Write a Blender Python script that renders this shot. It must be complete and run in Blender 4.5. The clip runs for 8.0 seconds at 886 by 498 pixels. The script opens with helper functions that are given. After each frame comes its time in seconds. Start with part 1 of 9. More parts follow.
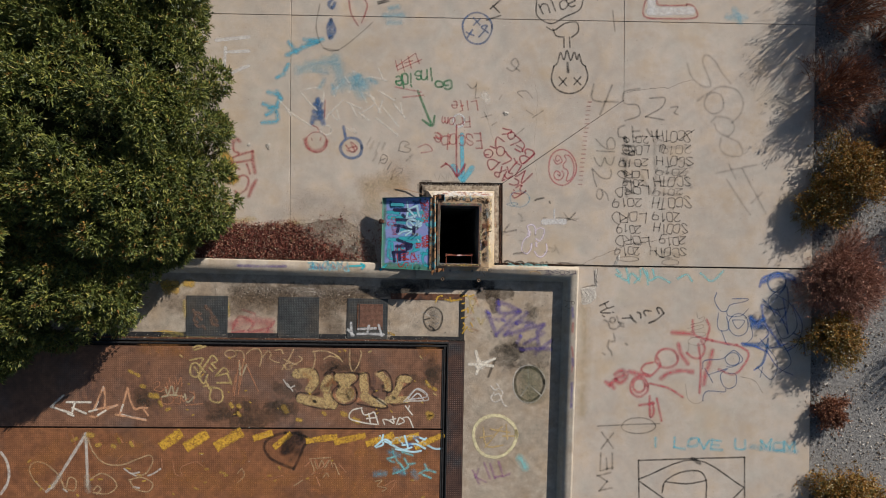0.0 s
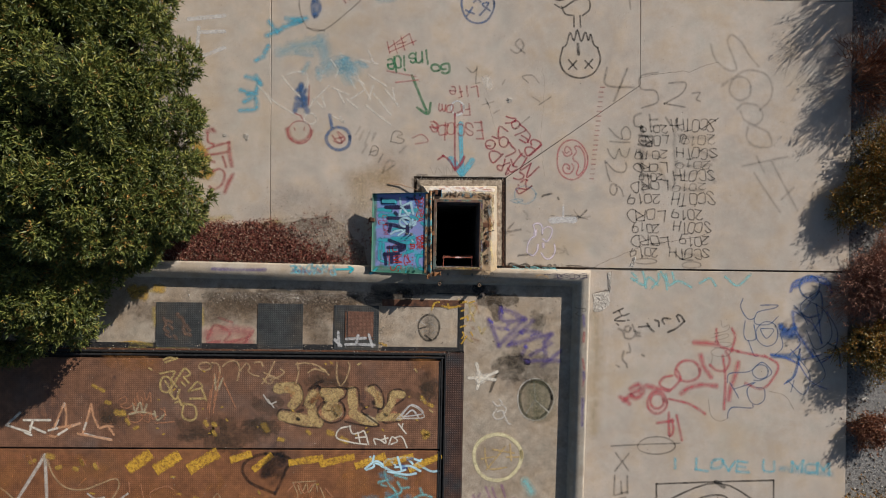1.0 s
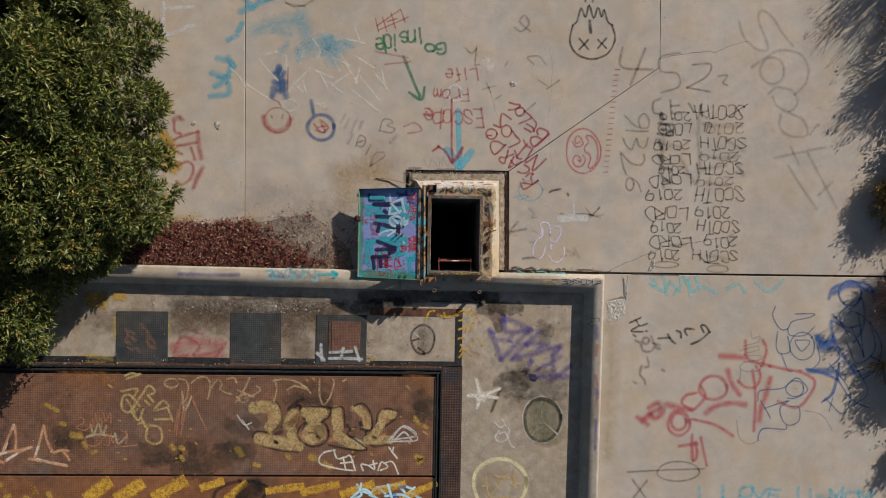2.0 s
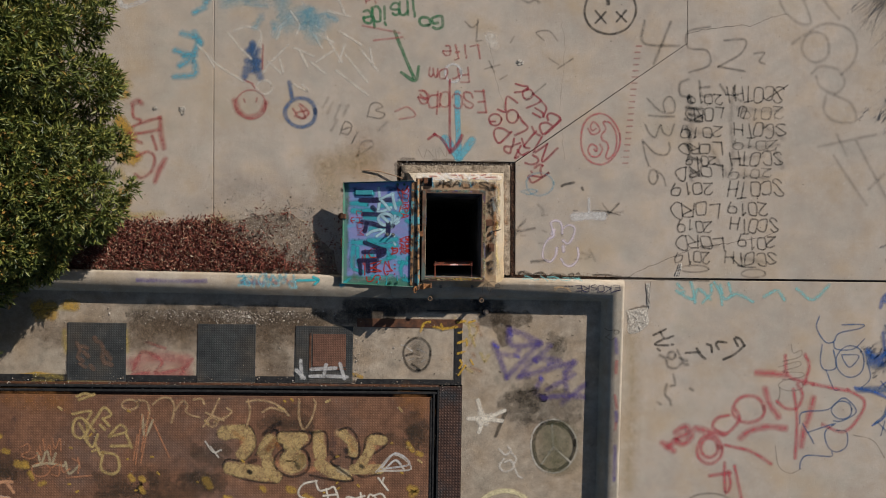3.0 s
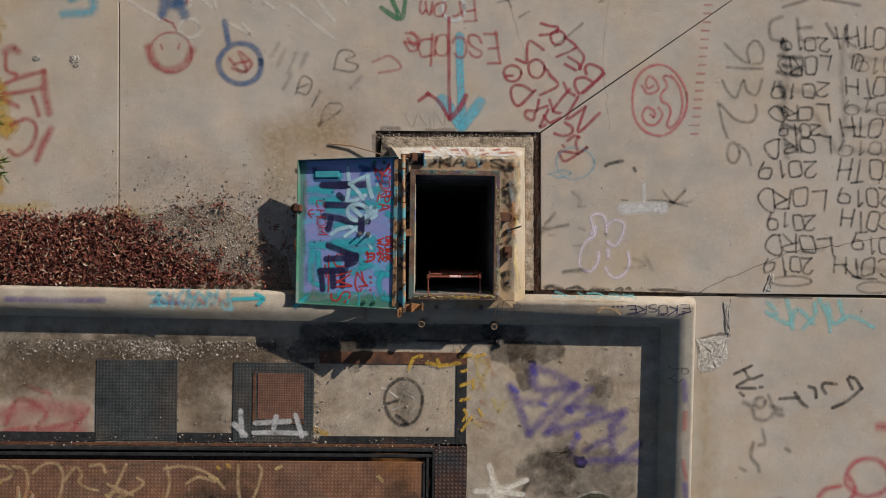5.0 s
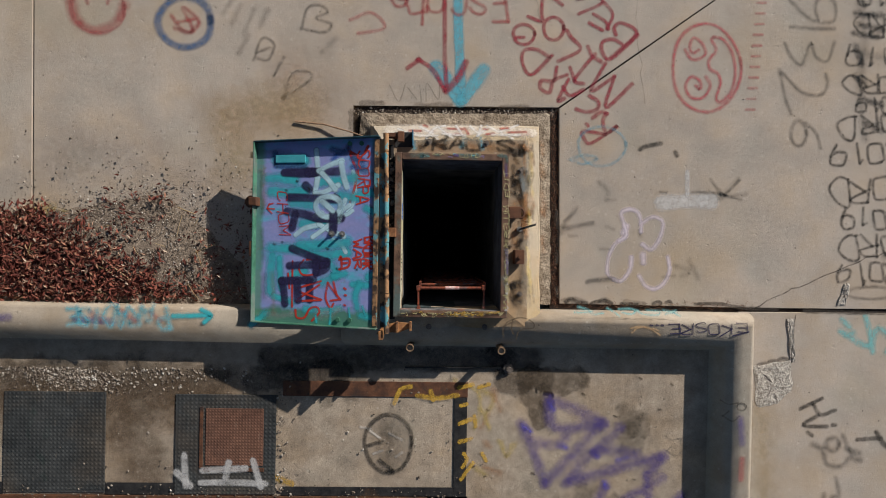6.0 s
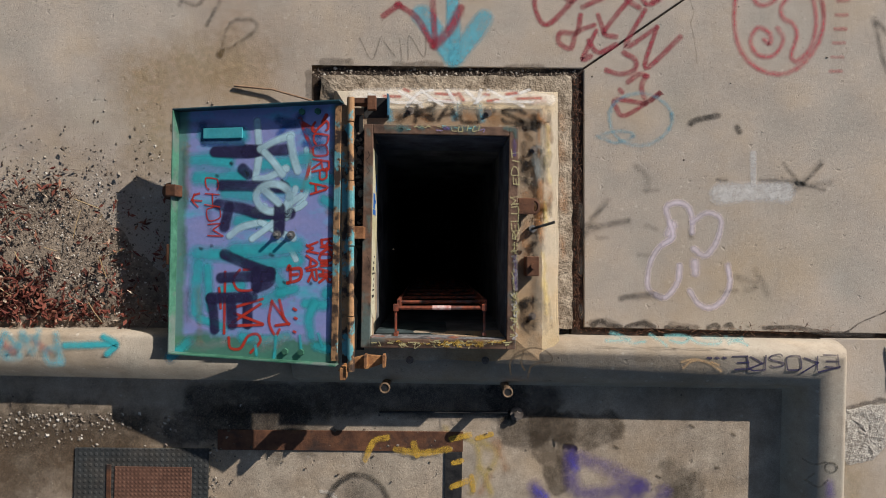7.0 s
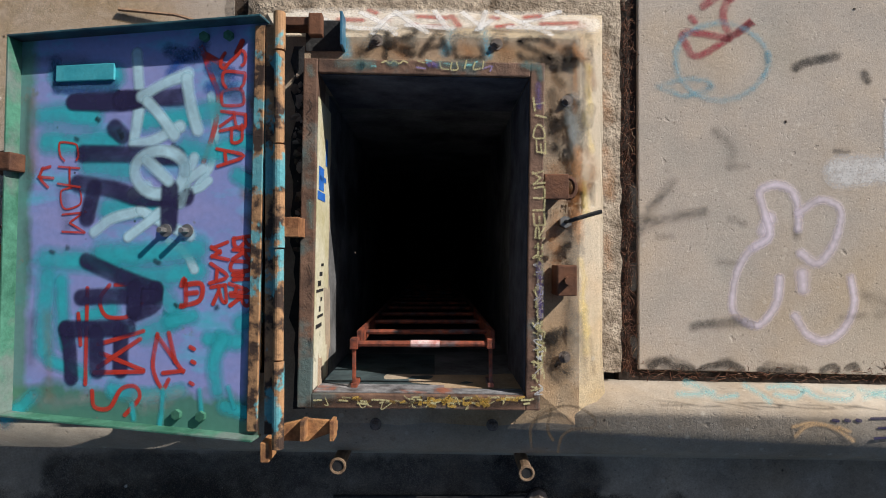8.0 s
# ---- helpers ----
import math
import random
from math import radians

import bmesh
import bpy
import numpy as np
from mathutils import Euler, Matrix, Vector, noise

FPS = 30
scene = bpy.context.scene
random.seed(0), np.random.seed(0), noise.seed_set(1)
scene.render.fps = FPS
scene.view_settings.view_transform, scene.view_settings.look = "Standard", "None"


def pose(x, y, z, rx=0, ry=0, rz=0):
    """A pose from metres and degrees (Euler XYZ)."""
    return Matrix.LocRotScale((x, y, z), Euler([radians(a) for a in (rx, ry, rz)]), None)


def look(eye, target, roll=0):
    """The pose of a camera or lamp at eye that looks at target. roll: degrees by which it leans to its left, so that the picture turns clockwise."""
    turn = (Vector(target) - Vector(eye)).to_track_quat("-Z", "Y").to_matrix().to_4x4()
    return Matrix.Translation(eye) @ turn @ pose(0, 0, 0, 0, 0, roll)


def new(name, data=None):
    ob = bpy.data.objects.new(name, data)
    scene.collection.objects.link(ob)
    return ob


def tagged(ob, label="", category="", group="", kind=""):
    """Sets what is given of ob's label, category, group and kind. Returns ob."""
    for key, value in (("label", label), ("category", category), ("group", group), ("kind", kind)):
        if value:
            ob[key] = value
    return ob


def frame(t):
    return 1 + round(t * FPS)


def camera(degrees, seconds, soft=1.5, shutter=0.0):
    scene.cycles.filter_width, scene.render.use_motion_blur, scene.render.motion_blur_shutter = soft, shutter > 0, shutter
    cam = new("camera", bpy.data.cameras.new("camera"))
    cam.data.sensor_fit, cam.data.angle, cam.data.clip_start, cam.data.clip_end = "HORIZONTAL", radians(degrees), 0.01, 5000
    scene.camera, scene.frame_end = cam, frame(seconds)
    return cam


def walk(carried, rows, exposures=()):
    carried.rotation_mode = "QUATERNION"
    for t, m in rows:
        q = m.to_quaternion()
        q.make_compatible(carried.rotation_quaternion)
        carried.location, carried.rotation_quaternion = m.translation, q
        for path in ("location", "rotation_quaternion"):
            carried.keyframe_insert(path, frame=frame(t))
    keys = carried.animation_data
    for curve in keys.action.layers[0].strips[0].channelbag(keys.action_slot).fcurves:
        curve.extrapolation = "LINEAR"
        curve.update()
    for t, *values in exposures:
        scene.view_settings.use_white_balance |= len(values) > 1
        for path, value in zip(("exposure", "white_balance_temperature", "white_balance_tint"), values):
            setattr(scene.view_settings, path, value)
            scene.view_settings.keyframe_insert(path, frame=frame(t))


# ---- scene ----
cam = camera(75.0, 8.0, 1.0)
# seconds, place in metres, turn in degrees: a slow sinking flight, looking straight down
PATH = [
    (0.0, -0.659, -0.273, 9.498, 0.25, -2.41, 0.11),
    (0.5, -0.606, -0.246, 9.043, 0.14, -2.29, 0.09),
    (1.0, -0.540, -0.220, 8.585, 0.06, -2.17, 0.07),
    (1.5, -0.473, -0.197, 8.122, -0.00, -2.05, 0.05),
    (2.0, -0.412, -0.177, 7.654, -0.03, -1.92, 0.02),
    (2.5, -0.361, -0.162, 7.183, -0.05, -1.81, -0.01),
    (3.0, -0.318, -0.151, 6.708, -0.04, -1.69, -0.04),
    (3.5, -0.284, -0.143, 6.231, -0.01, -1.58, -0.07),
    (4.0, -0.256, -0.137, 5.753, 0.03, -1.47, -0.09),
    (4.5, -0.229, -0.132, 5.275, 0.09, -1.37, -0.11),
    (5.0, -0.201, -0.127, 4.798, 0.16, -1.28, -0.13),
    (5.5, -0.169, -0.120, 4.324, 0.25, -1.19, -0.13),
    (6.0, -0.131, -0.110, 3.851, 0.34, -1.12, -0.13),
    (6.5, -0.088, -0.098, 3.380, 0.44, -1.05, -0.11),
    (7.0, -0.042, -0.085, 2.910, 0.54, -1.00, -0.09),
    (7.5, -0.002, -0.074, 2.438, 0.65, -0.95, -0.04),
    (8.0, 0.025, -0.070, 1.960, 0.75, -0.92, 0.01),
]
walk(cam, [(t, pose(x, y, z, rx, ry, rz)) for t, x, y, z, rx, ry, rz in PATH],
     exposures=[(0.0, 0.30, 6380, 10), (1.5, 0.18, 6400, 10), (3.5, 0.03, 6480, 10), (5.5, 0.02, 6420, 10), (6.5, 0.07, 6420, 10), (7.2, 0.17, 6320, 10), (8.0, 0.31, 6190, 10)])

# ---- light: low clear sun, blue sky ----
SUN = Vector((1.62, 1.57, 1.0)).normalized()
world = bpy.data.worlds.new("world")
scene.world = world
world.use_nodes = True
wn = world.node_tree
sky = wn.nodes.new("ShaderNodeTexSky")
sky.sky_type, sky.sun_disc = "NISHITA", False
sky.sun_elevation, sky.sun_rotation = math.asin(SUN.z), math.atan2(SUN.x, SUN.y)
wn.nodes["Background"].inputs["Strength"].default_value = 0.052
wn.links.new(sky.outputs["Color"], wn.nodes["Background"].inputs["Color"])
sun_data = bpy.data.lights.new("sun", "SUN")
sun_data.energy, sun_data.angle, sun_data.color = 4.85, radians(0.53), (1.0, 0.94, 0.86)
sun = new("sun", sun_data)
sun.matrix_basis = look(SUN * 40, (0, 0, 0))

# ---- materials ----
def nodes(name):
    m = bpy.data.materials.new(name)
    m.use_nodes = True
    t = m.node_tree
    return m, t, t.nodes["Principled BSDF"], t.nodes["Material Output"]


def link(t, a, b):
    t.links.new(a, b)


def place_of(t, local=False):
    if local:
        return t.nodes.new("ShaderNodeTexCoord").outputs["Object"]
    return t.nodes.new("ShaderNodeNewGeometry").outputs["Position"]


def noise_of(t, at, scale, detail=4.0, rough=0.55, stretch=None):
    if stretch:
        mp = t.nodes.new("ShaderNodeMapping")
        mp.inputs["Scale"].default_value = stretch
        link(t, at, mp.inputs["Vector"])
        at = mp.outputs["Vector"]
    n = t.nodes.new("ShaderNodeTexNoise")
    n.inputs["Scale"].default_value, n.inputs["Detail"].default_value, n.inputs["Roughness"].default_value = scale, detail, rough
    link(t, at, n.inputs["Vector"])
    return n.outputs["Fac"]


def ramp(t, fac, stops):
    r = t.nodes.new("ShaderNodeValToRGB")
    e = r.color_ramp.elements
    while len(e) < len(stops):
        e.new(0.5)
    for k, (p, c) in enumerate(stops):
        e[k].position = p
        e[k].color = (*c, 1) if len(c) == 3 else c
    link(t, fac, r.inputs["Fac"])
    return r.outputs["Color"]


def grey(a):
    return (a, a, a)


def blend(t, fac, a, b, how="MIX"):
    m = t.nodes.new("ShaderNodeMix")
    m.data_type, m.blend_type = "RGBA", how
    for value, slot in ((fac, 0), (a, 6), (b, 7)):
        if isinstance(value, (int, float)):
            m.inputs[slot].default_value = value
        elif isinstance(value, tuple):
            m.inputs[slot].default_value = (*value, 1)
        else:
            link(t, value, m.inputs[slot])
    return m.outputs[2]


def calc(t, how, a, b=0.0, clamp=False):
    m = t.nodes.new("ShaderNodeMath")
    m.operation, m.use_clamp = how, clamp
    for k, v in enumerate((a, b)):
        if isinstance(v, (int, float)):
            m.inputs[k].default_value = v
        else:
            link(t, v, m.inputs[k])
    return m.outputs[0]


def bump(t, p, height, strength=0.3, dist=0.01):
    b = t.nodes.new("ShaderNodeBump")
    b.inputs["Strength"].default_value, b.inputs["Distance"].default_value = strength, dist
    link(t, height, b.inputs["Height"])
    link(t, b.outputs["Normal"], p.inputs["Normal"])


def specks(t, at, scale, size):
    """1 in small spots, 0 elsewhere"""
    v = t.nodes.new("ShaderNodeTexVoronoi")
    v.inputs["Scale"].default_value = scale
    link(t, at, v.inputs["Vector"])
    far = ramp(t, v.outputs["Distance"], [(size * 0.6, grey(1)), (size, grey(0))])
    sep = t.nodes.new("ShaderNodeSeparateColor")
    link(t, v.outputs["Color"], sep.inputs["Color"])
    pick = ramp(t, sep.outputs[0], [(0.55, grey(0)), (0.6, grey(1))])
    return blend(t, 1.0, far, pick, "MULTIPLY")


def concrete(name, light, dark, stain, rough=0.88, warm=None, grit=0.35, stain_at=(0.52, 0.72), pit=0.35, blotch=0.0, bumps=0.4):
    m, t, p, _ = nodes(name)
    at = place_of(t)
    base = ramp(t, noise_of(t, at, 0.55, 5, 0.6), [(0.3, dark), (0.7, light)])
    mottled = blend(t, 0.55, base, ramp(t, noise_of(t, at, 4.5, 6, 0.65), [(0.3, grey(0.80)), (0.7, grey(1.12))]), "MULTIPLY")
    stained = blend(t, ramp(t, noise_of(t, at, 1.15, 7, 0.62), [(stain_at[0], grey(0)), (stain_at[1], grey(0.6))]), mottled, stain)
    if warm:
        stained = blend(t, ramp(t, noise_of(t, at, 0.9, 3, 0.5, (1, 1.3, 1)), [(0.55, grey(0)), (0.75, grey(0.55))]), stained, warm)
    if blotch:
        stained = blend(t, blotch, stained, ramp(t, noise_of(t, at, 7.5, 8, 0.75), [(0.28, grey(0.45)), (0.5, grey(1.0)), (0.74, grey(1.5))]), "MULTIPLY")
    tint = ramp(t, noise_of(t, at, 2.3, 5, 0.6), [(0.30, (0.93, 0.985, 1.0)), (0.5, (1.0, 0.99, 0.97)), (0.70, (1.09, 1.0, 0.86))])
    stained = blend(t, 0.8, stained, tint, "MULTIPLY")
    grain = noise_of(t, at, 150, 4, 0.75)
    wander = t.nodes.new("ShaderNodeVectorMath")
    wander.operation = "MULTIPLY_ADD"
    shove = t.nodes.new("ShaderNodeTexNoise")
    shove.inputs["Scale"].default_value, shove.inputs["Detail"].default_value = 42, 3
    link(t, at, shove.inputs["Vector"])
    link(t, shove.outputs["Color"], wander.inputs[0])
    wander.inputs[1].default_value = (0.035, 0.035, 0.035)
    link(t, at, wander.inputs[2])
    rubbed = ramp(t, noise_of(t, at, 2.6, 4, 0.6), [(0.36, grey(0.25)), (0.62, grey(1))])
    hollow = calc(t, "MAXIMUM", calc(t, "MULTIPLY", specks(t, wander.outputs[0], 46, 0.20), rubbed), calc(t, "MAXIMUM", specks(t, wander.outputs[0], 13, 0.13), calc(t, "MULTIPLY", specks(t, wander.outputs[0], 120, 0.26), calc(t, "MULTIPLY", rubbed, 0.7))))
    stained = blend(t, calc(t, "MULTIPLY", hollow, pit), stained, blend(t, 0.5, dark, (0.06, 0.05, 0.04)))
    grained = blend(t, grit, stained, ramp(t, grain, [(0.3, grey(0.68)), (0.7, grey(1.28))]), "MULTIPLY")
    spotted = blend(t, calc(t, "MULTIPLY", specks(t, at, 9, 0.055), 0.8), grained, (0.05, 0.04, 0.035))
    fine = blend(t, calc(t, "MULTIPLY", specks(t, at, 34, 0.14), 0.5), spotted, (0.12, 0.10, 0.08))
    fine = blend(t, calc(t, "MULTIPLY", specks(t, at, 17, 0.16), 0.35), fine, blend(t, 0.5, light, (0.75, 0.68, 0.58)))
    link(t, fine, p.inputs["Base Color"])
    p.inputs["Roughness"].default_value = rough
    p.inputs["Specular IOR Level"].default_value = 0.25
    bump(t, p, calc(t, "SUBTRACT", calc(t, "ADD", calc(t, "MULTIPLY", grain, 0.6), noise_of(t, at, 17, 7, 0.72)), calc(t, "MULTIPLY", hollow, 0.9)), bumps, 0.008)
    return m


def plain(name, a, b, scale=12, rough=0.8, metal=0.0, strength=0.3, local=False, grain=80, third=None, dist=0.004):
    m, t, p, _ = nodes(name)
    at = place_of(t, local)
    c = ramp(t, noise_of(t, at, scale, 6, 0.65), [(0.32, a), (0.68, b)])
    if third:
        c = blend(t, ramp(t, noise_of(t, at, scale * 0.37, 5, 0.6), [(0.54, grey(0)), (0.64, grey(0.85))]), c, third)
    g = noise_of(t, at, grain, 3, 0.7)
    c = blend(t, 0.4, c, ramp(t, g, [(0.3, grey(0.7)), (0.7, grey(1.25))]), "MULTIPLY")
    link(t, c, p.inputs["Base Color"])
    p.inputs["Roughness"].default_value, p.inputs["Metallic"].default_value = rough, metal
    p.inputs["Specular IOR Level"].default_value = 0.3
    bump(t, p, g, strength, dist)
    return m


def per_island(name, stops, rough=0.8, gloss=0.3, soft=0.0):
    m, t, p, out = nodes(name)
    pick = t.nodes.new("ShaderNodeNewGeometry").outputs["Random Per Island"]
    c = ramp(t, pick, stops)
    c = blend(t, 0.35, c, ramp(t, noise_of(t, place_of(t), 60, 2), [(0.3, grey(0.75)), (0.7, grey(1.2))]), "MULTIPLY")
    link(t, c, p.inputs["Base Color"])
    p.inputs["Roughness"].default_value, p.inputs["Specular IOR Level"].default_value = rough, gloss
    if soft:
        tr = t.nodes.new("ShaderNodeBsdfTranslucent")
        link(t, c, tr.inputs["Color"])
        mx = t.nodes.new("ShaderNodeMixShader")
        mx.inputs[0].default_value = soft
        link(t, p.outputs[0], mx.inputs[1])
        link(t, tr.outputs[0], mx.inputs[2])
        link(t, mx.outputs[0], out.inputs["Surface"])
    return m


def studded(name, a, b, third, pitch, rough=0.6, metal=0.3, strength=0.9, scale=3.0, patch=(0.5, 0.62), fourth=None, dots=0.5):
    """steel or rubber plate with a close grid of small raised studs"""
    m, t, p, _ = nodes(name)
    at = place_of(t, True)
    sep = t.nodes.new("ShaderNodeSeparateXYZ")
    link(t, at, sep.inputs[0])
    k = 2 * math.pi / pitch
    sx = calc(t, "SINE", calc(t, "MULTIPLY", sep.outputs[0], k))
    sy = calc(t, "SINE", calc(t, "MULTIPLY", sep.outputs[1], k))
    half = [calc(t, "ADD", calc(t, "MULTIPLY", s, 0.5), 0.5) for s in (sx, sy)]
    stud = ramp(t, calc(t, "MULTIPLY", half[0], half[1]), [(0.22, grey(0)), (0.62, grey(1))])
    c = ramp(t, noise_of(t, at, scale, 6, 0.65), [(0.3, a), (0.7, b)])
    c = blend(t, ramp(t, noise_of(t, at, scale * 0.45, 7, 0.62), [(patch[0], grey(0)), (patch[1], grey(0.9))]), c, third)
    if fourth:
        c = blend(t, ramp(t, noise_of(t, at, scale * 0.9, 7, 0.7, (1, 0.5, 1)), [(0.60, grey(0)), (0.68, grey(0.7))]), c, fourth)
    c = blend(t, dots, c, ramp(t, stud, [(0.0, grey(0.55)), (1.0, grey(1.35))]), "MULTIPLY")
    c = blend(t, 0.75, c, ramp(t, noise_of(t, at, 9, 8, 0.72), [(0.3, grey(0.55)), (0.5, grey(0.95)), (0.72, grey(1.45))]), "MULTIPLY")
    scratch = ramp(t, noise_of(t, at, 5, 6, 0.75, (6, 1, 1)), [(0.62, grey(0)), (0.70, grey(0.5))])
    c = blend(t, scratch, c, blend(t, 0.5, b, (0.42, 0.34, 0.26)))
    g = noise_of(t, at, 70, 3, 0.7)
    c = blend(t, 0.5, c, ramp(t, g, [(0.3, grey(0.6)), (0.7, grey(1.35))]), "MULTIPLY")
    link(t, c, p.inputs["Base Color"])
    p.inputs["Roughness"].default_value, p.inputs["Metallic"].default_value = rough, metal
    p.inputs["Specular IOR Level"].default_value = 0.3
    bump(t, p, calc(t, "ADD", calc(t, "MULTIPLY", g, 0.35), stud), strength, 0.003)
    return m


def paint(name, colour, cover=0.85, speckle=0.3, edge=0.45, ragged=0.7, rag_scale=130, ends=1.0):
    """sprayed paint: thick in the middle of the line, thinning to nothing at its edge and round its ends"""
    m, t, p, out = nodes(name)
    at = place_of(t)
    uv = t.nodes.new("ShaderNodeUVMap")
    sep = t.nodes.new("ShaderNodeSeparateXYZ")
    link(t, uv.outputs[0], sep.inputs[0])
    side = calc(t, "MULTIPLY", calc(t, "SUBTRACT", sep.outputs[1], 0.5), 2.0)
    far = calc(t, "SQRT", calc(t, "ADD", calc(t, "MULTIPLY", side, side), calc(t, "MULTIPLY", calc(t, "MULTIPLY", sep.outputs[0], sep.outputs[0]), ends)))
    near = calc(t, "ADD", far, calc(t, "MULTIPLY", calc(t, "SUBTRACT", noise_of(t, at, rag_scale, 4), 0.42), ragged))
    line = ramp(t, near, [(1 - edge, grey(1)), (0.98, grey(0))])
    rim = ramp(t, far, [(0.9, grey(1)), (1.0, grey(0))])
    faded = ramp(t, noise_of(t, at, 7.0, 3, 0.6), [(0.32, grey(0.62)), (0.58, grey(1))])
    worn = ramp(t, noise_of(t, at, 26, 5, 0.7), [(0.28, grey(max(0.05, 1 - speckle * 1.6))), (0.55, grey(1))])
    pores = ramp(t, noise_of(t, at, 210, 2, 0.6), [(0.34, grey(0.45 if speckle > 0.2 else 0.95)), (0.5, grey(1))])
    alpha = calc(t, "MULTIPLY", calc(t, "MULTIPLY", calc(t, "MULTIPLY", line, rim), calc(t, "MULTIPLY", calc(t, "MULTIPLY", worn, pores), faded)), cover)
    link(t, blend(t, 0.5, colour, ramp(t, noise_of(t, at, 20, 4), [(0.3, grey(0.8)), (0.7, grey(1.15))]), "MULTIPLY"), p.inputs["Base Color"])
    p.inputs["Roughness"].default_value, p.inputs["Specular IOR Level"].default_value = 0.75, 0.2
    link(t, alpha, p.inputs["Alpha"])
    return m


M_SLAB = concrete("slab concrete", (0.51, 0.435, 0.367), (0.415, 0.352, 0.294), (0.34, 0.285, 0.230), grit=0.4, warm=(0.43, 0.335, 0.225), bumps=0.34, pit=0.26)
M_PIT = concrete("old pit concrete", (0.47, 0.385, 0.30), (0.33, 0.265, 0.20), (0.15, 0.115, 0.085), grit=0.7, stain_at=(0.48, 0.68), blotch=0.65, pit=0.5)
M_KERB = concrete("kerb concrete", (0.45, 0.39, 0.32), (0.32, 0.27, 0.215), (0.20, 0.165, 0.13), grit=0.5, stain_at=(0.47, 0.66), blotch=0.35)
M_BASE = concrete("rust-stained hatch concrete", (0.47, 0.39, 0.30), (0.32, 0.24, 0.16), (0.22, 0.11, 0.05), grit=0.6, stain_at=(0.48, 0.66), warm=(0.42, 0.29, 0.14), blotch=0.6)
M_EDGE = concrete("worn white and yellow paint on concrete", (0.55, 0.48, 0.39), (0.44, 0.365, 0.27), (0.36, 0.21, 0.09), grit=0.6, stain_at=(0.52, 0.70), warm=(0.56, 0.46, 0.20))
M_ROUGH = plain("crumbling concrete", (0.13, 0.095, 0.065), (0.42, 0.345, 0.26), 15, 0.95, strength=1.0, grain=55, dist=0.015)
M_SOIL = plain("dry soil", (0.15, 0.115, 0.088), (0.31, 0.245, 0.185), 22, 0.98, strength=0.8, grain=60, dist=0.012)
M_GRAVEL = plain("grey gravel ground", (0.13, 0.125, 0.12), (0.30, 0.285, 0.265), 26, 0.95, strength=1.0, grain=70, dist=0.015)
M_JOINT = plain("dark joint dirt", (0.015, 0.012, 0.010), (0.07, 0.05, 0.038), 30, 0.98, strength=0.8)
M_RUST = plain("rusted steel", (0.075, 0.036, 0.024), (0.19, 0.085, 0.045), 14, 0.75, 0.25, 0.5, third=(0.05, 0.035, 0.03))
M_FRAME = plain("rusty painted steel", (0.075, 0.045, 0.033), (0.235, 0.135, 0.088), 12, 0.65, 0.2, 0.5, third=(0.11, 0.16, 0.15))
M_ORANGE = plain("orange rusted hinge steel", (0.16, 0.065, 0.028), (0.42, 0.20, 0.09), 22, 0.8, 0.15, 0.6, third=(0.07, 0.035, 0.022))


def blotchy(name, a, b, over, rough=0.75):
    """rust in hard-edged patches with flecks of another paint over it"""
    m, t, p, _ = nodes(name)
    at = place_of(t)
    c = blend(t, ramp(t, noise_of(t, at, 16, 5, 0.6), [(0.44, grey(0)), (0.54, grey(1))]), a, b)
    c = blend(t, ramp(t, noise_of(t, at, 11, 4, 0.6, (1, 0.8, 1)), [(0.55, grey(0)), (0.60, grey(0.9))]), c, over)
    g = noise_of(t, at, 80, 3, 0.7)
    c = blend(t, 0.5, c, ramp(t, g, [(0.3, grey(0.65)), (0.7, grey(1.3))]), "MULTIPLY")
    link(t, c, p.inputs["Base Color"])
    p.inputs["Roughness"].default_value, p.inputs["Specular IOR Level"].default_value = rough, 0.3
    bump(t, p, g, 0.6, 0.004)
    return m


M_HINGE = blotchy("orange rust with turquoise overspray", (0.055, 0.034, 0.025), (0.40, 0.22, 0.105), (0.11, 0.36, 0.40))
M_BLACK = plain("black tarred steel", (0.012, 0.012, 0.013), (0.045, 0.042, 0.04), 20, 0.6, 0.1, 0.5)
M_DOOR = studded("rusted tread plate", (0.145, 0.073, 0.045), (0.25, 0.122, 0.068), (0.16, 0.105, 0.08), 0.030, 0.62, 0.0, 0.45, 2.2, (0.5, 0.68), (0.07, 0.042, 0.038), 0.22)
M_DOOR_LOW = studded("orange rusted tread plate", (0.165, 0.068, 0.033), (0.30, 0.125, 0.052), (0.15, 0.08, 0.05), 0.030, 0.62, 0.0, 0.45, 2.2, (0.52, 0.70), (0.12, 0.052, 0.034), 0.18)
M_TREAD = studded("dark tread plate", (0.06, 0.035, 0.028), (0.13, 0.07, 0.05), (0.05, 0.05, 0.052), 0.034, 0.6, 0.2, 0.9, 4.0)
M_MAT = studded("black rubber studs", (0.030, 0.033, 0.034), (0.070, 0.072, 0.070), (0.085, 0.070, 0.055), 0.027, 0.8, 0.0, 0.55, 4.0, (0.48, 0.66), (0.035, 0.05, 0.045), 0.4)
M_SHAFT = plain("dark shaft concrete", (0.06, 0.057, 0.056), (0.22, 0.215, 0.21), 5, 0.9, strength=0.4, third=(0.02, 0.02, 0.02))
M_LIDOUT = plain("worn green lid edge", (0.035, 0.12, 0.075), (0.10, 0.27, 0.18), 10, 0.55, 0.1, 0.3, third=(0.19, 0.22, 0.20))
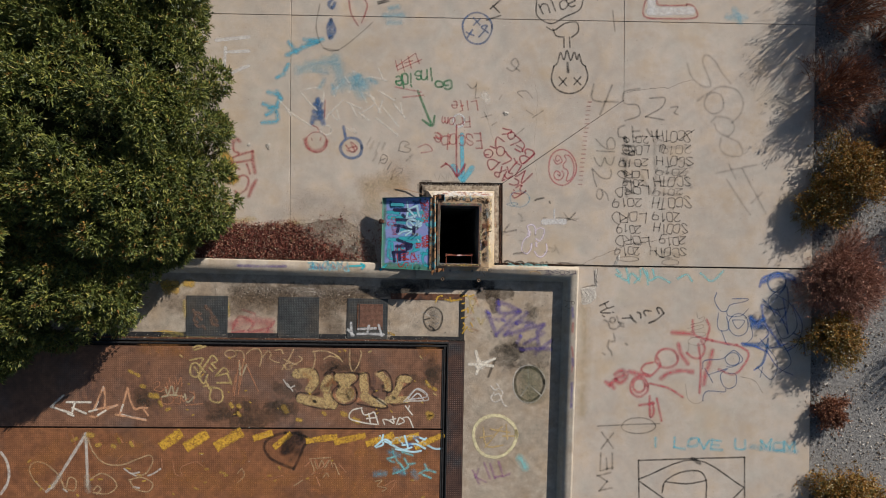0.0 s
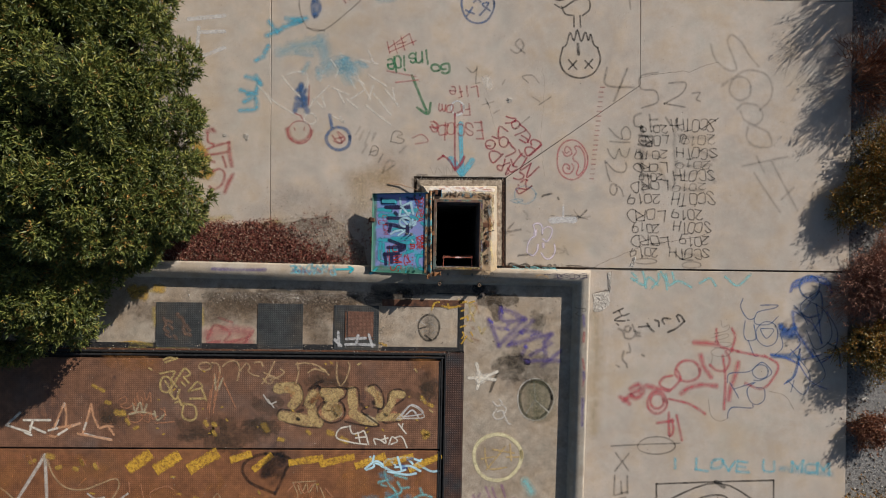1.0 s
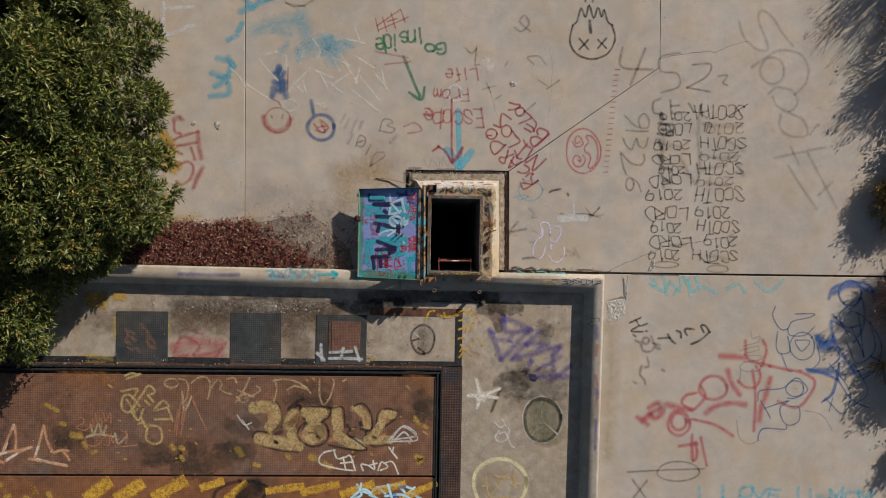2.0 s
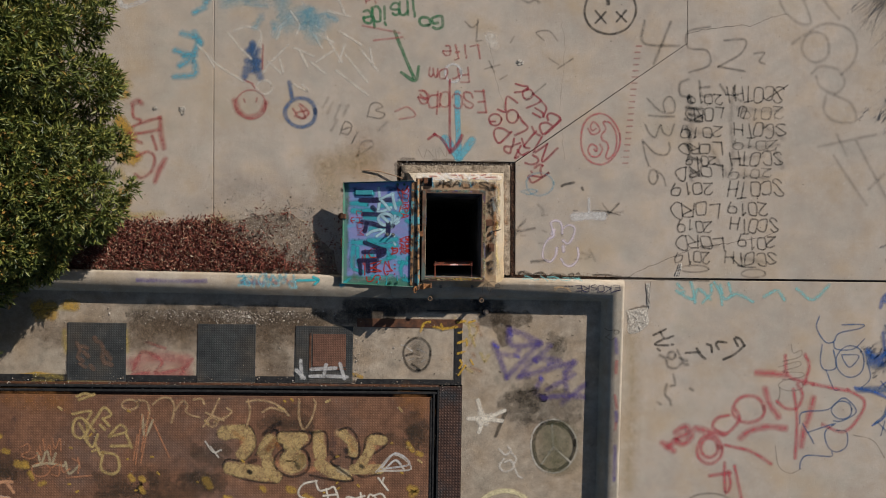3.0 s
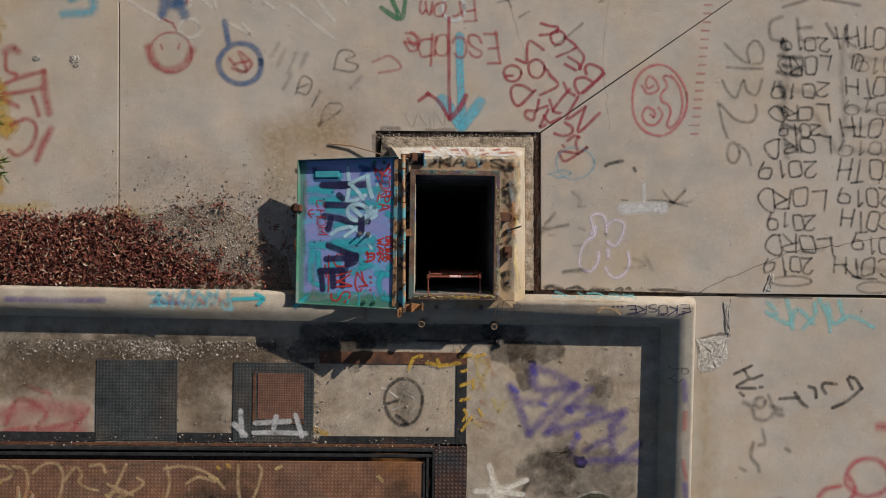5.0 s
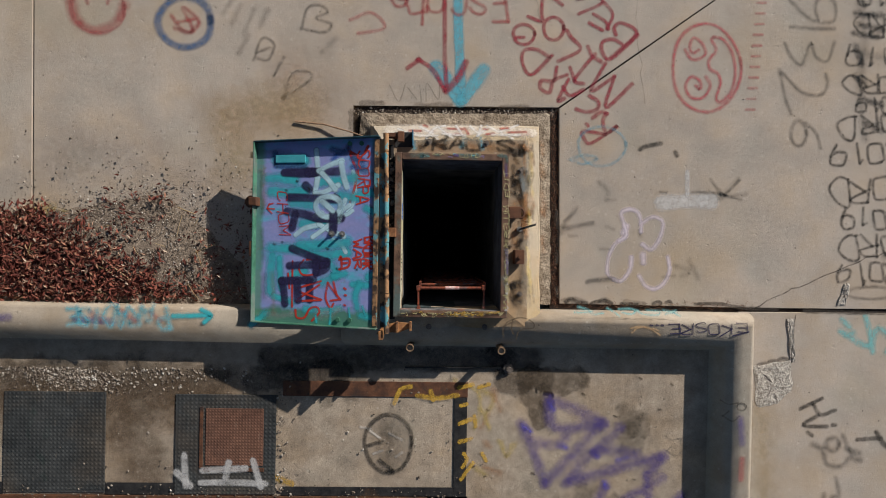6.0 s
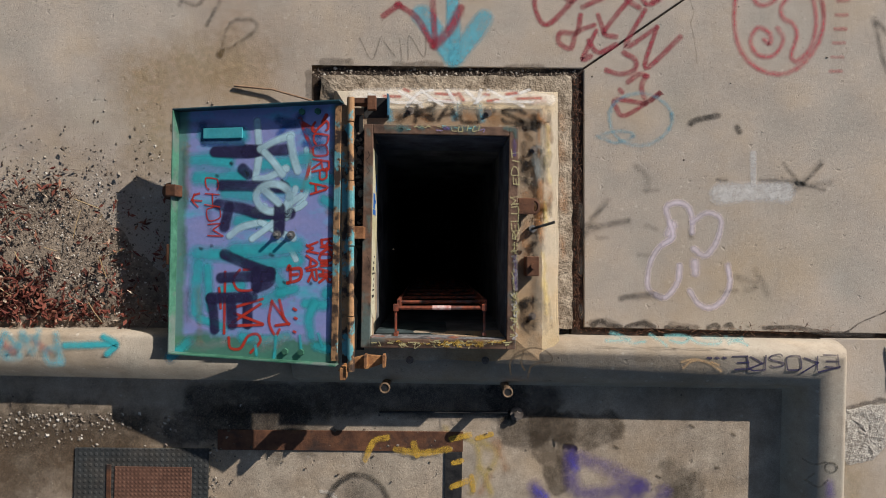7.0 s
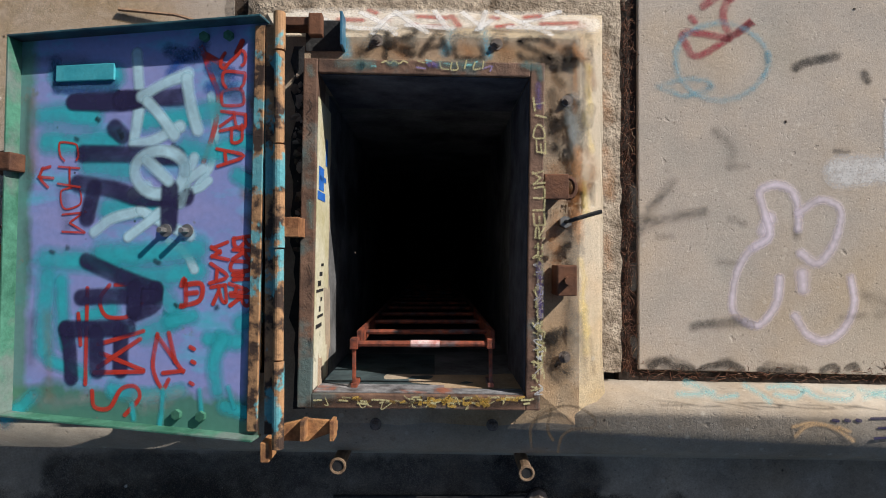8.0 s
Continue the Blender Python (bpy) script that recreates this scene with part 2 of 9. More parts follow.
# navy-teal paint, darkened for the flange that turns from the sun
M_LIDTOP = plain("teal and navy lid edge with shade in it", (0.012, 0.03, 0.045), (0.05, 0.13, 0.15), 9, 0.55, 0.1, 0.3, third=(0.05, 0.035, 0.03))
M_BOLT = plain("grey bolt steel", (0.16, 0.15, 0.14), (0.36, 0.35, 0.33), 60, 0.45, 0.6, 0.3)
M_PIPE = plain("brown pipe steel", (0.14, 0.085, 0.05), (0.32, 0.22, 0.14), 30, 0.6, 0.3, 0.4)
M_BARK = plain("grey bark", (0.05, 0.038, 0.03), (0.13, 0.10, 0.08), 20, 0.95, strength=0.8)
M_LEAF = per_island("green leaves", [(0.0, (0.030, 0.047, 0.013)), (0.35, (0.084, 0.106, 0.025)), (0.75, (0.168, 0.184, 0.041)), (0.96, (0.28, 0.26, 0.063)), (1.0, (0.24, 0.11, 0.028))], 0.45, 0.35, 0.12)
M_BUD = per_island("rusty orange buds", [(0.0, (0.10, 0.06, 0.018)), (0.5, (0.25, 0.13, 0.03)), (1.0, (0.36, 0.22, 0.06))], 0.8, 0.2)
M_LITTER = per_island("dead leaves", [(0.0, (0.055, 0.019, 0.014)), (0.35, (0.14, 0.036, 0.026)), (0.7, (0.23, 0.075, 0.050)), (0.90, (0.30, 0.16, 0.10)), (1.0, (0.50, 0.40, 0.30))], 0.8, 0.25)
M_FIBRE = per_island("brown plant fibre", [(0.0, (0.035, 0.017, 0.011)), (0.5, (0.10, 0.042, 0.026)), (0.9, (0.20, 0.10, 0.060)), (1.0, (0.34, 0.24, 0.16))], 0.85, 0.2)
M_STONES = per_island("grey stones", [(0.0, (0.07, 0.052, 0.04)), (0.45, (0.20, 0.16, 0.125)), (0.85, (0.38, 0.325, 0.265)), (1.0, (0.60, 0.56, 0.50))], 0.9, 0.2)
M_TWIG_RED = per_island("reddish dry twigs", [(0.0, (0.105, 0.042, 0.027)), (0.5, (0.225, 0.090, 0.048)), (1.0, (0.375, 0.180, 0.098))], 0.85, 0.2)
M_TWIG_ROSE = per_island("rosy brown dry twigs", [(0.0, (0.149, 0.068, 0.045)), (0.5, (0.297, 0.142, 0.097)), (1.0, (0.459, 0.257, 0.176))], 0.85, 0.2)
M_TWIG_OCHRE = per_island("ochre flower heads", [(0.0, (0.156, 0.072, 0.021)), (0.5, (0.390, 0.182, 0.036)), (0.85, (0.221, 0.182, 0.046)), (1.0, (0.700, 0.585, 0.364))], 0.85, 0.2)
M_TWIG_GREEN = per_island("olive twigs", [(0.0, (0.075, 0.068, 0.024)), (0.6, (0.165, 0.143, 0.045)), (1.0, (0.300, 0.210, 0.075))], 0.85, 0.2)
M_TWIG_PALE = per_island("pale straw", [(0.0, (0.20, 0.13, 0.06)), (1.0, (0.38, 0.28, 0.16))], 0.8, 0.2)

# ---- building tools ----
def box(bm, x0, x1, y0, y1, z0, z1, bevel=0.0):
    made = bmesh.ops.create_cube(bm, size=1.0, matrix=Matrix.Translation(((x0 + x1) / 2, (y0 + y1) / 2, (z0 + z1) / 2)) @ Matrix.Diagonal((x1 - x0, y1 - y0, z1 - z0, 1)))
    if bevel:
        edges = list({e for v in made["verts"] for e in v.link_edges})
        bmesh.ops.bevel(bm, geom=edges, offset=bevel, segments=2, affect="EDGES", profile=0.6)
    return bm


def rod(bm, a, b, r, sides=10, r2=None):
    a, b = Vector(a), Vector(b)
    turn = (b - a).to_track_quat("Z", "Y").to_matrix().to_4x4()
    bmesh.ops.create_cone(bm, cap_ends=True, segments=sides, radius1=r, radius2=r if r2 is None else r2, depth=(b - a).length, matrix=Matrix.Translation((a + b) / 2) @ turn)
    return bm


def prism(bm, outline, z0, z1, bevel=0.0):
    """an upright block over a flat outline, counter-clockwise"""
    low = [bm.verts.new((x, y, z0)) for x, y in outline]
    high = [bm.verts.new((x, y, z1)) for x, y in outline]
    top = bm.faces.new(high)
    bm.faces.new(low[::-1])
    n = len(outline)
    for k in range(n):
        bm.faces.new((low[k], low[(k + 1) % n], high[(k + 1) % n], high[k]))
    if bevel:
        bmesh.ops.bevel(bm, geom=list(top.edges), offset=bevel, segments=2, affect="EDGES", profile=0.5)
    return bm


def tube(bm, path, r, sides=8, taper=1.0):
    rings = []
    n = len(path)
    for k, q in enumerate(path):
        q = Vector(q)
        d = (Vector(path[min(k + 1, n - 1)]) - Vector(path[max(k - 1, 0)])).normalized()
        side = d.cross(Vector((0.13, 0.21, 0.97)))
        side = (side if side.length > 1e-3 else Vector((1, 0, 0))).normalized()
        up = side.cross(d)
        rr = r * (1 + (taper - 1) * k / max(1, n - 1))
        rings.append([bm.verts.new(q + rr * (math.cos(a) * side + math.sin(a) * up)) for a in (2 * math.pi * j / sides for j in range(sides))])
    for a, b in zip(rings, rings[1:]):
        for j in range(sides):
            bm.faces.new((a[j], a[(j + 1) % sides], b[(j + 1) % sides], b[j]))
    bm.faces.new(rings[0][::-1])
    bm.faces.new(rings[-1])
    return bm


def sweep(bm, section, path, closed=False):
    """carry an upright section (out, height) along a flat path; out is to the left of the way"""
    n = len(path)
    rings = []
    for k in range(n):
        q = Vector((*path[k], 0))
        before = Vector((*path[k - 1], 0)) if (k or closed) else None
        after = Vector((*path[(k + 1) % n], 0)) if (k < n - 1 or closed) else None
        d1 = (q - before).normalized() if before else (after - q).normalized()
        d2 = (after - q).normalized() if after else d1
        n1, n2 = Vector((-d1.y, d1.x, 0)), Vector((-d2.y, d2.x, 0))
        mid = (n1 + n2).normalized()
        mid = mid / max(0.3, mid.dot(n1))
        rings.append([bm.verts.new(q + mid * o + Vector((0, 0, h))) for o, h in section])
    m = len(section)
    for k in range(n if closed else n - 1):
        a, b = rings[k], rings[(k + 1) % n]
        for j in range(m - 1):
            bm.faces.new((a[j], b[j], b[j + 1], a[j + 1]))
    if not closed:
        for ring in (rings[0], rings[-1]):
            bm.faces.new(ring)
    bmesh.ops.recalc_face_normals(bm, faces=bm.faces)
    return bm


def solid(name, bm, material, smooth=False):
    me = bpy.data.meshes.new(name)
    bm.to_mesh(me)
    bm.free()
    me.materials.append(material)
    if smooth:
        me.shade_smooth()
    return me


def part(name, bm, material, parent, label="", smooth=False):
    ob = new(name, solid(name, bm, material, smooth))
    ob.parent = parent
    return tagged(ob, label)


def thing(name, bm, material, label, category="", kind="", group="", m=None, smooth=False):
    ob = new(name, solid(name, bm, material, smooth) if bm else None)
    if m is not None:
        ob.matrix_basis = m
    return tagged(ob, label, category, group, kind)


def faces_mesh(name, verts, faces, material, smooth=False):
    me = bpy.data.meshes.new(name)
    me.from_pydata([tuple(v) for v in verts], [], faces)
    me.materials.append(material)
    if smooth:
        me.shade_smooth()
    return me


B = bmesh.new
PIT = pose(0, 0, 0, 0, 0, -0.95)  # kerb, pit floor and steel doors lie askew to the slabs

# ---- ground, slabs, pit ----
def ground_sheet():
    bm = B()
    far, hole = 600.0, (-0.60, 0.60, -0.50, 0.72)
    outer = [(-far, -far), (far, -far), (far, far), (-far, far)]
    inner = [(hole[0], hole[2]), (hole[1], hole[2]), (hole[1], hole[3]), (hole[0], hole[3])]
    o = [bm.verts.new((x, y, -0.07)) for x, y in outer]
    i = [bm.verts.new((x, y, -0.07)) for x, y in inner]
    for k in range(4):
        bm.faces.new((o[k], o[(k + 1) % 4], i[(k + 1) % 4], i[k]))
    return bm


thing("ground", ground_sheet(), M_GRAVEL, "grey gravelly ground around the concrete apron", kind="structure")
bm = B()
for x0, x1, y0, y1 in ((-12, -0.62, -9, 12), (0.66, 5.9, -9, 12), (-0.62, 0.66, 0.74, 12)):
    box(bm, x0, x1, y0, y1, -0.069, -0.016)
thing("joint_fill", bm, M_JOINT, "dark dirt filling the joints between the slabs", kind="structure")

pavement = thing("pavement", None, None, "pale concrete apron of large slabs covered in graffiti", kind="structure")
G = 0.0042
EDGE = lambda y: 6.00 + 0.016 * y
SLABS = [
    [(-11, -0.42), (-2.76 - G, -0.46), (-2.75 - G, 3.58 - G), (-11, 3.58 - G)],
    [(-2.76 + G, -0.46), (-0.66, -0.46), (-0.655, 0.875), (0.7178, 0.8588), (2.765 - G, 2.2658), (2.765 - G, 3.58 - G), (-2.75 + G, 3.58 - G)],
    [(0.722, -0.455), (2.03, -0.488), (EDGE(-0.57), -0.545), (EDGE(3.5), 3.58 - G), (2.765 + G, 3.58 - G), (2.765 + G, 2.2602), (0.725, 0.8518)],
    [(1.93, -0.515), (EDGE(-0.57), -0.57), (EDGE(-9), -9), (1.86, -9), (1.88, -4.0)],
    [(-11, 3.58 + G), (-2.75 - G, 3.58 + G), (-2.75 - G, 12), (-11, 12)],
    [(-2.75 + G, 3.58 + G), (2.765 - G, 3.58 + G), (2.765 - G, 12), (-2.75 + G, 12)],
    [(2.765 + G, 3.58 + G), (EDGE(3.6), 3.58 + G), (EDGE(12), 12), (2.765 + G, 12)],
]
for outline in SLABS:
    part("slab", prism(B(), outline, -0.16, 0.0, 0.005), M_SLAB, pavement)

# pit floor beside and above the steel doors
bm = B()
prism(bm, [(-10, -0.56), (-10, -1.735), (0.132, -1.735), (0.132, -9), (1.83, -9), (1.83, -0.56)], -0.16, -0.002)
pit_floor = thing("pit_floor", bm, M_PIT, "worn grey-brown concrete floor inside the kerb", kind="structure", m=PIT)

# kerb: level top, rounded back edge, battered inner face
worn_back = [(0.0, -0.03), (0.0, 0.0), (0.006, 0.045), (0.018, 0.095), (0.032, 0.138), (0.046, 0.162), (0.060, 0.173), (0.070, 0.175), (0.076, 0.175)]
sharp_back = [(0.0, -0.03), (0.0, 0.0), (0.002, 0.060), (0.005, 0.120), (0.009, 0.155), (0.015, 0.168), (0.024, 0.174), (0.034, 0.175), (0.076, 0.175)]


def kerb_front(start, bend):
    """from the level top over a rounded shoulder down to the foot"""
    turns = [radians(a) for a in (5, 10, 15, 20, 25, 30, 35, 40, 46, 52, 58)]
    return [(start + bend * math.sin(a), 0.175 - bend * (1 - math.cos(a))) for a in turns] + [(0.236, 0.040), (0.248, 0.012), (0.256, 0.003), (0.262, -0.03)]


bm = B()
sweep(bm, [(-a, h) for a, h in sharp_back[:-1] + [(0.066, 0.175)] + kerb_front(0.066, 0.150)], [(-10, -0.397), (-0.70, -0.4760)])
sweep(bm, [(-a, h) for a, h in worn_back + kerb_front(0.104, 0.125)], [(-0.70, -0.4760), (2.005, -0.488), (1.955, -4.0), (1.88, -9)])
kerb = thing("kerb", bm, M_KERB, "raised pale concrete kerb with a battered shaded face", kind="structure", m=PIT, smooth=True)


def broken_patch(outline, seed):
    """a shallow spalled patch of bare aggregate"""
    rng = random.Random(seed)
    bm = B()
    cx, cy = sum(x for x, y in outline) / len(outline), sum(y for x, y in outline) / len(outline)
    ring = []
    n = len(outline)
    for k in range(n):
        a, b = Vector(outline[k]), Vector(outline[(k + 1) % n])
        for j in range(5):
            q = a.lerp(b, j / 5)
            ring.append(Vector((q.x + rng.uniform(-1, 1) * 0.008, q.y + rng.uniform(-1, 1) * 0.008)))
    shells = [[bm.verts.new((cx + (q.x - cx) * s, cy + (q.y - cy) * s, 0.0025 + (0.0 if s == 1 else rng.uniform(0.0, 0.007)))) for q in ring] for s in (1, 0.85, 0.65, 0.4, 0.15)]
    for a, b in zip(shells, shells[1:]):
        for k in range(len(ring)):
            bm.faces.new((a[k], a[(k + 1) % len(ring)], b[(k + 1) % len(ring)], b[k]))
    bm.faces.new(shells[-1])
    return bm


M_SPALL = plain("bare aggregate", (0.30, 0.26, 0.22), (0.62, 0.57, 0.50), 45, 0.95, strength=1.0, grain=90, dist=0.01)
tagged(part("spalled_patch", broken_patch([(2.03, -0.88), (2.28, -0.84), (2.30, -1.03), (2.20, -1.13), (2.05, -1.16)], 1), M_SPALL, pavement, "pale spalled patch of aggregate"))
part("spalled_patch", broken_patch([(2.595, -0.475), (2.66, -0.475), (2.70, -0.33), (2.66, -0.32)], 2), M_SPALL, pavement, "pale spalled patch of aggregate")
part("spalled_patch", broken_patch([(2.265, -0.56), (2.305, -0.56), (2.315, -0.85), (2.28, -0.85)], 3), M_SPALL, pavement, "pale spalled patch of aggregate")
for x, y, r in ((-3.11, 1.452, 0.045), (-3.42, 1.458, 0.035), (0.78, 2.02, 0.045), (-3.10, 1.40, 0.02)):
    part("spalled_patch", broken_patch([(x + r * math.cos(a), y + r * 0.8 * math.sin(a)) for a in (0, 1.1, 2.3, 3.3, 4.2, 5.3)], x), M_SPALL, pavement, "pale chipped spot")

# ---- escape hatch ----
def hatch_base(first, last):
    """low concrete upstand: level ledge, sloped sides, a square opening through it"""
    bm = B()
    rings = [
        [(-0.540, -0.50), (0.592, -0.50), (0.592, 0.732), (-0.540, 0.732)],
        [(-0.530, -0.50), (0.585, -0.50), (0.585, 0.725), (-0.530, 0.725)],
        [(-0.505, -0.50), (0.563, -0.50), (0.563, 0.702), (-0.505, 0.702)],
        [(-0.440, -0.600), (0.475, -0.600), (0.475, 0.600), (-0.440, 0.600)],
        [(-0.325, -0.470), (0.325, -0.470), (0.325, 0.470), (-0.325, 0.470)],
        [(-0.325, -0.470), (0.325, -0.470), (0.325, 0.470), (-0.325, 0.470)],
    ]
    heights = [-0.10, 0.030, 0.135, 0.200, 0.200, 0.0]
    made = [[bm.verts.new((x, y, 0.172 if y < -0.58 else h)) for x, y in ring] for ring, h in zip(rings, heights)]
    for a, b in list(zip(made, made[1:]))[first:last]:
        for k in range(4):
            bm.faces.new((a[k], a[(k + 1) % 4], b[(k + 1) % 4], b[k]))
    bmesh.ops.delete(bm, geom=[v for v in bm.verts if not v.link_faces], context="VERTS")
    bmesh.ops.subdivide_edges(bm, edges=list(bm.edges), cuts=9, use_grid_fill=True)
    for v in bm.verts:
        rough = 0.009 if v.co.z < 0.14 else 0.003
        v.co += Vector((noise.noise(v.co * 9), noise.noise(v.co * 9 + Vector((5, 0, 0))), noise.noise(v.co * 7 + Vector((0, 9, 0))))) * rough
    return bm


hatch = thing("escape_hatch", None, None, "open steel escape hatch on a low rust-stained concrete base", "hatch")
hatch_base_ob = part("base", hatch_base(3, 5), M_BASE, hatch, "rust-stained concrete base")
part("painted_edge", hatch_base(0, 3), M_EDGE, hatch_base_ob, "worn white and yellow painted slope")
bm = B()
sweep(bm, [(0.0, -0.06), (0.0, 0.012), (-0.03, 0.022), (-0.065, 0.034), (-0.095, 0.040), (-0.095, -0.06)], [(-0.605, 0.30), (-0.605, 0.815), (0.660, 0.815), (0.660, -0.46)])
bmesh.ops.subdivide_edges(bm, edges=[e for e in bm.edges if e.calc_length() > 0.3], cuts=40)
for v in bm.verts:
    v.co += Vector((noise.noise(v.co * 17), noise.noise(v.co * 17 + Vector((3, 0, 0))), 0.6 * noise.noise(v.co * 23))) * 0.010
part("footing", bm, M_ROUGH, hatch_base_ob, "crumbling rough footing")

# shaft under the hatch, closed at the bottom
bm = B()
w0, w1, d0, d1, deep = -0.325, 0.325, -0.47, 0.47, -5.0
loops = [[bm.verts.new((x, y, z)) for x, y in ((w0 - e, d0 - e), (w1 + e, d0 - e), (w1 + e, d1 + e), (w0 - e, d1 + e))] for e, z in ((0.0, deep), (0.0, 0.02), (0.1, 0.02), (0.1, deep - 0.1))]
for a, b in zip(loops, loops[1:]):
    for k in range(4):
        bm.faces.new((a[k], a[(k + 1) % 4], b[(k + 1) % 4], b[k]))
bm.faces.new(loops[0])
bm.faces.new(loops[-1][::-1])
bmesh.ops.recalc_face_normals(bm, faces=bm.faces)
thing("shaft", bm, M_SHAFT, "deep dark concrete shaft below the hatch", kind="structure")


bm = B()
fx0, fx1, fy0, fy1, fw = -0.3535, 0.3535, -0.5095, 0.5095, 0.042
for a in ((fx0, fx0 + fw, fy0, fy1), (fx1 - fw, fx1, fy0, fy1), (fx0 + fw, fx1 - fw, fy1 - fw, fy1), (fx0 + fw, fx1 - fw, fy0, fy0 + fw)):
    box(bm, *a, 0.15, 0.275, 0.004)
hatch_frame_ob = part("frame", bm, M_FRAME, hatch, "rusty steel frame with marker scribbles")
hatch_frame_ob.matrix_basis = pose(-0.010, -0.0045, 0, 0, 0, -0.95)
M_YELLOWED = plain("yellowed paint", (0.42, 0.36, 0.17), (0.62, 0.58, 0.45), 5, 0.7, strength=0.2, third=(0.5, 0.47, 0.42))
part("painted_inner_face", box(B(), -0.3112, -0.3095, -0.46, 0.40, 0.06, 0.262), M_YELLOWED, hatch_frame_ob, "yellow and cream painted inner face")

# both faces turn from the sun; their shade is put in the colour
M_SHADED_STEEL = plain("blue-black steel with shade in its colour", (0.018, 0.019, 0.027), (0.13, 0.135, 0.165), 8, 0.7, strength=0.4)
part("shaded_inner_face", box(B(), -0.3085, 0.3085, 0.4648, 0.4668, -0.12, 0.262), M_SHADED_STEEL, hatch_frame_ob, "inner face with its shade in the colour")
part("shaded_inner_face", box(B(), 0.3088, 0.3108, -0.46, 0.46, -0.12, 0.262), M_SHADED_STEEL, hatch_frame_ob, "inner face with its shade in the colour")
M_MARK = plain("bright blue marker paint", (0.02, 0.10, 0.42), (0.04, 0.18, 0.55), 30, 0.6)
for y0, y1, z0, z1 in ((0.215, 0.30, 0.11, 0.14), (0.13, 0.20, 0.165, 0.24), (0.10, 0.125, 0.14, 0.255), (0.16, 0.175, 0.13, 0.23)):
    part("painted_mark", box(B(), -0.3093, -0.3083, y0, y1, z0, z1), M_MARK, hatch_frame_ob, "bright blue marker stroke")
for k in range(9):
    part("painted_mark", box(B(), -0.3093, -0.3083, -0.10 - 0.026 * k - 0.004 * (k % 3), -0.092 - 0.026 * k, 0.14 + 0.02 * (k % 3), 0.18 + 0.022 * (k % 4)), M_BLACK, hatch_frame_ob, "small black marker stroke")
# teal paint, coloured darker to carry the dimness down the shaft
M_FLAKING = plain("teal flaking paint with dimness in it", (0.012, 0.018, 0.021), (0.070, 0.098, 0.10), 9, 0.8, strength=0.4, third=(0.03, 0.075, 0.08))
part("painted_inner_face", box(B(), -0.3085, 0.3085, -0.4668, -0.4648, -0.40, 0.155), M_FLAKING, hatch_frame_ob, "teal flaking inner face, coloured dim")
M_CHIPPED = plain("chipped pale and blue paint over rust", (0.045, 0.040, 0.040), (0.30, 0.29, 0.29), 19, 0.75, strength=0.6, third=(0.27, 0.085, 0.04))
part("painted_inner_face", box(B(), -0.3085, 0.3085, -0.4668, -0.4640, 0.157, 0.262), M_CHIPPED, hatch_frame_ob, "chipped pale and rusty inner face")

# ladder: a rod handle at the top and rungs going down
ladder = thing("ladder", None, None, "red-brown steel ladder going down the shaft", "ladder")
M_RUNG = plain("flaking red ladder paint", (0.030, 0.024, 0.024), (0.42, 0.105, 0.05), 24, 0.55, 0.2, 0.5, third=(0.15, 0.13, 0.13))
part("handle_bar", rod(B(), (-0.214, -0.334, 0.200), (0.200, -0.336, 0.200), 0.0095), M_RUNG, ladder, smooth=False)
part("white_tape", rod(B(), (-0.045, -0.3345, 0.200), (0.043, -0.3352, 0.200), 0.0108), plain("white tape", (0.48, 0.10, 0.06), (0.85, 0.80, 0.76), 26, 0.6), ladder, "worn white tape")
for x in (-0.216, 0.198):
    bm = B()
    box(bm, x - 0.0055, x + 0.0055, -0.462, -0.335, 0.196, 0.206, 0.002)
    box(bm, x - 0.012, x + 0.012, -0.350, -0.318, 0.165, 0.214, 0.003)
    part("bracket", bm, M_RUNG, ladder)
    part("hook", box(B(), x - 0.010, x + 0.010, -0.466, -0.452, 0.12, 0.212, 0.002), M_RUNG, ladder)
    part("rail", box(B(), x - 0.006 + 0.01, x + 0.006 + 0.01, -0.345, -0.300, -4.9, 0.168), M_RUNG, ladder)
for k in range(16):
    z = 0.02 - 0.30 * k
    part("rung", rod(B(), (-0.206, -0.322, z), (0.206, -0.322, z), 0.0085, 8), M_RUNG, ladder)


# lid, swung open: a shallow tray of painted sheet steel, hinge side up on the frame
LID = Matrix.Translation((-0.452, 0.010, 0.335)) @ Euler((0, radians(-10.4), radians(-1.0))).to_matrix().to_4x4()


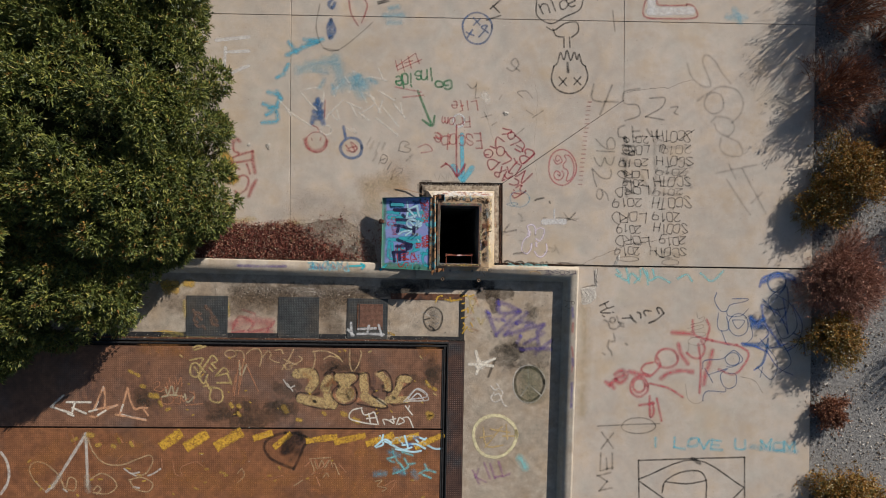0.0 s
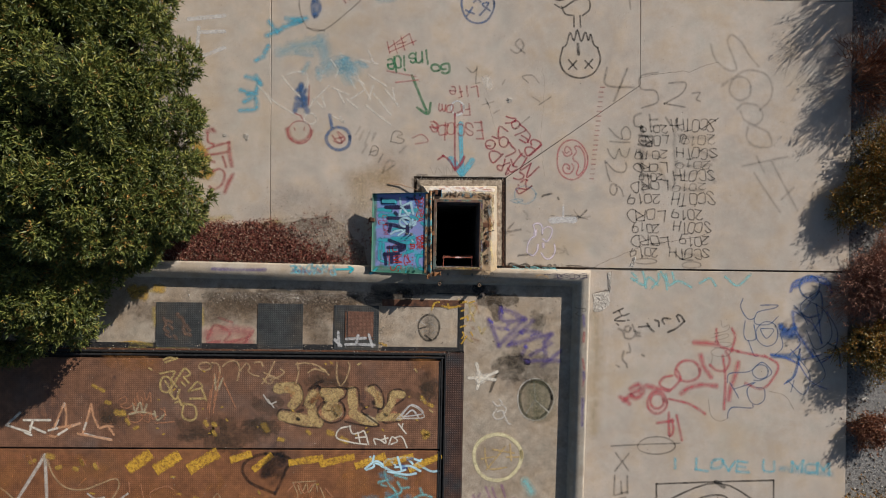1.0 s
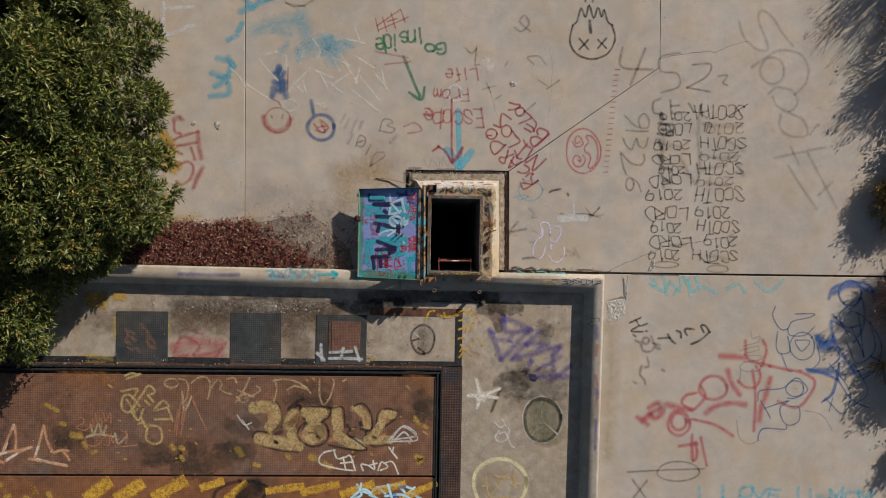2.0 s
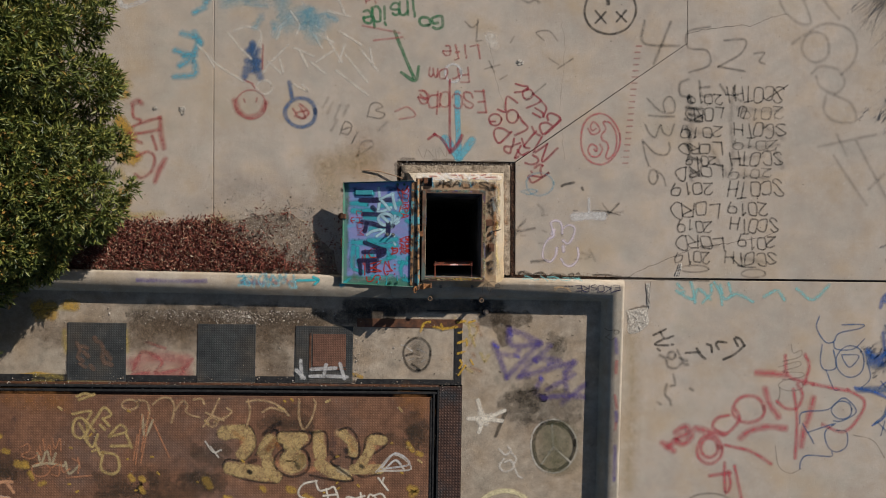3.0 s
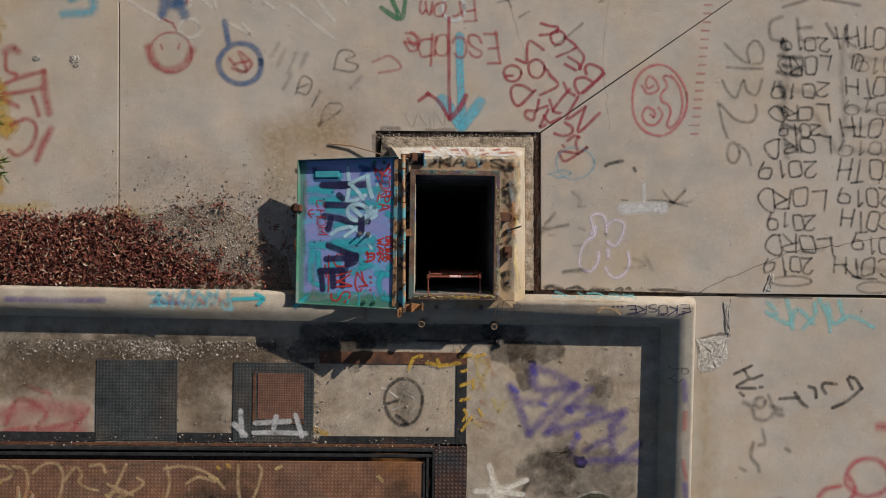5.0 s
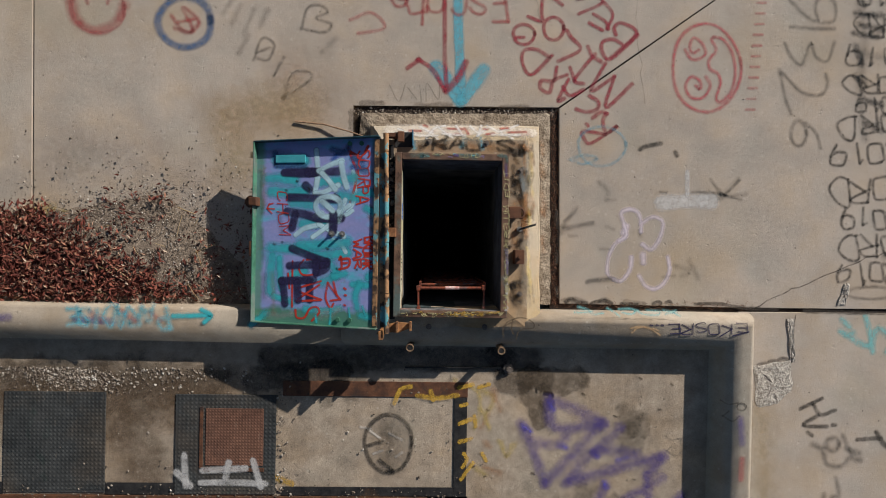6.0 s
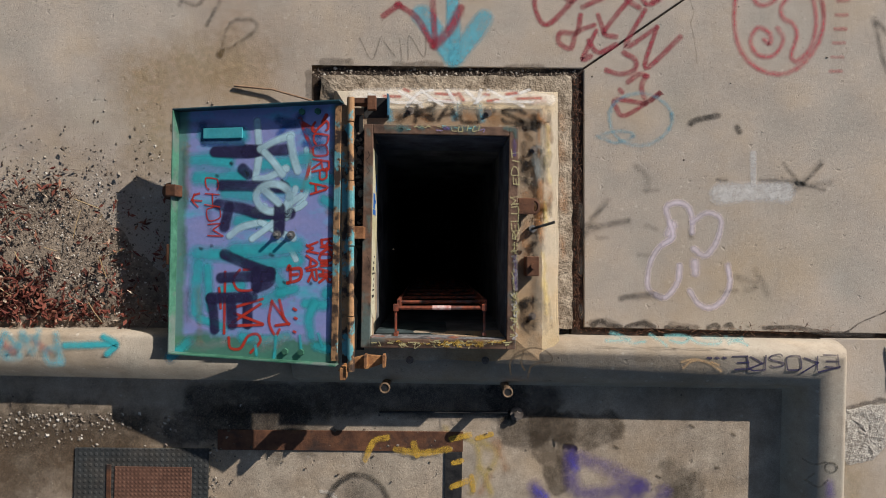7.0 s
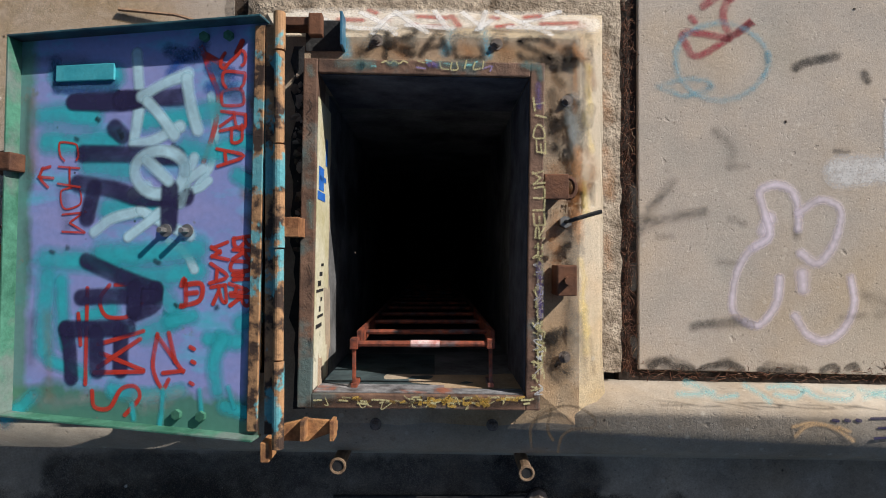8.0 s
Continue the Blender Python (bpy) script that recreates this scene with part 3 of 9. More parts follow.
def lid_paint():
    m, t, p, _ = nodes("blue-green and violet lid paint")
    at = place_of(t, True)
    mix = noise_of(t, at, 4.6, 5, 0.6, (0.8, 1.7, 1))
    c = ramp(t, mix, [(0.30, (0.10, 0.46, 0.58)), (0.40, (0.20, 0.40, 0.64)), (0.48, (0.27, 0.31, 0.60)), (0.70, (0.34, 0.33, 0.60))])
    sep = t.nodes.new("ShaderNodeSeparateXYZ")
    link(t, at, sep.inputs[0])
    low = calc(t, "ADD", calc(t, "MULTIPLY", calc(t, "ADD", sep.outputs[1], 0.47), -9.0), calc(t, "MULTIPLY", noise_of(t, at, 8, 4), 1.1))
    c = blend(t, ramp(t, low, [(0.45, grey(0)), (0.75, grey(0.95))]), c, (0.075, 0.22, 0.15))
    left = calc(t, "ADD", calc(t, "MULTIPLY", calc(t, "ADD", sep.outputs[0], 0.74), -14.0), calc(t, "MULTIPLY", noise_of(t, at, 9, 4), 0.9))
    c = blend(t, ramp(t, left, [(0.45, grey(0)), (0.8, grey(0.8))]), c, (0.10, 0.25, 0.16))
    right = calc(t, "ADD", calc(t, "MULTIPLY", calc(t, "ADD", sep.outputs[0], 0.055), 16.0), calc(t, "MULTIPLY", noise_of(t, at, 7, 4), 0.9))
    c = blend(t, ramp(t, right, [(0.45, grey(0)), (0.8, grey(0.75))]), c, (0.10, 0.16, 0.13))
    c = blend(t, ramp(t, noise_of(t, at, 11, 6, 0.7), [(0.62, grey(0)), (0.68, grey(0.75))]), c, (0.20, 0.22, 0.19))
    c = blend(t, calc(t, "MULTIPLY", specks(t, at, 15, 0.07), 0.9), c, (0.03, 0.025, 0.02))
    g = noise_of(t, at, 60, 3)
    c = blend(t, 0.3, c, ramp(t, g, [(0.3, grey(0.8)), (0.7, grey(1.2))]), "MULTIPLY")
    link(t, c, p.inputs["Base Color"])
    p.inputs["Roughness"].default_value, p.inputs["Specular IOR Level"].default_value = 0.5, 0.35
    bump(t, p, noise_of(t, at, 6, 3), 0.25, 0.01)
    return m


M_LID = lid_paint()
LX, LY = 0.805, 0.575
M_TEALPLATE = plain("turquoise plate paint", (0.05, 0.34, 0.40), (0.10, 0.46, 0.50), 14, 0.5, strength=0.15)


def tapered(bm):
    """the lid is a little shorter along its free edge than along the hinge"""
    for v in bm.verts:
        v.co.y *= 1.018 + 0.034 * v.co.x / LX
    return bm


lid = part("lid", tapered(box(B(), -LX + 0.004, -0.004, -LY + 0.004, LY - 0.004, -0.006, 0.0)), M_LID, hatch, "blue and violet painted sheet steel lid, swung open")
lid.matrix_basis = LID
for name, a in (("end_flange", (-LX, 0, LY - 0.007, LY)), ("end_flange", (-LX, 0, -LY, -LY + 0.007)), ("side_flange", (-LX, -LX + 0.007, -LY + 0.007, LY - 0.007))):
    part(name, tapered(box(B(), *a, -0.012, 0.046, 0.002)), M_LIDTOP if a[2] > 0.5 else M_LIDOUT, lid)
part("edge_angle", box(B(), -0.032, -0.002, -LY + 0.008, LY - 0.008, 0.002, 0.012, 0.002), M_HINGE, lid)
part("maker_plate", box(B(), -0.672, -0.476, 0.431, 0.481, 0.0, 0.008, 0.003), M_TEALPLATE, lid, "turquoise painted blank plate")
for x, y in ((-0.30, -0.01), (-0.232, -0.01)):
    bm = rod(B(), (x, y, 0), (x, y, 0.006), 0.019, 16)
    rod(bm, (x, y, 0.006), (x, y, 0.034), 0.008, 6)
    part("bolt", bm, M_BOLT, lid)
for x, y in ((-0.25, -0.535), (-0.175, -0.535), (-0.19, 0.545), (-0.115, 0.545)):
    bm = rod(B(), (x, y, 0), (x, y, 0.012), 0.015, 6)
    part("bolt", bm, M_LIDOUT, lid, "green painted bolt head")
bm = box(B(), -LX - 0.024, -LX + 0.030, 0.16, 0.215, -0.004, 0.054, 0.006)
rod(bm, (-LX - 0.022, 0.187, -0.02), (-LX - 0.022, 0.187, 0.02), 0.04, 14)
part("hasp", bm, M_RUST, lid, "rusty hasp")
part("hasp", box(B(), -LX - 0.018, -LX + 0.004, -0.155, -0.06, -0.004, 0.044, 0.004), M_RUST, lid, "rusty plate")

# hinge between lid and frame
M_BRIGHT = plain("bright orange rust", (0.16, 0.07, 0.035), (0.52, 0.26, 0.10), 18, 0.85, 0.0, 0.6, third=(0.06, 0.035, 0.025))
HX, HZ = -0.405, 0.352
hinge = part("hinge", box(B(), -0.446, HX - 0.012, -0.565, 0.580, 0.330, 0.342, 0.002), M_HINGE, hatch, "orange rusted hinge")
for k, (y0, y1) in enumerate(((-0.60, -0.36), (-0.355, -0.05), (-0.045, 0.24), (0.245, 0.50), (0.505, 0.61))):
    part("knuckle", rod(B(), (HX, y0, HZ), (HX, y1, HZ), 0.0145 if k % 2 else 0.0165, 14), M_HINGE, hinge, smooth=False)
for y0, y1 in ((-0.015, 0.040),):
    part("tab", box(B(), HX + 0.01, -0.350, y0, y1, 0.262, 0.352, 0.002), M_ORANGE, hinge)
bm = prism(B(), [(-0.475, -0.612), (-0.44, -0.632), (-0.405, -0.600), (-0.34, -0.606), (-0.255, -0.575), (-0.255, -0.548), (-0.345, -0.540), (-0.43, -0.560)], 0.262, 0.276, 0.002)
box(bm, -0.455, -0.43, -0.640, -0.585, 0.27, 0.35, 0.003)
for x in (-0.345, -0.262):
    box(bm, x - 0.006, x + 0.006, -0.59, -0.535, 0.27, 0.325, 0.001)
part("stop_bracket", bm, M_BRIGHT, hinge, "orange rusted stop bracket")
part("stop_plate", box(B(), -0.252, -0.244, 0.555, 0.655, 0.200, 0.262, 0.002), plain("dark blue painted steel", (0.02, 0.08, 0.14), (0.05, 0.17, 0.26), 12, 0.5), hinge, "dark blue painted plate")
bm = box(B(), -0.43, -0.335, 0.606, 0.632, 0.212, 0.275, 0.003)
box(bm, -0.34, -0.30, 0.575, 0.64, 0.255, 0.285, 0.004)
part("stop_bracket", bm, M_RUST, hinge, "orange rusted stop bracket")
# flat black strip laid on the ledge for the shade in the gap
bm = B()
rng = random.Random(5)
left = [(-0.402 + rng.uniform(-0.012, 0.010), -0.53 + 1.10 * k / 24) for k in range(25)]
right = [(-0.366 + rng.uniform(-0.004, 0.006), y) for x, y in reversed(left)]
prism(bm, right[::-1] + left[::-1], 0.199, 0.2032)
part("gap", bm, M_BLACK, hatch_base_ob, "black strip painted as the shaded gap beside the hinge")
# flat black box on the ledge paints the shadow in a gap
part("slot", box(B(), -0.364, -0.252, 0.556, 0.650, 0.1985, 0.2040), M_BLACK, hatch_base_ob, "flat black patch painted as the gap's shadow")

# fittings on the ledge
M_ANCHOR = plain("dull grey-brown bolt", (0.07, 0.055, 0.045), (0.24, 0.20, 0.17), 40, 0.6, 0.2, 0.15)
for x, y in ((0.434, 0.407), (0.424, -0.376), (-0.148, 0.590), (0.218, 0.580), (-0.151, -0.578), (0.203, -0.582)):
    bm = rod(B(), (x, y, 0.198), (x, y, 0.2045), 0.018, 16)
    rod(bm, (x, y, 0.204), (x, y, 0.213), 0.0115, 6)
    rod(bm, (x, y, 0.212), (x, y, 0.219), 0.0065, 10)
    thing("anchor_bolt", bm, M_ANCHOR, "grey-brown anchor bolt with nut in the hatch ledge", "bolt", group="anchor bolts round the hatch")
keeper = thing("lock_keeper", None, None, "brown steel lock keeper bolted to the ledge", "lock keeper")
part("plate", box(B(), 0.352, 0.425, 0.10, 0.175, 0.245, 0.26, 0.003), M_RUST, keeper)
bm = box(B(), 0.362, 0.415, 0.11, 0.165, 0.195, 0.246)
part("stem", bm, M_RUST, keeper)
part("eye", tube(B(), [(0.425 + 0.022 * math.cos(a), 0.135 + 0.03 * math.sin(a), 0.25) for a in [k * math.pi / 7 for k in range(-4, 9)]], 0.008, 6), M_RUST, keeper)
block = thing("steel_block", box(B(), 0.385, 0.443, -0.185, -0.095, 0.197, 0.285, 0.004), M_RUST, "small rusty square steel block on the ledge", "steel block")
part("stud", rod(B(), (0.414, -0.14, 0.285), (0.414, -0.14, 0.305), 0.012, 8), M_RUST, block)
stub = thing("cut_rod", None, None, "cut black rod bent out of a bolt", "rod")
part("nut", rod(B(), (0.425, 0.035, 0.197), (0.425, 0.035, 0.222), 0.019, 6), M_BOLT, stub)
part("shank", tube(B(), [(0.425, 0.035, 0.22), (0.428, 0.036, 0.26), (0.45, 0.043, 0.275), (0.515, 0.062, 0.285)], 0.0065, 8), M_BLACK, stub)

# ---- steel doors and plates in the pit ----
def door_leaf(y0, y1, label, material):
    root = thing("blast_door", None, None, label, "steel door", group="blast door leaves", m=PIT)
    part("leaf", box(B(), -10, -0.235, y0, y1, -0.05, 0.012, 0.003), material, root)
    part("edge_strip", box(B(), -0.233, -0.215, y0, y1, -0.05, 0.020, 0.002), M_BLACK, root)
    return root


door_leaf(-3.185, -1.885, "rusted tread plate door leaf with yellow graffiti", M_DOOR)
door_leaf(-4.9, -3.215, "rusted tread plate door leaf with yellow stripes", M_DOOR_LOW)
door_frame = thing("door_frame", None, None, "black steel angle frame around the rusted doors", "door frame", m=PIT)
part("pit_pan", box(B(), -10, 0.13, -9, -1.74, -0.12, -0.055), M_BLACK, door_frame)
part("top_angle", box(B(), -10, -0.135, -1.790, -1.765, -0.055, 0.028, 0.003), M_BLACK, door_frame)
part("top_angle", box(B(), -10, -0.155, -1.840, -1.815, -0.055, 0.022, 0.003), M_BLACK, door_frame)
part("side_angle", box(B(), -0.205, -0.185, -9, -1.845, -0.055, 0.026, 0.003), M_BLACK, door_frame)
part("side_angle", box(B(), -0.155, -0.137, -9, -1.793, -0.055, 0.028, 0.003), M_BLACK, door_frame)
part("side_plate", box(B(), -0.133, 0.128, -9, -1.755, -0.055, 0.006, 0.002), M_TREAD, door_frame, "dark rusty tread plate strip")
part("sill_strip", box(B(), -10, -0.137, -1.762, -1.738, -0.055, 0.010, 0.002), M_RUST, door_frame)

for x in (-4.384, -2.917):
    thing("floor_mat", box(B(), x, x + 0.66, -1.72, -1.06, -0.004, 0.007, 0.003), M_MAT, "black studded square plate set in the pit floor", "floor plate", group="studded plates along the pit", m=PIT)
plate = thing("floor_hatch_plate", box(B(), -1.80, -1.142, -1.725, -1.07, -0.004, 0.009, 0.003), M_MAT, "black studded plate with a brown steel panel", "floor plate", group="studded plates along the pit", m=PIT)
part("panel", box(B(), -1.60, -1.222, -1.535, -1.16, 0.008, 0.014, 0.002), studded("brown chequer panel", (0.13, 0.062, 0.042), (0.22, 0.11, 0.07), (0.09, 0.055, 0.045), 0.02, 0.75, 0.0, 0.5, 3.0, (0.5, 0.66), None, 0.3), plate, "brown chequered panel")
for a in ((-1.64, -1.618, -1.56, -1.15), (-1.64, -1.215, -1.575, -1.55)):
    part("rim", box(B(), *a, 0.008, 0.015, 0.002), M_RUST, plate)
thing("steel_strip", box(B(), -1.10, 0.125, -1.075, -0.975, -0.004, 0.005, 0.002), M_RUST, "rusty flat steel strip set in the pit floor", "steel strip", m=PIT)
thing("steel_strip", box(B(), 0.036, 0.122, -1.735, -1.077, -0.004, 0.006, 0.002), M_BLACK, "black and yellow striped steel strip in the pit floor", "steel strip", m=PIT)
thing("steel_strip", box(B(), -1.10, 0.034, -1.734, -1.675, -0.004, 0.005, 0.002), M_BLACK, "black steel strip beside the doors", "steel strip", m=PIT)
for x0, x1 in ((-10, -4.386), (-3.722, -2.919), (-2.255, -1.802)):
    thing("steel_strip", box(B(), x0, x1, -1.734, -1.655, -0.004, 0.004, 0.002), M_BLACK, "black steel strip between the studded plates", "steel strip", m=PIT)

# pipe stubs and cleat below the hatch
def pipe_stub(x, y, z, r, lean):
    root = thing("pipe_stub", None, None, "short cut-off brown pipe stub by the kerb", "pipe")
    bm = rod(B(), (x, y, 0), (x + lean, y - 0.01, z), r, 14)
    part("tube", bm, M_PIPE, root)
    ring = tube(B(), [(x + lean + r * math.cos(a), y - 0.01 + r * math.sin(a), z) for a in [k * math.pi / 8 for k in range(17)]], 0.005, 6)
    part("rim", ring, M_PIPE, root)
    # flat black disc stands in for the shade inside the pipe
    part("bore_shade", rod(B(), (x + lean, y - 0.01, z - 0.004), (x + lean, y - 0.01, z + 0.001), r - 0.005, 12), M_BLACK, root)


pipe_stub(-0.268, -0.708, 0.16, 0.022, -0.004)
pipe_stub(0.314, -0.730, 0.17, 0.021, -0.002)
bm = rod(B(), (0.377, -0.885, -0.002), (0.377, -0.885, 0.02), 0.034, 8)
rod(bm, (0.377, -0.885, 0.02), (0.377, -0.885, 0.04), 0.018, 6)
thing("anchor_bolt", bm, M_ANCHOR, "grey-brown anchor bolt in the pit floor", "bolt")
thing("rusty_bar", rod(B(), (-0.31, -0.872, 0.012), (0.33, -0.878, 0.012), 0.006, 8), M_BLACK, "thin dark rusty bar lying along the kerb's foot", "steel bar")

# ---- tree, shrubs, litter, stones ----
RNG = np.random.default_rng(7)


def unit(v):
    return v / np.maximum(np.linalg.norm(v, axis=-1, keepdims=True), 1e-9)


def rosettes(centres, normals, leaves, length, width, spread, rng, lift=1.0):
    """tufts of narrow pointed folded leaves fanned out round each normal; a low lift lays them out as flat stars"""
    n = len(centres)
    c = np.repeat(centres, leaves, 0)
    nn = np.repeat(normals, leaves, 0)
    d = unit(lift * nn + spread * rng.normal(size=(n * leaves, 3)))
    side = unit(np.cross(d, unit(nn + 0.5 * rng.normal(size=d.shape)) + 1e-4))
    up = np.cross(side, d)
    ln = length * rng.uniform(0.55, 1.2, (n * leaves, 1))
    wd = width * rng.uniform(0.7, 1.25, (n * leaves, 1))
    c = c + 0.02 * rng.normal(size=c.shape)
    droop = rng.uniform(-0.05, 0.22, (n * leaves, 1)) * ln
    quad = np.stack([c, c + d * ln * 0.5 + side * wd * 0.5 - up * droop * 0.25, c + d * ln - up * droop, c + d * ln * 0.5 - side * wd * 0.5 - up * droop * 0.25], 1)
    quad[:, 1] += up * wd * 0.16
    quad[:, 3] += up * wd * 0.16
    verts = quad.reshape(-1, 3)
    k = np.arange(n * leaves)[:, None] * 4
    faces = np.concatenate([k + np.array([[0, 1, 2]]), k + np.array([[0, 2, 3]])], 1).reshape(-1, 3)
    return verts, faces.tolist()


LOBES = [  # centre and half sizes of the crown's masses
    ((-5.70, 1.70, 0.70), (2.13, 1.90, 1.65)), ((-5.30, 0.60, 0.55), (1.74, 1.15, 1.35)), ((-6.15, -0.50, 0.62), (1.42, 1.15, 0.85)),
    ((-5.70, 3.60, 0.90), (2.02, 1.60, 1.60)), ((-7.50, 1.20, 1.30), (1.90, 2.20, 1.85)), ((-7.50, -1.00, 0.58), (1.50, 1.10, 0.85)),
    ((-6.60, 5.40, 0.75), (2.20, 1.80, 1.45)), ((-9.20, 3.00, 1.30), (2.20, 3.00, 1.90)),
]
pts, nrm = [], []
for (c, r) in LOBES:
    c, r = np.array(c), np.array(r)
    area = (r[0] * r[1] + r[1] * r[2] + r[0] * r[2]) / 3
    count = int(92 * area)
    u = unit(RNG.normal(size=(count, 3)))
    u[:, 2] = np.where(u[:, 2] < -0.25, -u[:, 2], u[:, 2])
    lump = np.array([noise.noise(Vector(q * r * 1.5) + Vector(c)) for q in u])
    mid = c + u * r * (0.87 + 0.16 * lump + 0.10 * (RNG.random(count) - 0.5))[:, None]
    inside = np.zeros(count, bool)
    for (c2, r2) in LOBES:
        if tuple(c) != c2:
            inside |= (((mid - np.array(c2)) / np.array(r2)) ** 2).sum(1) < 0.50
    mid, face = mid[~inside], unit(u / r)[~inside]
    for m0, n0 in zip(mid, face):
        if m0[2] < 0.15:
            continue
        size = RNG.uniform(0.15, 0.33)
        tufts = int(600 * size ** 2) + 7
        w = unit(RNG.normal(size=(tufts, 3)) + 0.9 * n0 + np.array([0, 0, 0.35]))
        bulge = np.array([1.0, 1.0, 0.8]) * size * (0.70 + 0.35 * RNG.random((tufts, 1)))
        pts.append(m0 + w * bulge)
        nrm.append(unit(w + np.array([0, 0, 0.3])))
pts, nrm = np.concatenate(pts), np.concatenate(nrm)
keep = pts[:, 2] > 0.08
pts, nrm = pts[keep], nrm[keep]
tree = thing("tree", None, None, "large dense evergreen shrub tree with narrow green leaves", "tree")
v, f = rosettes(pts, nrm, 13, 0.086, 0.020, 0.62, RNG, 0.8)
crown = new("crown", faces_mesh("crown", v, f, M_LEAF))
crown.parent = tree
budding = pts[(pts[:, 2] > 1.0) & ((pts[:, 1] < 0.6) | (RNG.random(len(pts)) < 0.12))]
budding = budding[RNG.random(len(budding)) < 0.10]
v, f = rosettes(budding + np.array([0, 0, 0.05]), unit(np.stack([0.2 * RNG.normal(size=len(budding)), 0.2 * RNG.normal(size=len(budding)), np.ones(len(budding))], 1)), 9, 0.040, 0.020, 0.9, RNG)
buds = tagged(new("blossom", faces_mesh("blossom", v, f, M_BUD)), "rusty orange flower buds")
buds.parent = tree
# solid core coloured near black to paint the shade between leaf clumps
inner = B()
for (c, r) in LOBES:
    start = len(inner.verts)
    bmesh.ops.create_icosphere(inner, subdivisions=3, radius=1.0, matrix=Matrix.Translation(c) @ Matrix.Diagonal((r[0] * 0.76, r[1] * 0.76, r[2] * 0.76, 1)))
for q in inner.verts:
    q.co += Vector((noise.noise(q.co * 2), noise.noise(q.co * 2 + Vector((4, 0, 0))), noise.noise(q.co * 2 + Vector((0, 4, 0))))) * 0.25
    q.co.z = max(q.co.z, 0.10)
part("shade_core", inner, plain("crown core in shade colour", (0.010, 0.012, 0.004), (0.05, 0.055, 0.014), 30, 0.95, strength=1.0, grain=60, dist=0.03), tree)
bm = B()
tube(bm, [(-6.3, 1.6, -0.07), (-6.25, 1.55, 0.4), (-6.1, 1.5, 1.0), (-6.0, 1.5, 1.6)], 0.17, 10, 0.5)
for tip in ((-5.0, 2.2, 1.2), (-5.2, 0.6, 1.2), (-6.4, -0.6, 1.4), (-7.6, 1.2, 1.9), (-5.9, 3.6, 1.5)):
    tube(bm, [(-6.2, 1.55, 0.6), tuple((Vector((-6.2, 1.55, 0.6)) * 0.5 + Vector(tip) * 0.5) + Vector((0, 0, 0.2))), tip], 0.075, 8, 0.3)
part("trunk", bm, M_BARK, tree)


def shrub(x, y, radius, height, twigs, material, label, seed, lean=0.0, tufts=0, tuft_material=None, thin=1.0):
    rng = np.random.default_rng(seed)
    root = thing("shrub", None, None, label, "shrub", m=pose(x, y, -0.07))
    verts, faces = [], []
    tips = []
    n = twigs
    a = rng.uniform(0, 2 * np.pi, n)
    out = np.sqrt(rng.uniform(0.0, 1.0, n)) * (1 + 0.25 * np.sin(3 * a + seed) + 0.15 * np.sin(5 * a + 2 * seed))
    tall = height * (1.0 - 0.45 * out ** 2) * rng.uniform(0.35, 1.15, n) ** 0.8
    base = np.stack([np.cos(a) * out * radius * 0.50, np.sin(a) * out * radius * 0.50, np.zeros(n)], 1) + np.stack([0.05 * radius * rng.normal(size=n), 0.05 * radius * rng.normal(size=n), np.zeros(n)], 1)
    tip = np.stack([np.cos(a) * out * radius * rng.uniform(0.75, 1.08, n) + lean * tall, np.sin(a) * out * radius * rng.uniform(0.75, 1.08, n), np.maximum(tall, 0.05)], 1)
    bend = np.stack([0.05 * rng.normal(size=n), 0.05 * rng.normal(size=n), 0.08 + 0.05 * rng.normal(size=n)], 1) * radius
    for k in range(n):
        p0, p2 = base[k], tip[k]
        p1 = (p0 + p2) / 2 + bend[k]
        fork = [(p0, p1, p2)]
        for _ in range(3):
            off = rng.normal(size=3) * np.array([0.10, 0.10, 0.07]) * radius
            from_ = p1 + (p2 - p1) * rng.uniform(0.0, 0.7)
            fork.append((from_, (from_ + p2) / 2 + off * 0.5, p2 + off))
        for j, (q0, q1, q2) in enumerate(fork):
            w = (0.0048 if j == 0 else 0.0032) * thin * rng.uniform(0.7, 1.3)
            s = unit(np.cross(q2 - q0, rng.normal(size=3)))
            s2 = unit(np.cross(q2 - q0, s))
            i = len(verts)
            for q, ww in ((q0, w), (q1, w * 0.8), (q2, w * 0.35)):
                verts += [q + s * ww, q - 0.5 * s * ww + 0.87 * s2 * ww, q - 0.5 * s * ww - 0.87 * s2 * ww]
            for h in (0, 3):
                for e in range(3):
                    faces.append((i + h + e, i + h + (e + 1) % 3, i + h + 3 + (e + 1) % 3, i + h + 3 + e))
            tips.append(q2)
    ob = new("twig_mass", faces_mesh("twig_mass", verts, faces, material))
    ob.parent = root
    if tufts:
        tips = np.array(tips)
        pick = tips[rng.integers(0, len(tips), tufts)] + 0.02 * rng.normal(size=(tufts, 3))
        v, f = rosettes(pick, unit(pick * np.array([1, 1, 1.5]) + 1e-6), 6, 0.040, 0.017, 0.9, rng)
        ob = new("foliage", faces_mesh("foliage", v, f, tuft_material or material))
        ob.parent = root
    return root


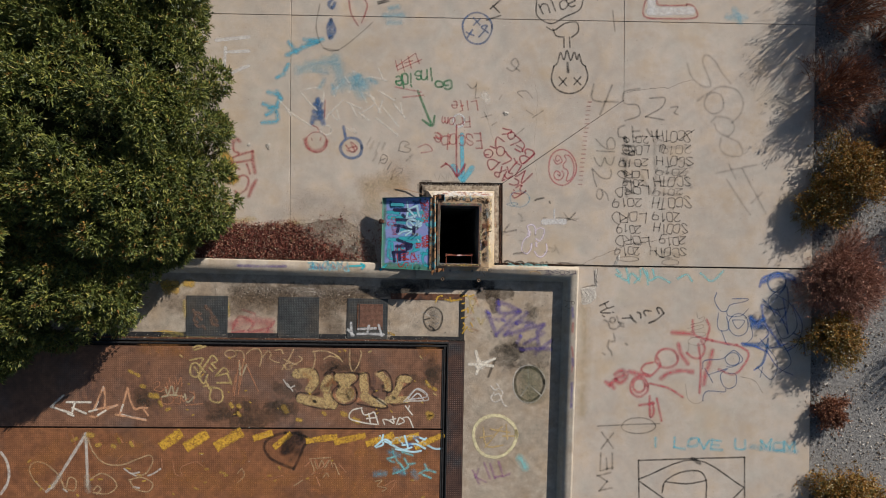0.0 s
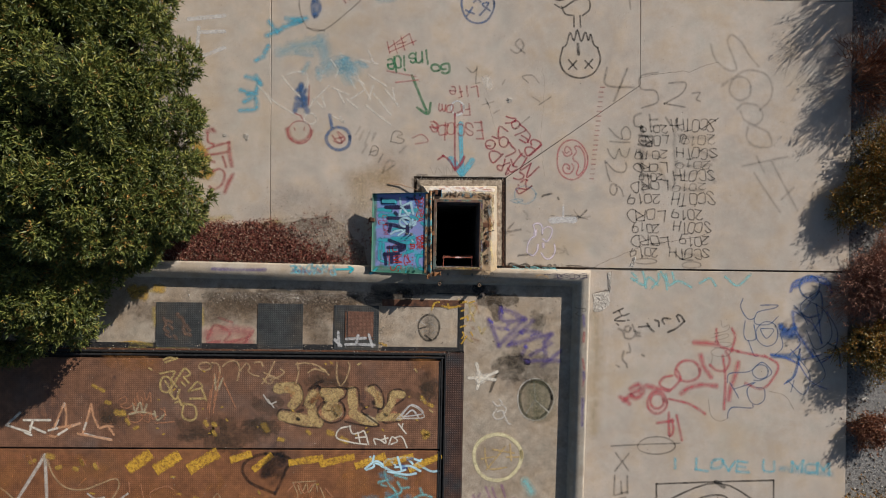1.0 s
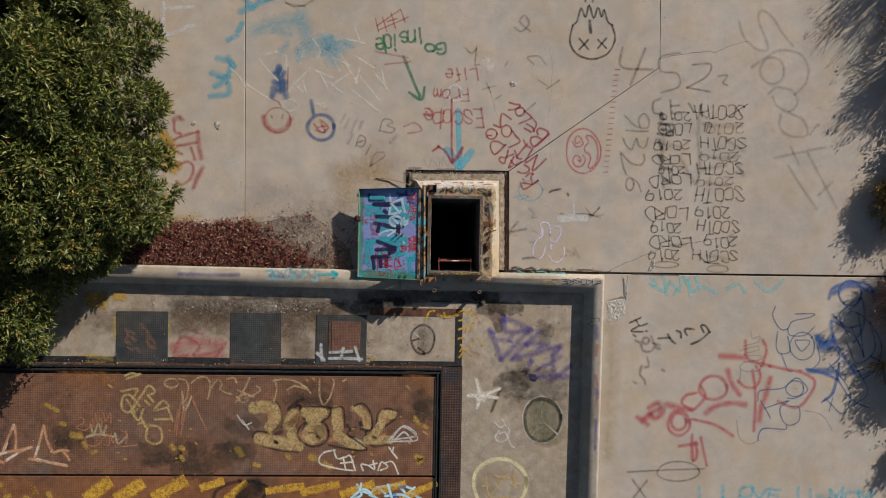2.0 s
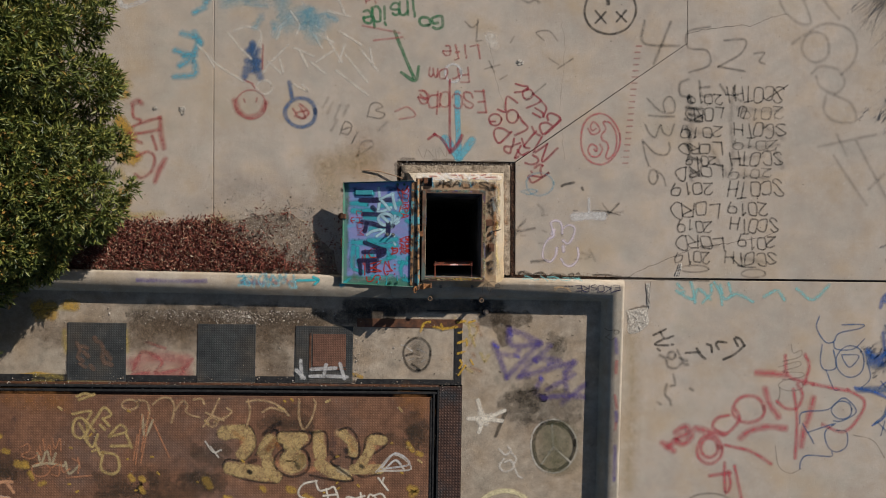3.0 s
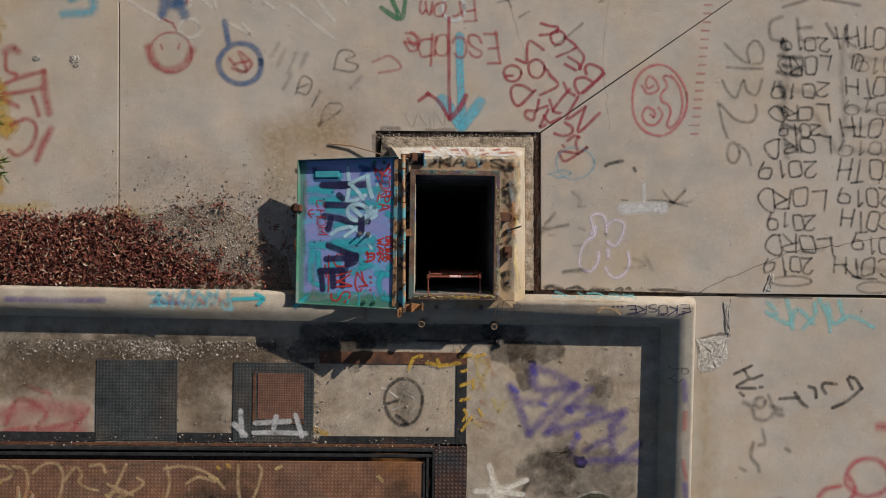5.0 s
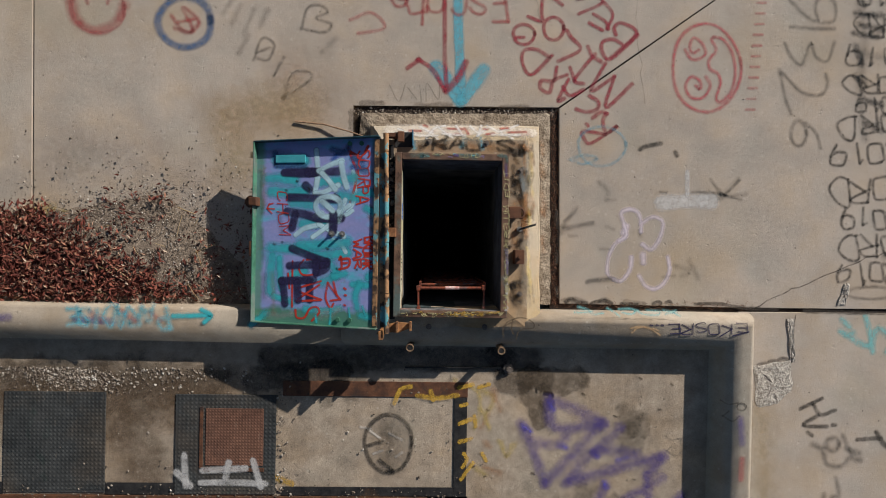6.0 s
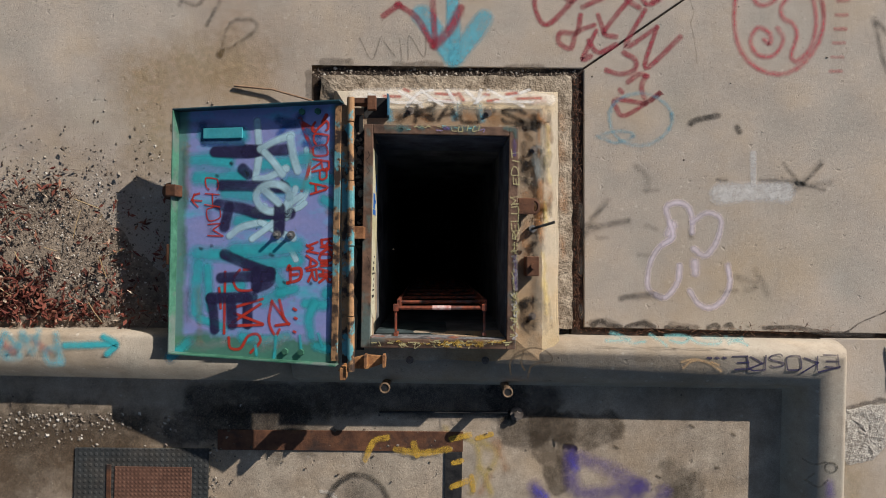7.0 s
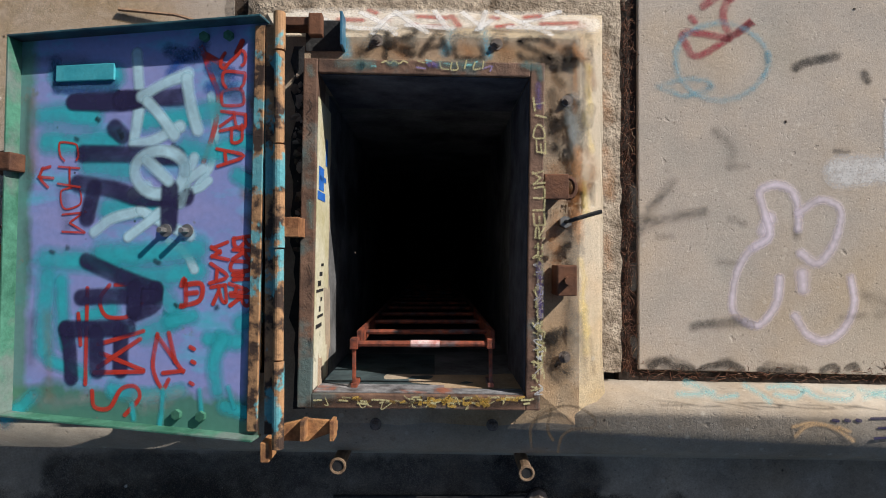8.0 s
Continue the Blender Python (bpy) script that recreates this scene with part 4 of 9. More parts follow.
shrub(6.40, 2.45, 0.70, 0.70, 380, M_TWIG_RED, "dry reddish-brown twiggy shrub at the slab edge", 1, tufts=160)
shrub(6.50, 0.98, 0.62, 0.62, 420, M_TWIG_GREEN, "rusty orange flowering shrub at the slab edge", 2, tufts=2600, tuft_material=M_TWIG_OCHRE)
shrub(6.10, 0.55, 0.50, 0.45, 300, M_TWIG_GREEN, "dark green-brown low shrub creeping over the slab", 3, tufts=700, tuft_material=M_TWIG_OCHRE)
shrub(6.42, -0.72, 0.78, 0.62, 1500, M_TWIG_ROSE, "dense dry red-brown shrub beside the slab", 4, tufts=500, thin=0.62)
shrub(6.30, -1.72, 0.50, 0.50, 420, M_TWIG_GREEN, "olive and ochre low shrub beside the slab", 5, tufts=900, tuft_material=M_TWIG_OCHRE)
shrub(6.25, -2.95, 0.30, 0.35, 260, M_TWIG_RED, "small dry brown shrub at the slab edge", 6, tufts=350)
shrub(6.45, -4.45, 0.62, 0.50, 450, M_TWIG_GREEN, "orange-tipped flowering shrub by the slab edge", 7, tufts=2200, tuft_material=M_TWIG_OCHRE)
shrub(6.60, 3.95, 0.80, 1.00, 260, M_TWIG_RED, "tall dark dry shrub behind the slab edge", 8, tufts=150)
shrub(7.85, 2.30, 0.80, 0.95, 420, M_TWIG_RED, "tall dark brown shrub on the gravel", 9, tufts=300)
shrub(7.90, 0.20, 0.60, 0.70, 180, M_TWIG_RED, "tall dark brown shrub on the gravel", 10, tufts=300)
shrub(7.45, 3.35, 0.62, 1.05, 260, M_TWIG_RED, "tall dark dry shrub behind the slab edge", 13, tufts=400)
shrub(7.40, 1.55, 0.55, 0.85, 320, M_TWIG_RED, "dark brown shrub on the gravel", 14, tufts=300)
shrub(8.10, -1.75, 0.50, 0.70, 120, M_TWIG_RED, "thin tall brown shrub on the gravel", 11, tufts=60)
shrub(7.20, 4.90, 0.90, 1.20, 260, M_TWIG_RED, "tall dark dry shrub behind the slab edge", 12, tufts=450)


def stones(spots, size_low, size_high, rng, flat=0.5):
    """many small angular stones in one mesh"""
    ico = [(0, 0, 1), (0.94, 0, 0.15), (0.29, 0.9, -0.1), (-0.76, 0.55, 0.12), (-0.76, -0.55, -0.08), (0.29, -0.9, 0.1), (0, 0, -0.8)]
    tri = [(0, 1, 2), (0, 2, 3), (0, 3, 4), (0, 4, 5), (0, 5, 1), (6, 2, 1), (6, 3, 2), (6, 4, 3), (6, 5, 4), (6, 1, 5)]
    ico = np.array(ico)
    verts, faces = [], []
    for x, y, z in spots:
        s = size_low + (size_high - size_low) * rng.random() ** 2.5
        a = rng.uniform(0, 6.28)
        q = ico * (1 + 0.25 * rng.normal(size=ico.shape)) * np.array([s, s * rng.uniform(0.6, 1), s * flat])
        rot = np.array([[math.cos(a), -math.sin(a), 0], [math.sin(a), math.cos(a), 0], [0, 0, 1]])
        i = len(verts)
        verts += list(q @ rot.T + np.array([x, y, z + s * flat * 0.5]))
        faces += [(i + p, i + r, i + t) for p, r, t in tri]
    return verts, faces


def strewn(name, spots, low, high, label, m=None):
    v, f = stones(spots, low, high, RNG)
    ob = new(name, faces_mesh(name, v, f, M_STONES))
    if m is not None:
        ob.matrix_basis = m
    return tagged(ob, label, "gravel", "", "stuff")


# mound of dead leaves and grit between tree, kerb and lid
def mound(x, y):
    along = max(0.0, min(1.0, (-1.15 - x) / 0.9))
    reach = 0.13 + 0.26 * math.exp(-((x + 1.95) / 0.50) ** 2) + 0.12 * max(0.0, min(1.0, -x - 3.2)) + 0.09 * math.exp(-((x + 3.0) / 0.7) ** 2) + 0.06 * noise.noise(Vector((x * 1.4, 3.1, 0))) + 0.07 * noise.noise(Vector((x * 5, 7.7, 0)))
    across = max(0.0, min(1.0, (reach - y) / 0.50))
    return along * across


def leafy(x, y):
    """dead leaves lie below a line that falls from the tree towards the lid"""
    return y < 0.21 - 0.52 * max(0.0, x + 2.95) + 0.10 * noise.noise(Vector((x * 4, y * 4, 1.5)))


spots = []
while len(spots) < 9500:
    x, y = RNG.uniform(-6.2, -1.2), RNG.uniform(-0.50 - 0.0, 0.42)
    k = mound(x, y)
    if k > 0.02 and y > -0.44 - 0.0166 * x and RNG.random() < min(1.0, 0.25 + k * 1.6):
        spots.append((x, y, 0.075 * k))
bm = B()
nx, ny = 90, 20
grid = [[bm.verts.new((-7 + 5.9 * i / nx, -0.49 + 0.95 * j / ny, 0.100 * mound(-7 + 5.9 * i / nx, -0.49 + 0.95 * j / ny) - 0.022 + 0.030 * noise.noise(Vector((i * 0.7, j * 0.7, 0))) * mound(-7 + 5.9 * i / nx, -0.49 + 0.95 * j / ny))) for j in range(ny + 1)] for i in range(nx + 1)]
for i in range(nx):
    for j in range(ny):
        bm.faces.new((grid[i][j], grid[i + 1][j], grid[i + 1][j + 1], grid[i][j + 1]))
thing("soil_drift", bm, M_SOIL, "drift of dark dry soil against the kerb", "soil", kind="stuff", smooth=True)
c = np.array([s for s in spots if leafy(s[0], s[1] + 0.10 * RNG.normal()) or RNG.random() < 0.04])
c = np.concatenate([c, c + np.array([0.02, 0.015, 0.004]), c + np.array([-0.017, 0.012, 0.002])])
v, f = rosettes(c + np.array([0, 0, 0.012]), unit(np.stack([RNG.normal(size=len(c)), RNG.normal(size=len(c)), 0.05 + 0 * c[:, 0]], 1)) * np.array([1, 1, 0.3]), 2, 0.046, 0.0150, 0.35, RNG)
tagged(new("leaf_litter", faces_mesh("leaf_litter", v, f, M_LITTER)), "red-brown dead leaves heaped against the kerb", "leaf litter", "", "stuff")
grit = [s for s in spots if not leafy(s[0], s[1] - 0.08 * RNG.random()) or RNG.random() < 0.25]
strewn("grit", grit, 0.0025, 0.0075, "loose grey grit and pebbles beside the lid")
bed = []
while len(bed) < 9500:
    x, y = RNG.uniform(-3.3, -1.12), RNG.uniform(-0.43, 0.50)
    if RNG.random() < 1.5 * mound(x, y) + 0.03:
        bed.append((x, y, 0.075 * mound(x, y)))
strewn("fine_gravel", bed, 0.0016, 0.0075, "fine grey-brown gravel washed against the kerb")
strewn("larger_stones", [(RNG.uniform(-2.9, -1.15), RNG.uniform(-0.40, 0.55), 0.02) for _ in range(130)], 0.006, 0.016, "larger pale stones among the gravel")
straws, sf = [], []
for k in range(26):
    p0 = np.array([RNG.uniform(-4.0, -1.5), RNG.uniform(-0.40, 0.15), 0.105])
    a, ln, w = RNG.uniform(0, 6.28), RNG.uniform(0.05, 0.17), RNG.uniform(0.0014, 0.003)
    d, s = np.array([math.cos(a), math.sin(a), 0.0]), np.array([-math.sin(a), math.cos(a), 0.0]) * w
    up = np.array([0, 0, w * 1.4])
    i = len(straws)
    for u, lift in ((0, 0.0), (0.5, 0.006), (1, 0.0)):
        q = p0 + d * ln * u + np.array([0, 0, lift])
        straws += [q + s, q - s, q + up]
    for h in (0, 3):
        sf += [(i + h, i + h + 1, i + h + 4, i + h + 3), (i + h + 1, i + h + 2, i + h + 5, i + h + 4), (i + h + 2, i + h, i + h + 3, i + h + 5)]
tagged(new("straws", faces_mesh("straws", straws, sf, M_TWIG_PALE)), "dry yellow straws lying on the leaf heap", "straw", "", "stuff")
spread = []
while len(spread) < 1000:
    x, y = RNG.normal(-1.75, 0.62), abs(RNG.normal(0, 0.24)) + 0.08
    if -4.4 < x < -0.75 and y < 1.1:
        spread.append((x, y, 0.0))
strewn("loose_pebbles", spread, 0.0025, 0.009, "scattered pebbles on the slab beside the hatch")
spread = []
while len(spread) < 3000:
    x, y = RNG.normal(-2.35, 0.55), -0.90 - abs(0.075 * RNG.normal())
    if -4.2 < x < -1.3 and noise.noise(Vector((x * 2.3, y * 6, 2.2))) > RNG.uniform(-0.6, 0.25):
        spread.append((x, y, 0.0))
for _ in range(900):
    spread.append((RNG.uniform(-7, 0.1), -1.745 + RNG.normal(0, 0.035), 0.008))
for _ in range(420):
    spread.append((RNG.uniform(-4.5, 0.3), RNG.uniform(-1.7, -0.85), 0.003))
for _ in range(120):
    spread.append((-1.12 + RNG.normal(0, 0.025), RNG.uniform(-1.72, -1.05), 0.003))
for _ in range(90):
    spread.append((RNG.uniform(-6, -0.3), RNG.uniform(-4.2, -1.9), 0.012))
strewn("pit_grit", spread, 0.003, 0.011, "loose grit and pebbles on the pit floor", PIT)
gravel = [(RNG.uniform(5.98, 8.2), RNG.uniform(-5.2, 4.6), -0.07) for _ in range(9000)]
strewn("edge_gravel", gravel, 0.006, 0.026, "grey crushed gravel beside the apron")
strewn("slab_stones", [(RNG.uniform(-3.5, 5.6), RNG.uniform(-4.2, 3.8), 0) for _ in range(150)], 0.003, 0.008, "a few small stones strewn over the slabs")
spread = []
for _ in range(1500):
    s = RNG.uniform(0, 2.65)
    off = RNG.normal(0, 0.012)
    spread.append((0.690 + off, 0.84 - s, -0.026) if s < 1.3 else (0.690 - (s - 1.3), 0.832 + 1.4 * off, -0.018))
for _ in range(500):
    spread.append((RNG.uniform(0.72, 2.0), -0.472 + RNG.normal(0, 0.012), -0.030))
strewn("gap_grit", spread, 0.003, 0.011, "dark grit lying in the gap round the hatch base")
fibres, ff = [], []
for k in range(2300):
    along = RNG.random()
    if k < 1500:
        p0 = np.array([0.690 + RNG.normal(0, 0.012), -0.45 + 1.28 * along ** 1.3, -0.028 + 0.03 * RNG.random()])
        d = unit(np.array([0.45 * RNG.normal(), RNG.normal(), 0.10 * RNG.random()]))
    else:
        p0 = np.array([0.70 + 1.30 * along, -0.470 + RNG.normal(0, 0.012), -0.026 + 0.03 * RNG.random()])
        d = unit(np.array([RNG.normal(), 0.25 * RNG.normal(), 0.10 * RNG.random()]))
    ln, w = RNG.uniform(0.010, 0.045), RNG.uniform(0.0005, 0.0015)
    s = unit(np.cross(d, np.array([0, 0, 1.0]) + 0.2 * RNG.normal(size=3))) * w
    up = np.array([0, 0, w])
    mid, end = p0 + d * ln * 0.5 + 0.004 * RNG.normal(size=3), p0 + d * ln
    i = len(fibres)
    fibres += [p0 + s, p0 - s, p0 + up, mid + s, mid - s, mid + up, end, end, end]
    for h in (0, 3):
        ff += [(i + h, i + h + 1, i + h + 4, i + h + 3), (i + h + 1, i + h + 2, i + h + 5, i + h + 4), (i + h + 2, i + h, i + h + 3, i + h + 5)]
tagged(new("dead_needles", faces_mesh("dead_needles", fibres, ff, M_FIBRE)), "red-brown dead needles caught in the gap round the hatch", "plant litter", "", "stuff")
rubble = [(RNG.uniform(-0.398, -0.360), RNG.uniform(-0.05, 0.50), 0.199) for _ in range(130)]
strewn("hinge_rubble", rubble, 0.004, 0.020, "broken concrete crumbs lying beside the hatch hinge")
bm = B()
tube(bm, [(-1.034, 0.761, 0.012), (-0.842, 0.740, 0.022), (-0.66, 0.685, 0.040), (-0.585, 0.655, 0.055)], 0.0065, 6, 0.7)
thing("stick", bm, plain("dry brown stick", (0.22, 0.13, 0.08), (0.42, 0.27, 0.17), 40, 0.85), "dry pale stick lying beside the lid", "stick")

# ---- sprayed and brushed paint ----
P_RED = paint("dusty red spray", (0.43, 0.065, 0.07), 0.66, 0.3, 0.85, 0.5)
P_PINK = paint("faded pink-red spray", (0.50, 0.12, 0.12), 0.55, 0.3, 0.8, 0.5)
P_GREEN = paint("green spray", (0.035, 0.20, 0.085), 0.78, 0.3)
P_BLUE = paint("blue spray", (0.06, 0.135, 0.28), 0.74, 0.25, 0.7, 0.4)
P_CYAN = paint("light cyan spray", (0.10, 0.42, 0.55), 0.72, 0.35, 0.8)
P_HAZE = paint("thin cyan haze", (0.14, 0.44, 0.56), 0.48, 0.45, 0.95, 1.1, 30)
P_AQUA = paint("faint aqua paint", (0.25, 0.62, 0.62), 0.70, 0.4, 0.8)
P_BLACK = paint("black spray", (0.018, 0.018, 0.018), 0.74, 0.35, 0.6)
P_WORDS = paint("soft black spray", (0.018, 0.018, 0.018), 0.70, 0.5, 0.8, 0.5)
P_GREY = paint("thin black spray", (0.03, 0.03, 0.028), 0.44, 0.4, 0.85, 0.4)
P_FAINT = paint("faint grey spray", (0.05, 0.048, 0.044), 0.29, 0.4, 0.95, 0.3)
P_WHITE = paint("white spray", (0.72, 0.70, 0.68), 0.72, 0.3)
P_CHALK = paint("thin white paint", (0.76, 0.69, 0.60), 0.70, 0.35, 0.5, 0.4)
P_LILAC = paint("pale lilac spray", (0.74, 0.64, 0.70), 0.85, 0.2, 0.9, 0.35)
P_OCHRE = paint("ochre spray", (0.60, 0.425, 0.19), 0.82, 0.5, 0.30, 0.5, 40)
P_YELLOW = paint("yellow road paint", (0.74, 0.42, 0.055), 0.92, 0.55, 0.25, 1.0, 40, 0.0)
P_ORANGE = paint("orange spray", (0.56, 0.25, 0.13), 0.68, 0.4, 0.6, 0.4)
P_PURPLE = paint("purple spray", (0.12, 0.085, 0.28), 0.60, 0.4, 0.8, 0.4)
P_SPIKE = paint("orange-white spray", (0.68, 0.36, 0.20), 0.85, 0.3, 0.6, 0.4)
P_TAN = paint("pale tan paint", (0.60, 0.49, 0.31), 0.68, 0.35, 0.5, 0.4)
P_GOLD = paint("straw gold paint", (0.60, 0.43, 0.18), 0.78, 0.35, 0.6, 0.4)
P_DUST = paint("dusty orange-tan paint", (0.56, 0.37, 0.20), 0.80, 0.4, 0.7, 0.4)
P_VIOLET = paint("soft violet spray", (0.42, 0.33, 0.62), 0.55, 0.15, 0.95)
P_NAVY = paint("dark navy spray", (0.028, 0.024, 0.075), 0.92, 0.08, 0.35, 0.08)
P_ICE = paint("ice blue spray", (0.52, 0.75, 0.82), 1.0, 0.12, 0.55, 0.10)
P_SCARLET = paint("scarlet spray", (0.58, 0.045, 0.025), 0.92, 0.08, 0.4, 0.12)
P_TEAL = paint("bright turquoise spray", (0.05, 0.50, 0.55), 0.88, 0.15, 0.75, 0.25)
P_MINT = paint("pale mint spray", (0.30, 0.70, 0.68), 0.65, 0.25, 0.9, 0.3)
P_MUSTARD = paint("mustard paint", (0.56, 0.345, 0.075), 0.85, 0.35, 0.5, 1.2, 26)
P_EDGE_DARK = paint("ragged dark brown", (0.07, 0.058, 0.048), 0.78, 0.3, 0.5, 1.1, 24)
P_DAMP_SHADE = paint("damp black stain and shade", (0.024, 0.022, 0.025), 0.62, 0.3, 0.30, 0.9, 14)
P_EARTH = paint("trodden brown earth", (0.15, 0.098, 0.060), 0.55, 0.35, 0.6, 1.3, 8)
P_DASH = paint("worn yellow marking paint", (0.66, 0.40, 0.06), 0.90, 0.4, 0.4, 0.9, 60)
P_CREAM = paint("soft cream overspray", (0.60, 0.52, 0.40), 0.55, 0.35, 0.95, 0.8, 18)
P_RING = paint("dark stain ring", (0.085, 0.058, 0.034), 0.85, 0.35, 0.6, 0.6)
P_SCUFF = paint("grey scuffed patch", (0.40, 0.42, 0.40), 0.5, 0.5, 0.9, 1.5, 22)
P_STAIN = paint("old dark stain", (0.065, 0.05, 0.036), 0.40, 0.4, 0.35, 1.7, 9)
P_CRACK = paint("hairline crack", (0.03, 0.024, 0.02), 0.72, 0.55, 0.6)
P_FINECRACK = paint("fine faint crack", (0.06, 0.05, 0.04), 0.38, 0.6, 0.7)
P_RUSTY = paint("rust run", (0.42, 0.24, 0.11), 0.32, 0.4, 0.95, 1.3, 7)
P_VIOLETBLUE = paint("violet-blue spray", (0.13, 0.11, 0.50), 0.7, 0.25, 0.85, 0.4)
P_MAGENTA = paint("faded magenta spray", (0.34, 0.13, 0.30), 0.5, 0.35, 0.85, 0.4)
P_LEMON = paint("pale yellow spray", (0.62, 0.46, 0.12), 0.5, 0.4, 0.9, 1.2, 22)
P_BLOOM = paint("orange rust bloom", (0.45, 0.19, 0.06), 0.45, 0.4, 0.9, 1.8, 6)
P_SOOT = paint("soft brown-black spray", (0.035, 0.025, 0.018), 0.76, 0.3, 0.8, 0.3)
P_STRAW = paint("straw yellow marker", (0.66, 0.58, 0.30), 0.75, 0.3, 0.5, 0.2)
P_BRICK = paint("brick red spray", (0.36, 0.055, 0.045), 0.75, 0.25, 0.7, 0.4)
P_ULTRA = paint("deep blue spray", (0.025, 0.12, 0.42), 0.72, 0.3, 0.8, 0.4)
P_VERD = paint("grey-green smear", (0.13, 0.24, 0.22), 0.6, 0.3, 0.9, 0.6)
P_CRIMSON = paint("dark crimson spray", (0.36, 0.035, 0.06), 0.74, 0.25, 0.6, 0.3)
P_PALE = paint("warm white spray", (0.82, 0.74, 0.62), 0.95, 0.25, 0.6, 0.35)
P_SKY = paint("hazy light cyan spray", (0.13, 0.55, 0.66), 0.60, 0.35, 0.95, 0.4)
P_SKYARROW = paint("light cyan arrow spray", (0.13, 0.48, 0.60), 0.85, 0.25, 0.45, 0.25)
P_ROSE = paint("rose red spray", (0.55, 0.085, 0.11), 0.72, 0.3, 0.92, 0.45)
P_SANDY = paint("sandy yellow dust", (0.46, 0.33, 0.15), 0.40, 0.4, 0.95, 0.8, 12)
P_DIRT = paint("thin brown dirt", (0.21, 0.145, 0.095), 0.17, 0.6, 0.95, 1.6, 7)
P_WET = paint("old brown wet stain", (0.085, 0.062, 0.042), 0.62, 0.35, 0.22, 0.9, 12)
P_WEAR = paint("brown rubbed patch", (0.20, 0.125, 0.09), 0.8, 0.3, 0.5, 1.0, 30)
P_BUTTER = paint("butter yellow spray", (0.80, 0.70, 0.42), 0.95, 0.25, 0.6, 0.35)
P_TINT = paint("olive tint", (0.19, 0.18, 0.10), 0.34, 0.3, 0.3)

GLYPHS = {
    "A": "00 26 40/12 32", "B": "00 06 36 45 34 03/33 42 41 30 00", "C": "45 36 16 05 01 10 30 41", "D": "00 06 26 44 42 20 00", "E": "46 06/06 00/00 40/03 33",
    "F": "46 06/06 00/03 33", "G": "45 36 16 05 01 10 30 41 43 23", "H": "00 06/40 46/03 43", "I": "20 26", "J": "46 41 30 10 01", "K": "00 06/46 03/03 40",
    "L": "06 00/00 40", "M": "00 06/06 22/22 46/46 40", "N": "00 06/06 40/40 46", "O": "16 05 01 10 30 41 45 36 16", "P": "00 06/06 36 45 44 33 03",
    "R": "00 06/06 36 45 34 03/13 40", "S": "45 36 16 05 14 32 41 30 10 01", "T": "06 46/26 20", "U": "06 01 10 30 41 46", "V": "06 20/20 46", "W": "06 10/10 23/23 30/30 46",
    "X": "00 46/06 40", "Y": "06 23/46 23/23 20", "0": "16 05 01 10 30 41 45 36 16", "1": "15 26/26 20", "2": "05 16 36 45 33 00/00 40", "3": "05 16 36 45 34 23/23 34 42 41 30 10 01",
    "4": "30 36/36 02/02 42", "5": "46 06/06 03/03 33 42 41 30 00", "6": "45 26 05 01 10 30 41 32 12 02", "9": "43 32 12 03 05 16 36 45 43 30",
    "a": "43 34 14 03 01 10 30 41/44 40", "c": "43 34 14 03 01 10 30 41", "d": "43 34 14 03 01 10 30 41/46 40", "e": "02 42/42 43 34 14 03 01 10 30", "f": "46 26 25 20/13 33",
    "i": "24 20/25 26", "m": "00 04/03 14 23 20/23 34 43 40", "n": "00 04/03 24 43 40", "o": "14 03 01 10 30 41 43 34 14", "p": "00 06/04 34 43 42 31 01", "r": "00 04/03 24 34", "s": "43 34 14 03 32 41 30 10 01",
}
LAYER, RANK = [0], [0]
SLOPES = {"top": pose(0, 0.604, 0.206, -32.5), "side": pose(0.479, 0, 0.206, 0, 36.5), "top under": pose(0, 0.604, 0.2052, -32.5)}  # the painted slopes of the hatch base


def glide(points, steps):
    """a smooth line through the points"""
    if len(points) < 3:
        return [points[0].lerp(points[-1], k / 3) for k in range(4)]
    q = [points[0] * 2 - points[1]] + points + [points[-1] * 2 - points[-2]]
    line = []
    for k in range(1, len(q) - 2):
        for s in range(steps):
            u = s / steps
            line.append(0.5 * (2 * q[k] + (q[k + 1] - q[k - 1]) * u + (2 * q[k - 1] - 5 * q[k] + 4 * q[k + 1] - q[k + 2]) * u * u + (3 * q[k] - q[k - 1] - 3 * q[k + 1] + q[k + 2]) * u ** 3))
    return line + [points[-1]]


def ribbons(name, lines, width, material):
    verts, faces, uvs = [], [], []
    width *= 1.18
    for n, line in enumerate(lines):
        z = 0.0012 + 0.00012 * RANK[0] + 0.00004 * LAYER[0]
        RANK[0] = (RANK[0] + 1) % 8
        base = len(verts)
        first, last = (line[0] - line[1]).normalized(), (line[-1] - line[-2]).normalized()
        line = [line[0] + first * width * 0.5] + line + [line[-1] + last * width * 0.5]
        for k, q in enumerate(line):
            d = line[min(k + 1, len(line) - 1)] - line[max(k - 1, 0)]
            d = d.normalized() if d.length > 1e-6 else Vector((1, 0))
            side = Vector((-d.y, d.x)) * width * 0.5 * (1 + 0.2 * noise.noise(Vector((q.x * 7, q.y * 7, n))))
            verts += [(q.x + side.x, q.y + side.y, z), (q.x - side.x, q.y - side.y, z)]
            tip = 1.0 if k in (0, len(line) - 1) else 0.0
            uvs += [(tip, 0.0), (tip, 1.0)]
        for k in range(len(line) - 1):
            i = base + 2 * k
            faces.append((i, i + 1, i + 3, i + 2))
    me = faces_mesh(name, verts, faces, material)
    layer = me.uv_layers.new(name="UVMap")
    for loop in me.loops:
        layer.data[loop.index].uv = uvs[loop.vertex_index]
    return me


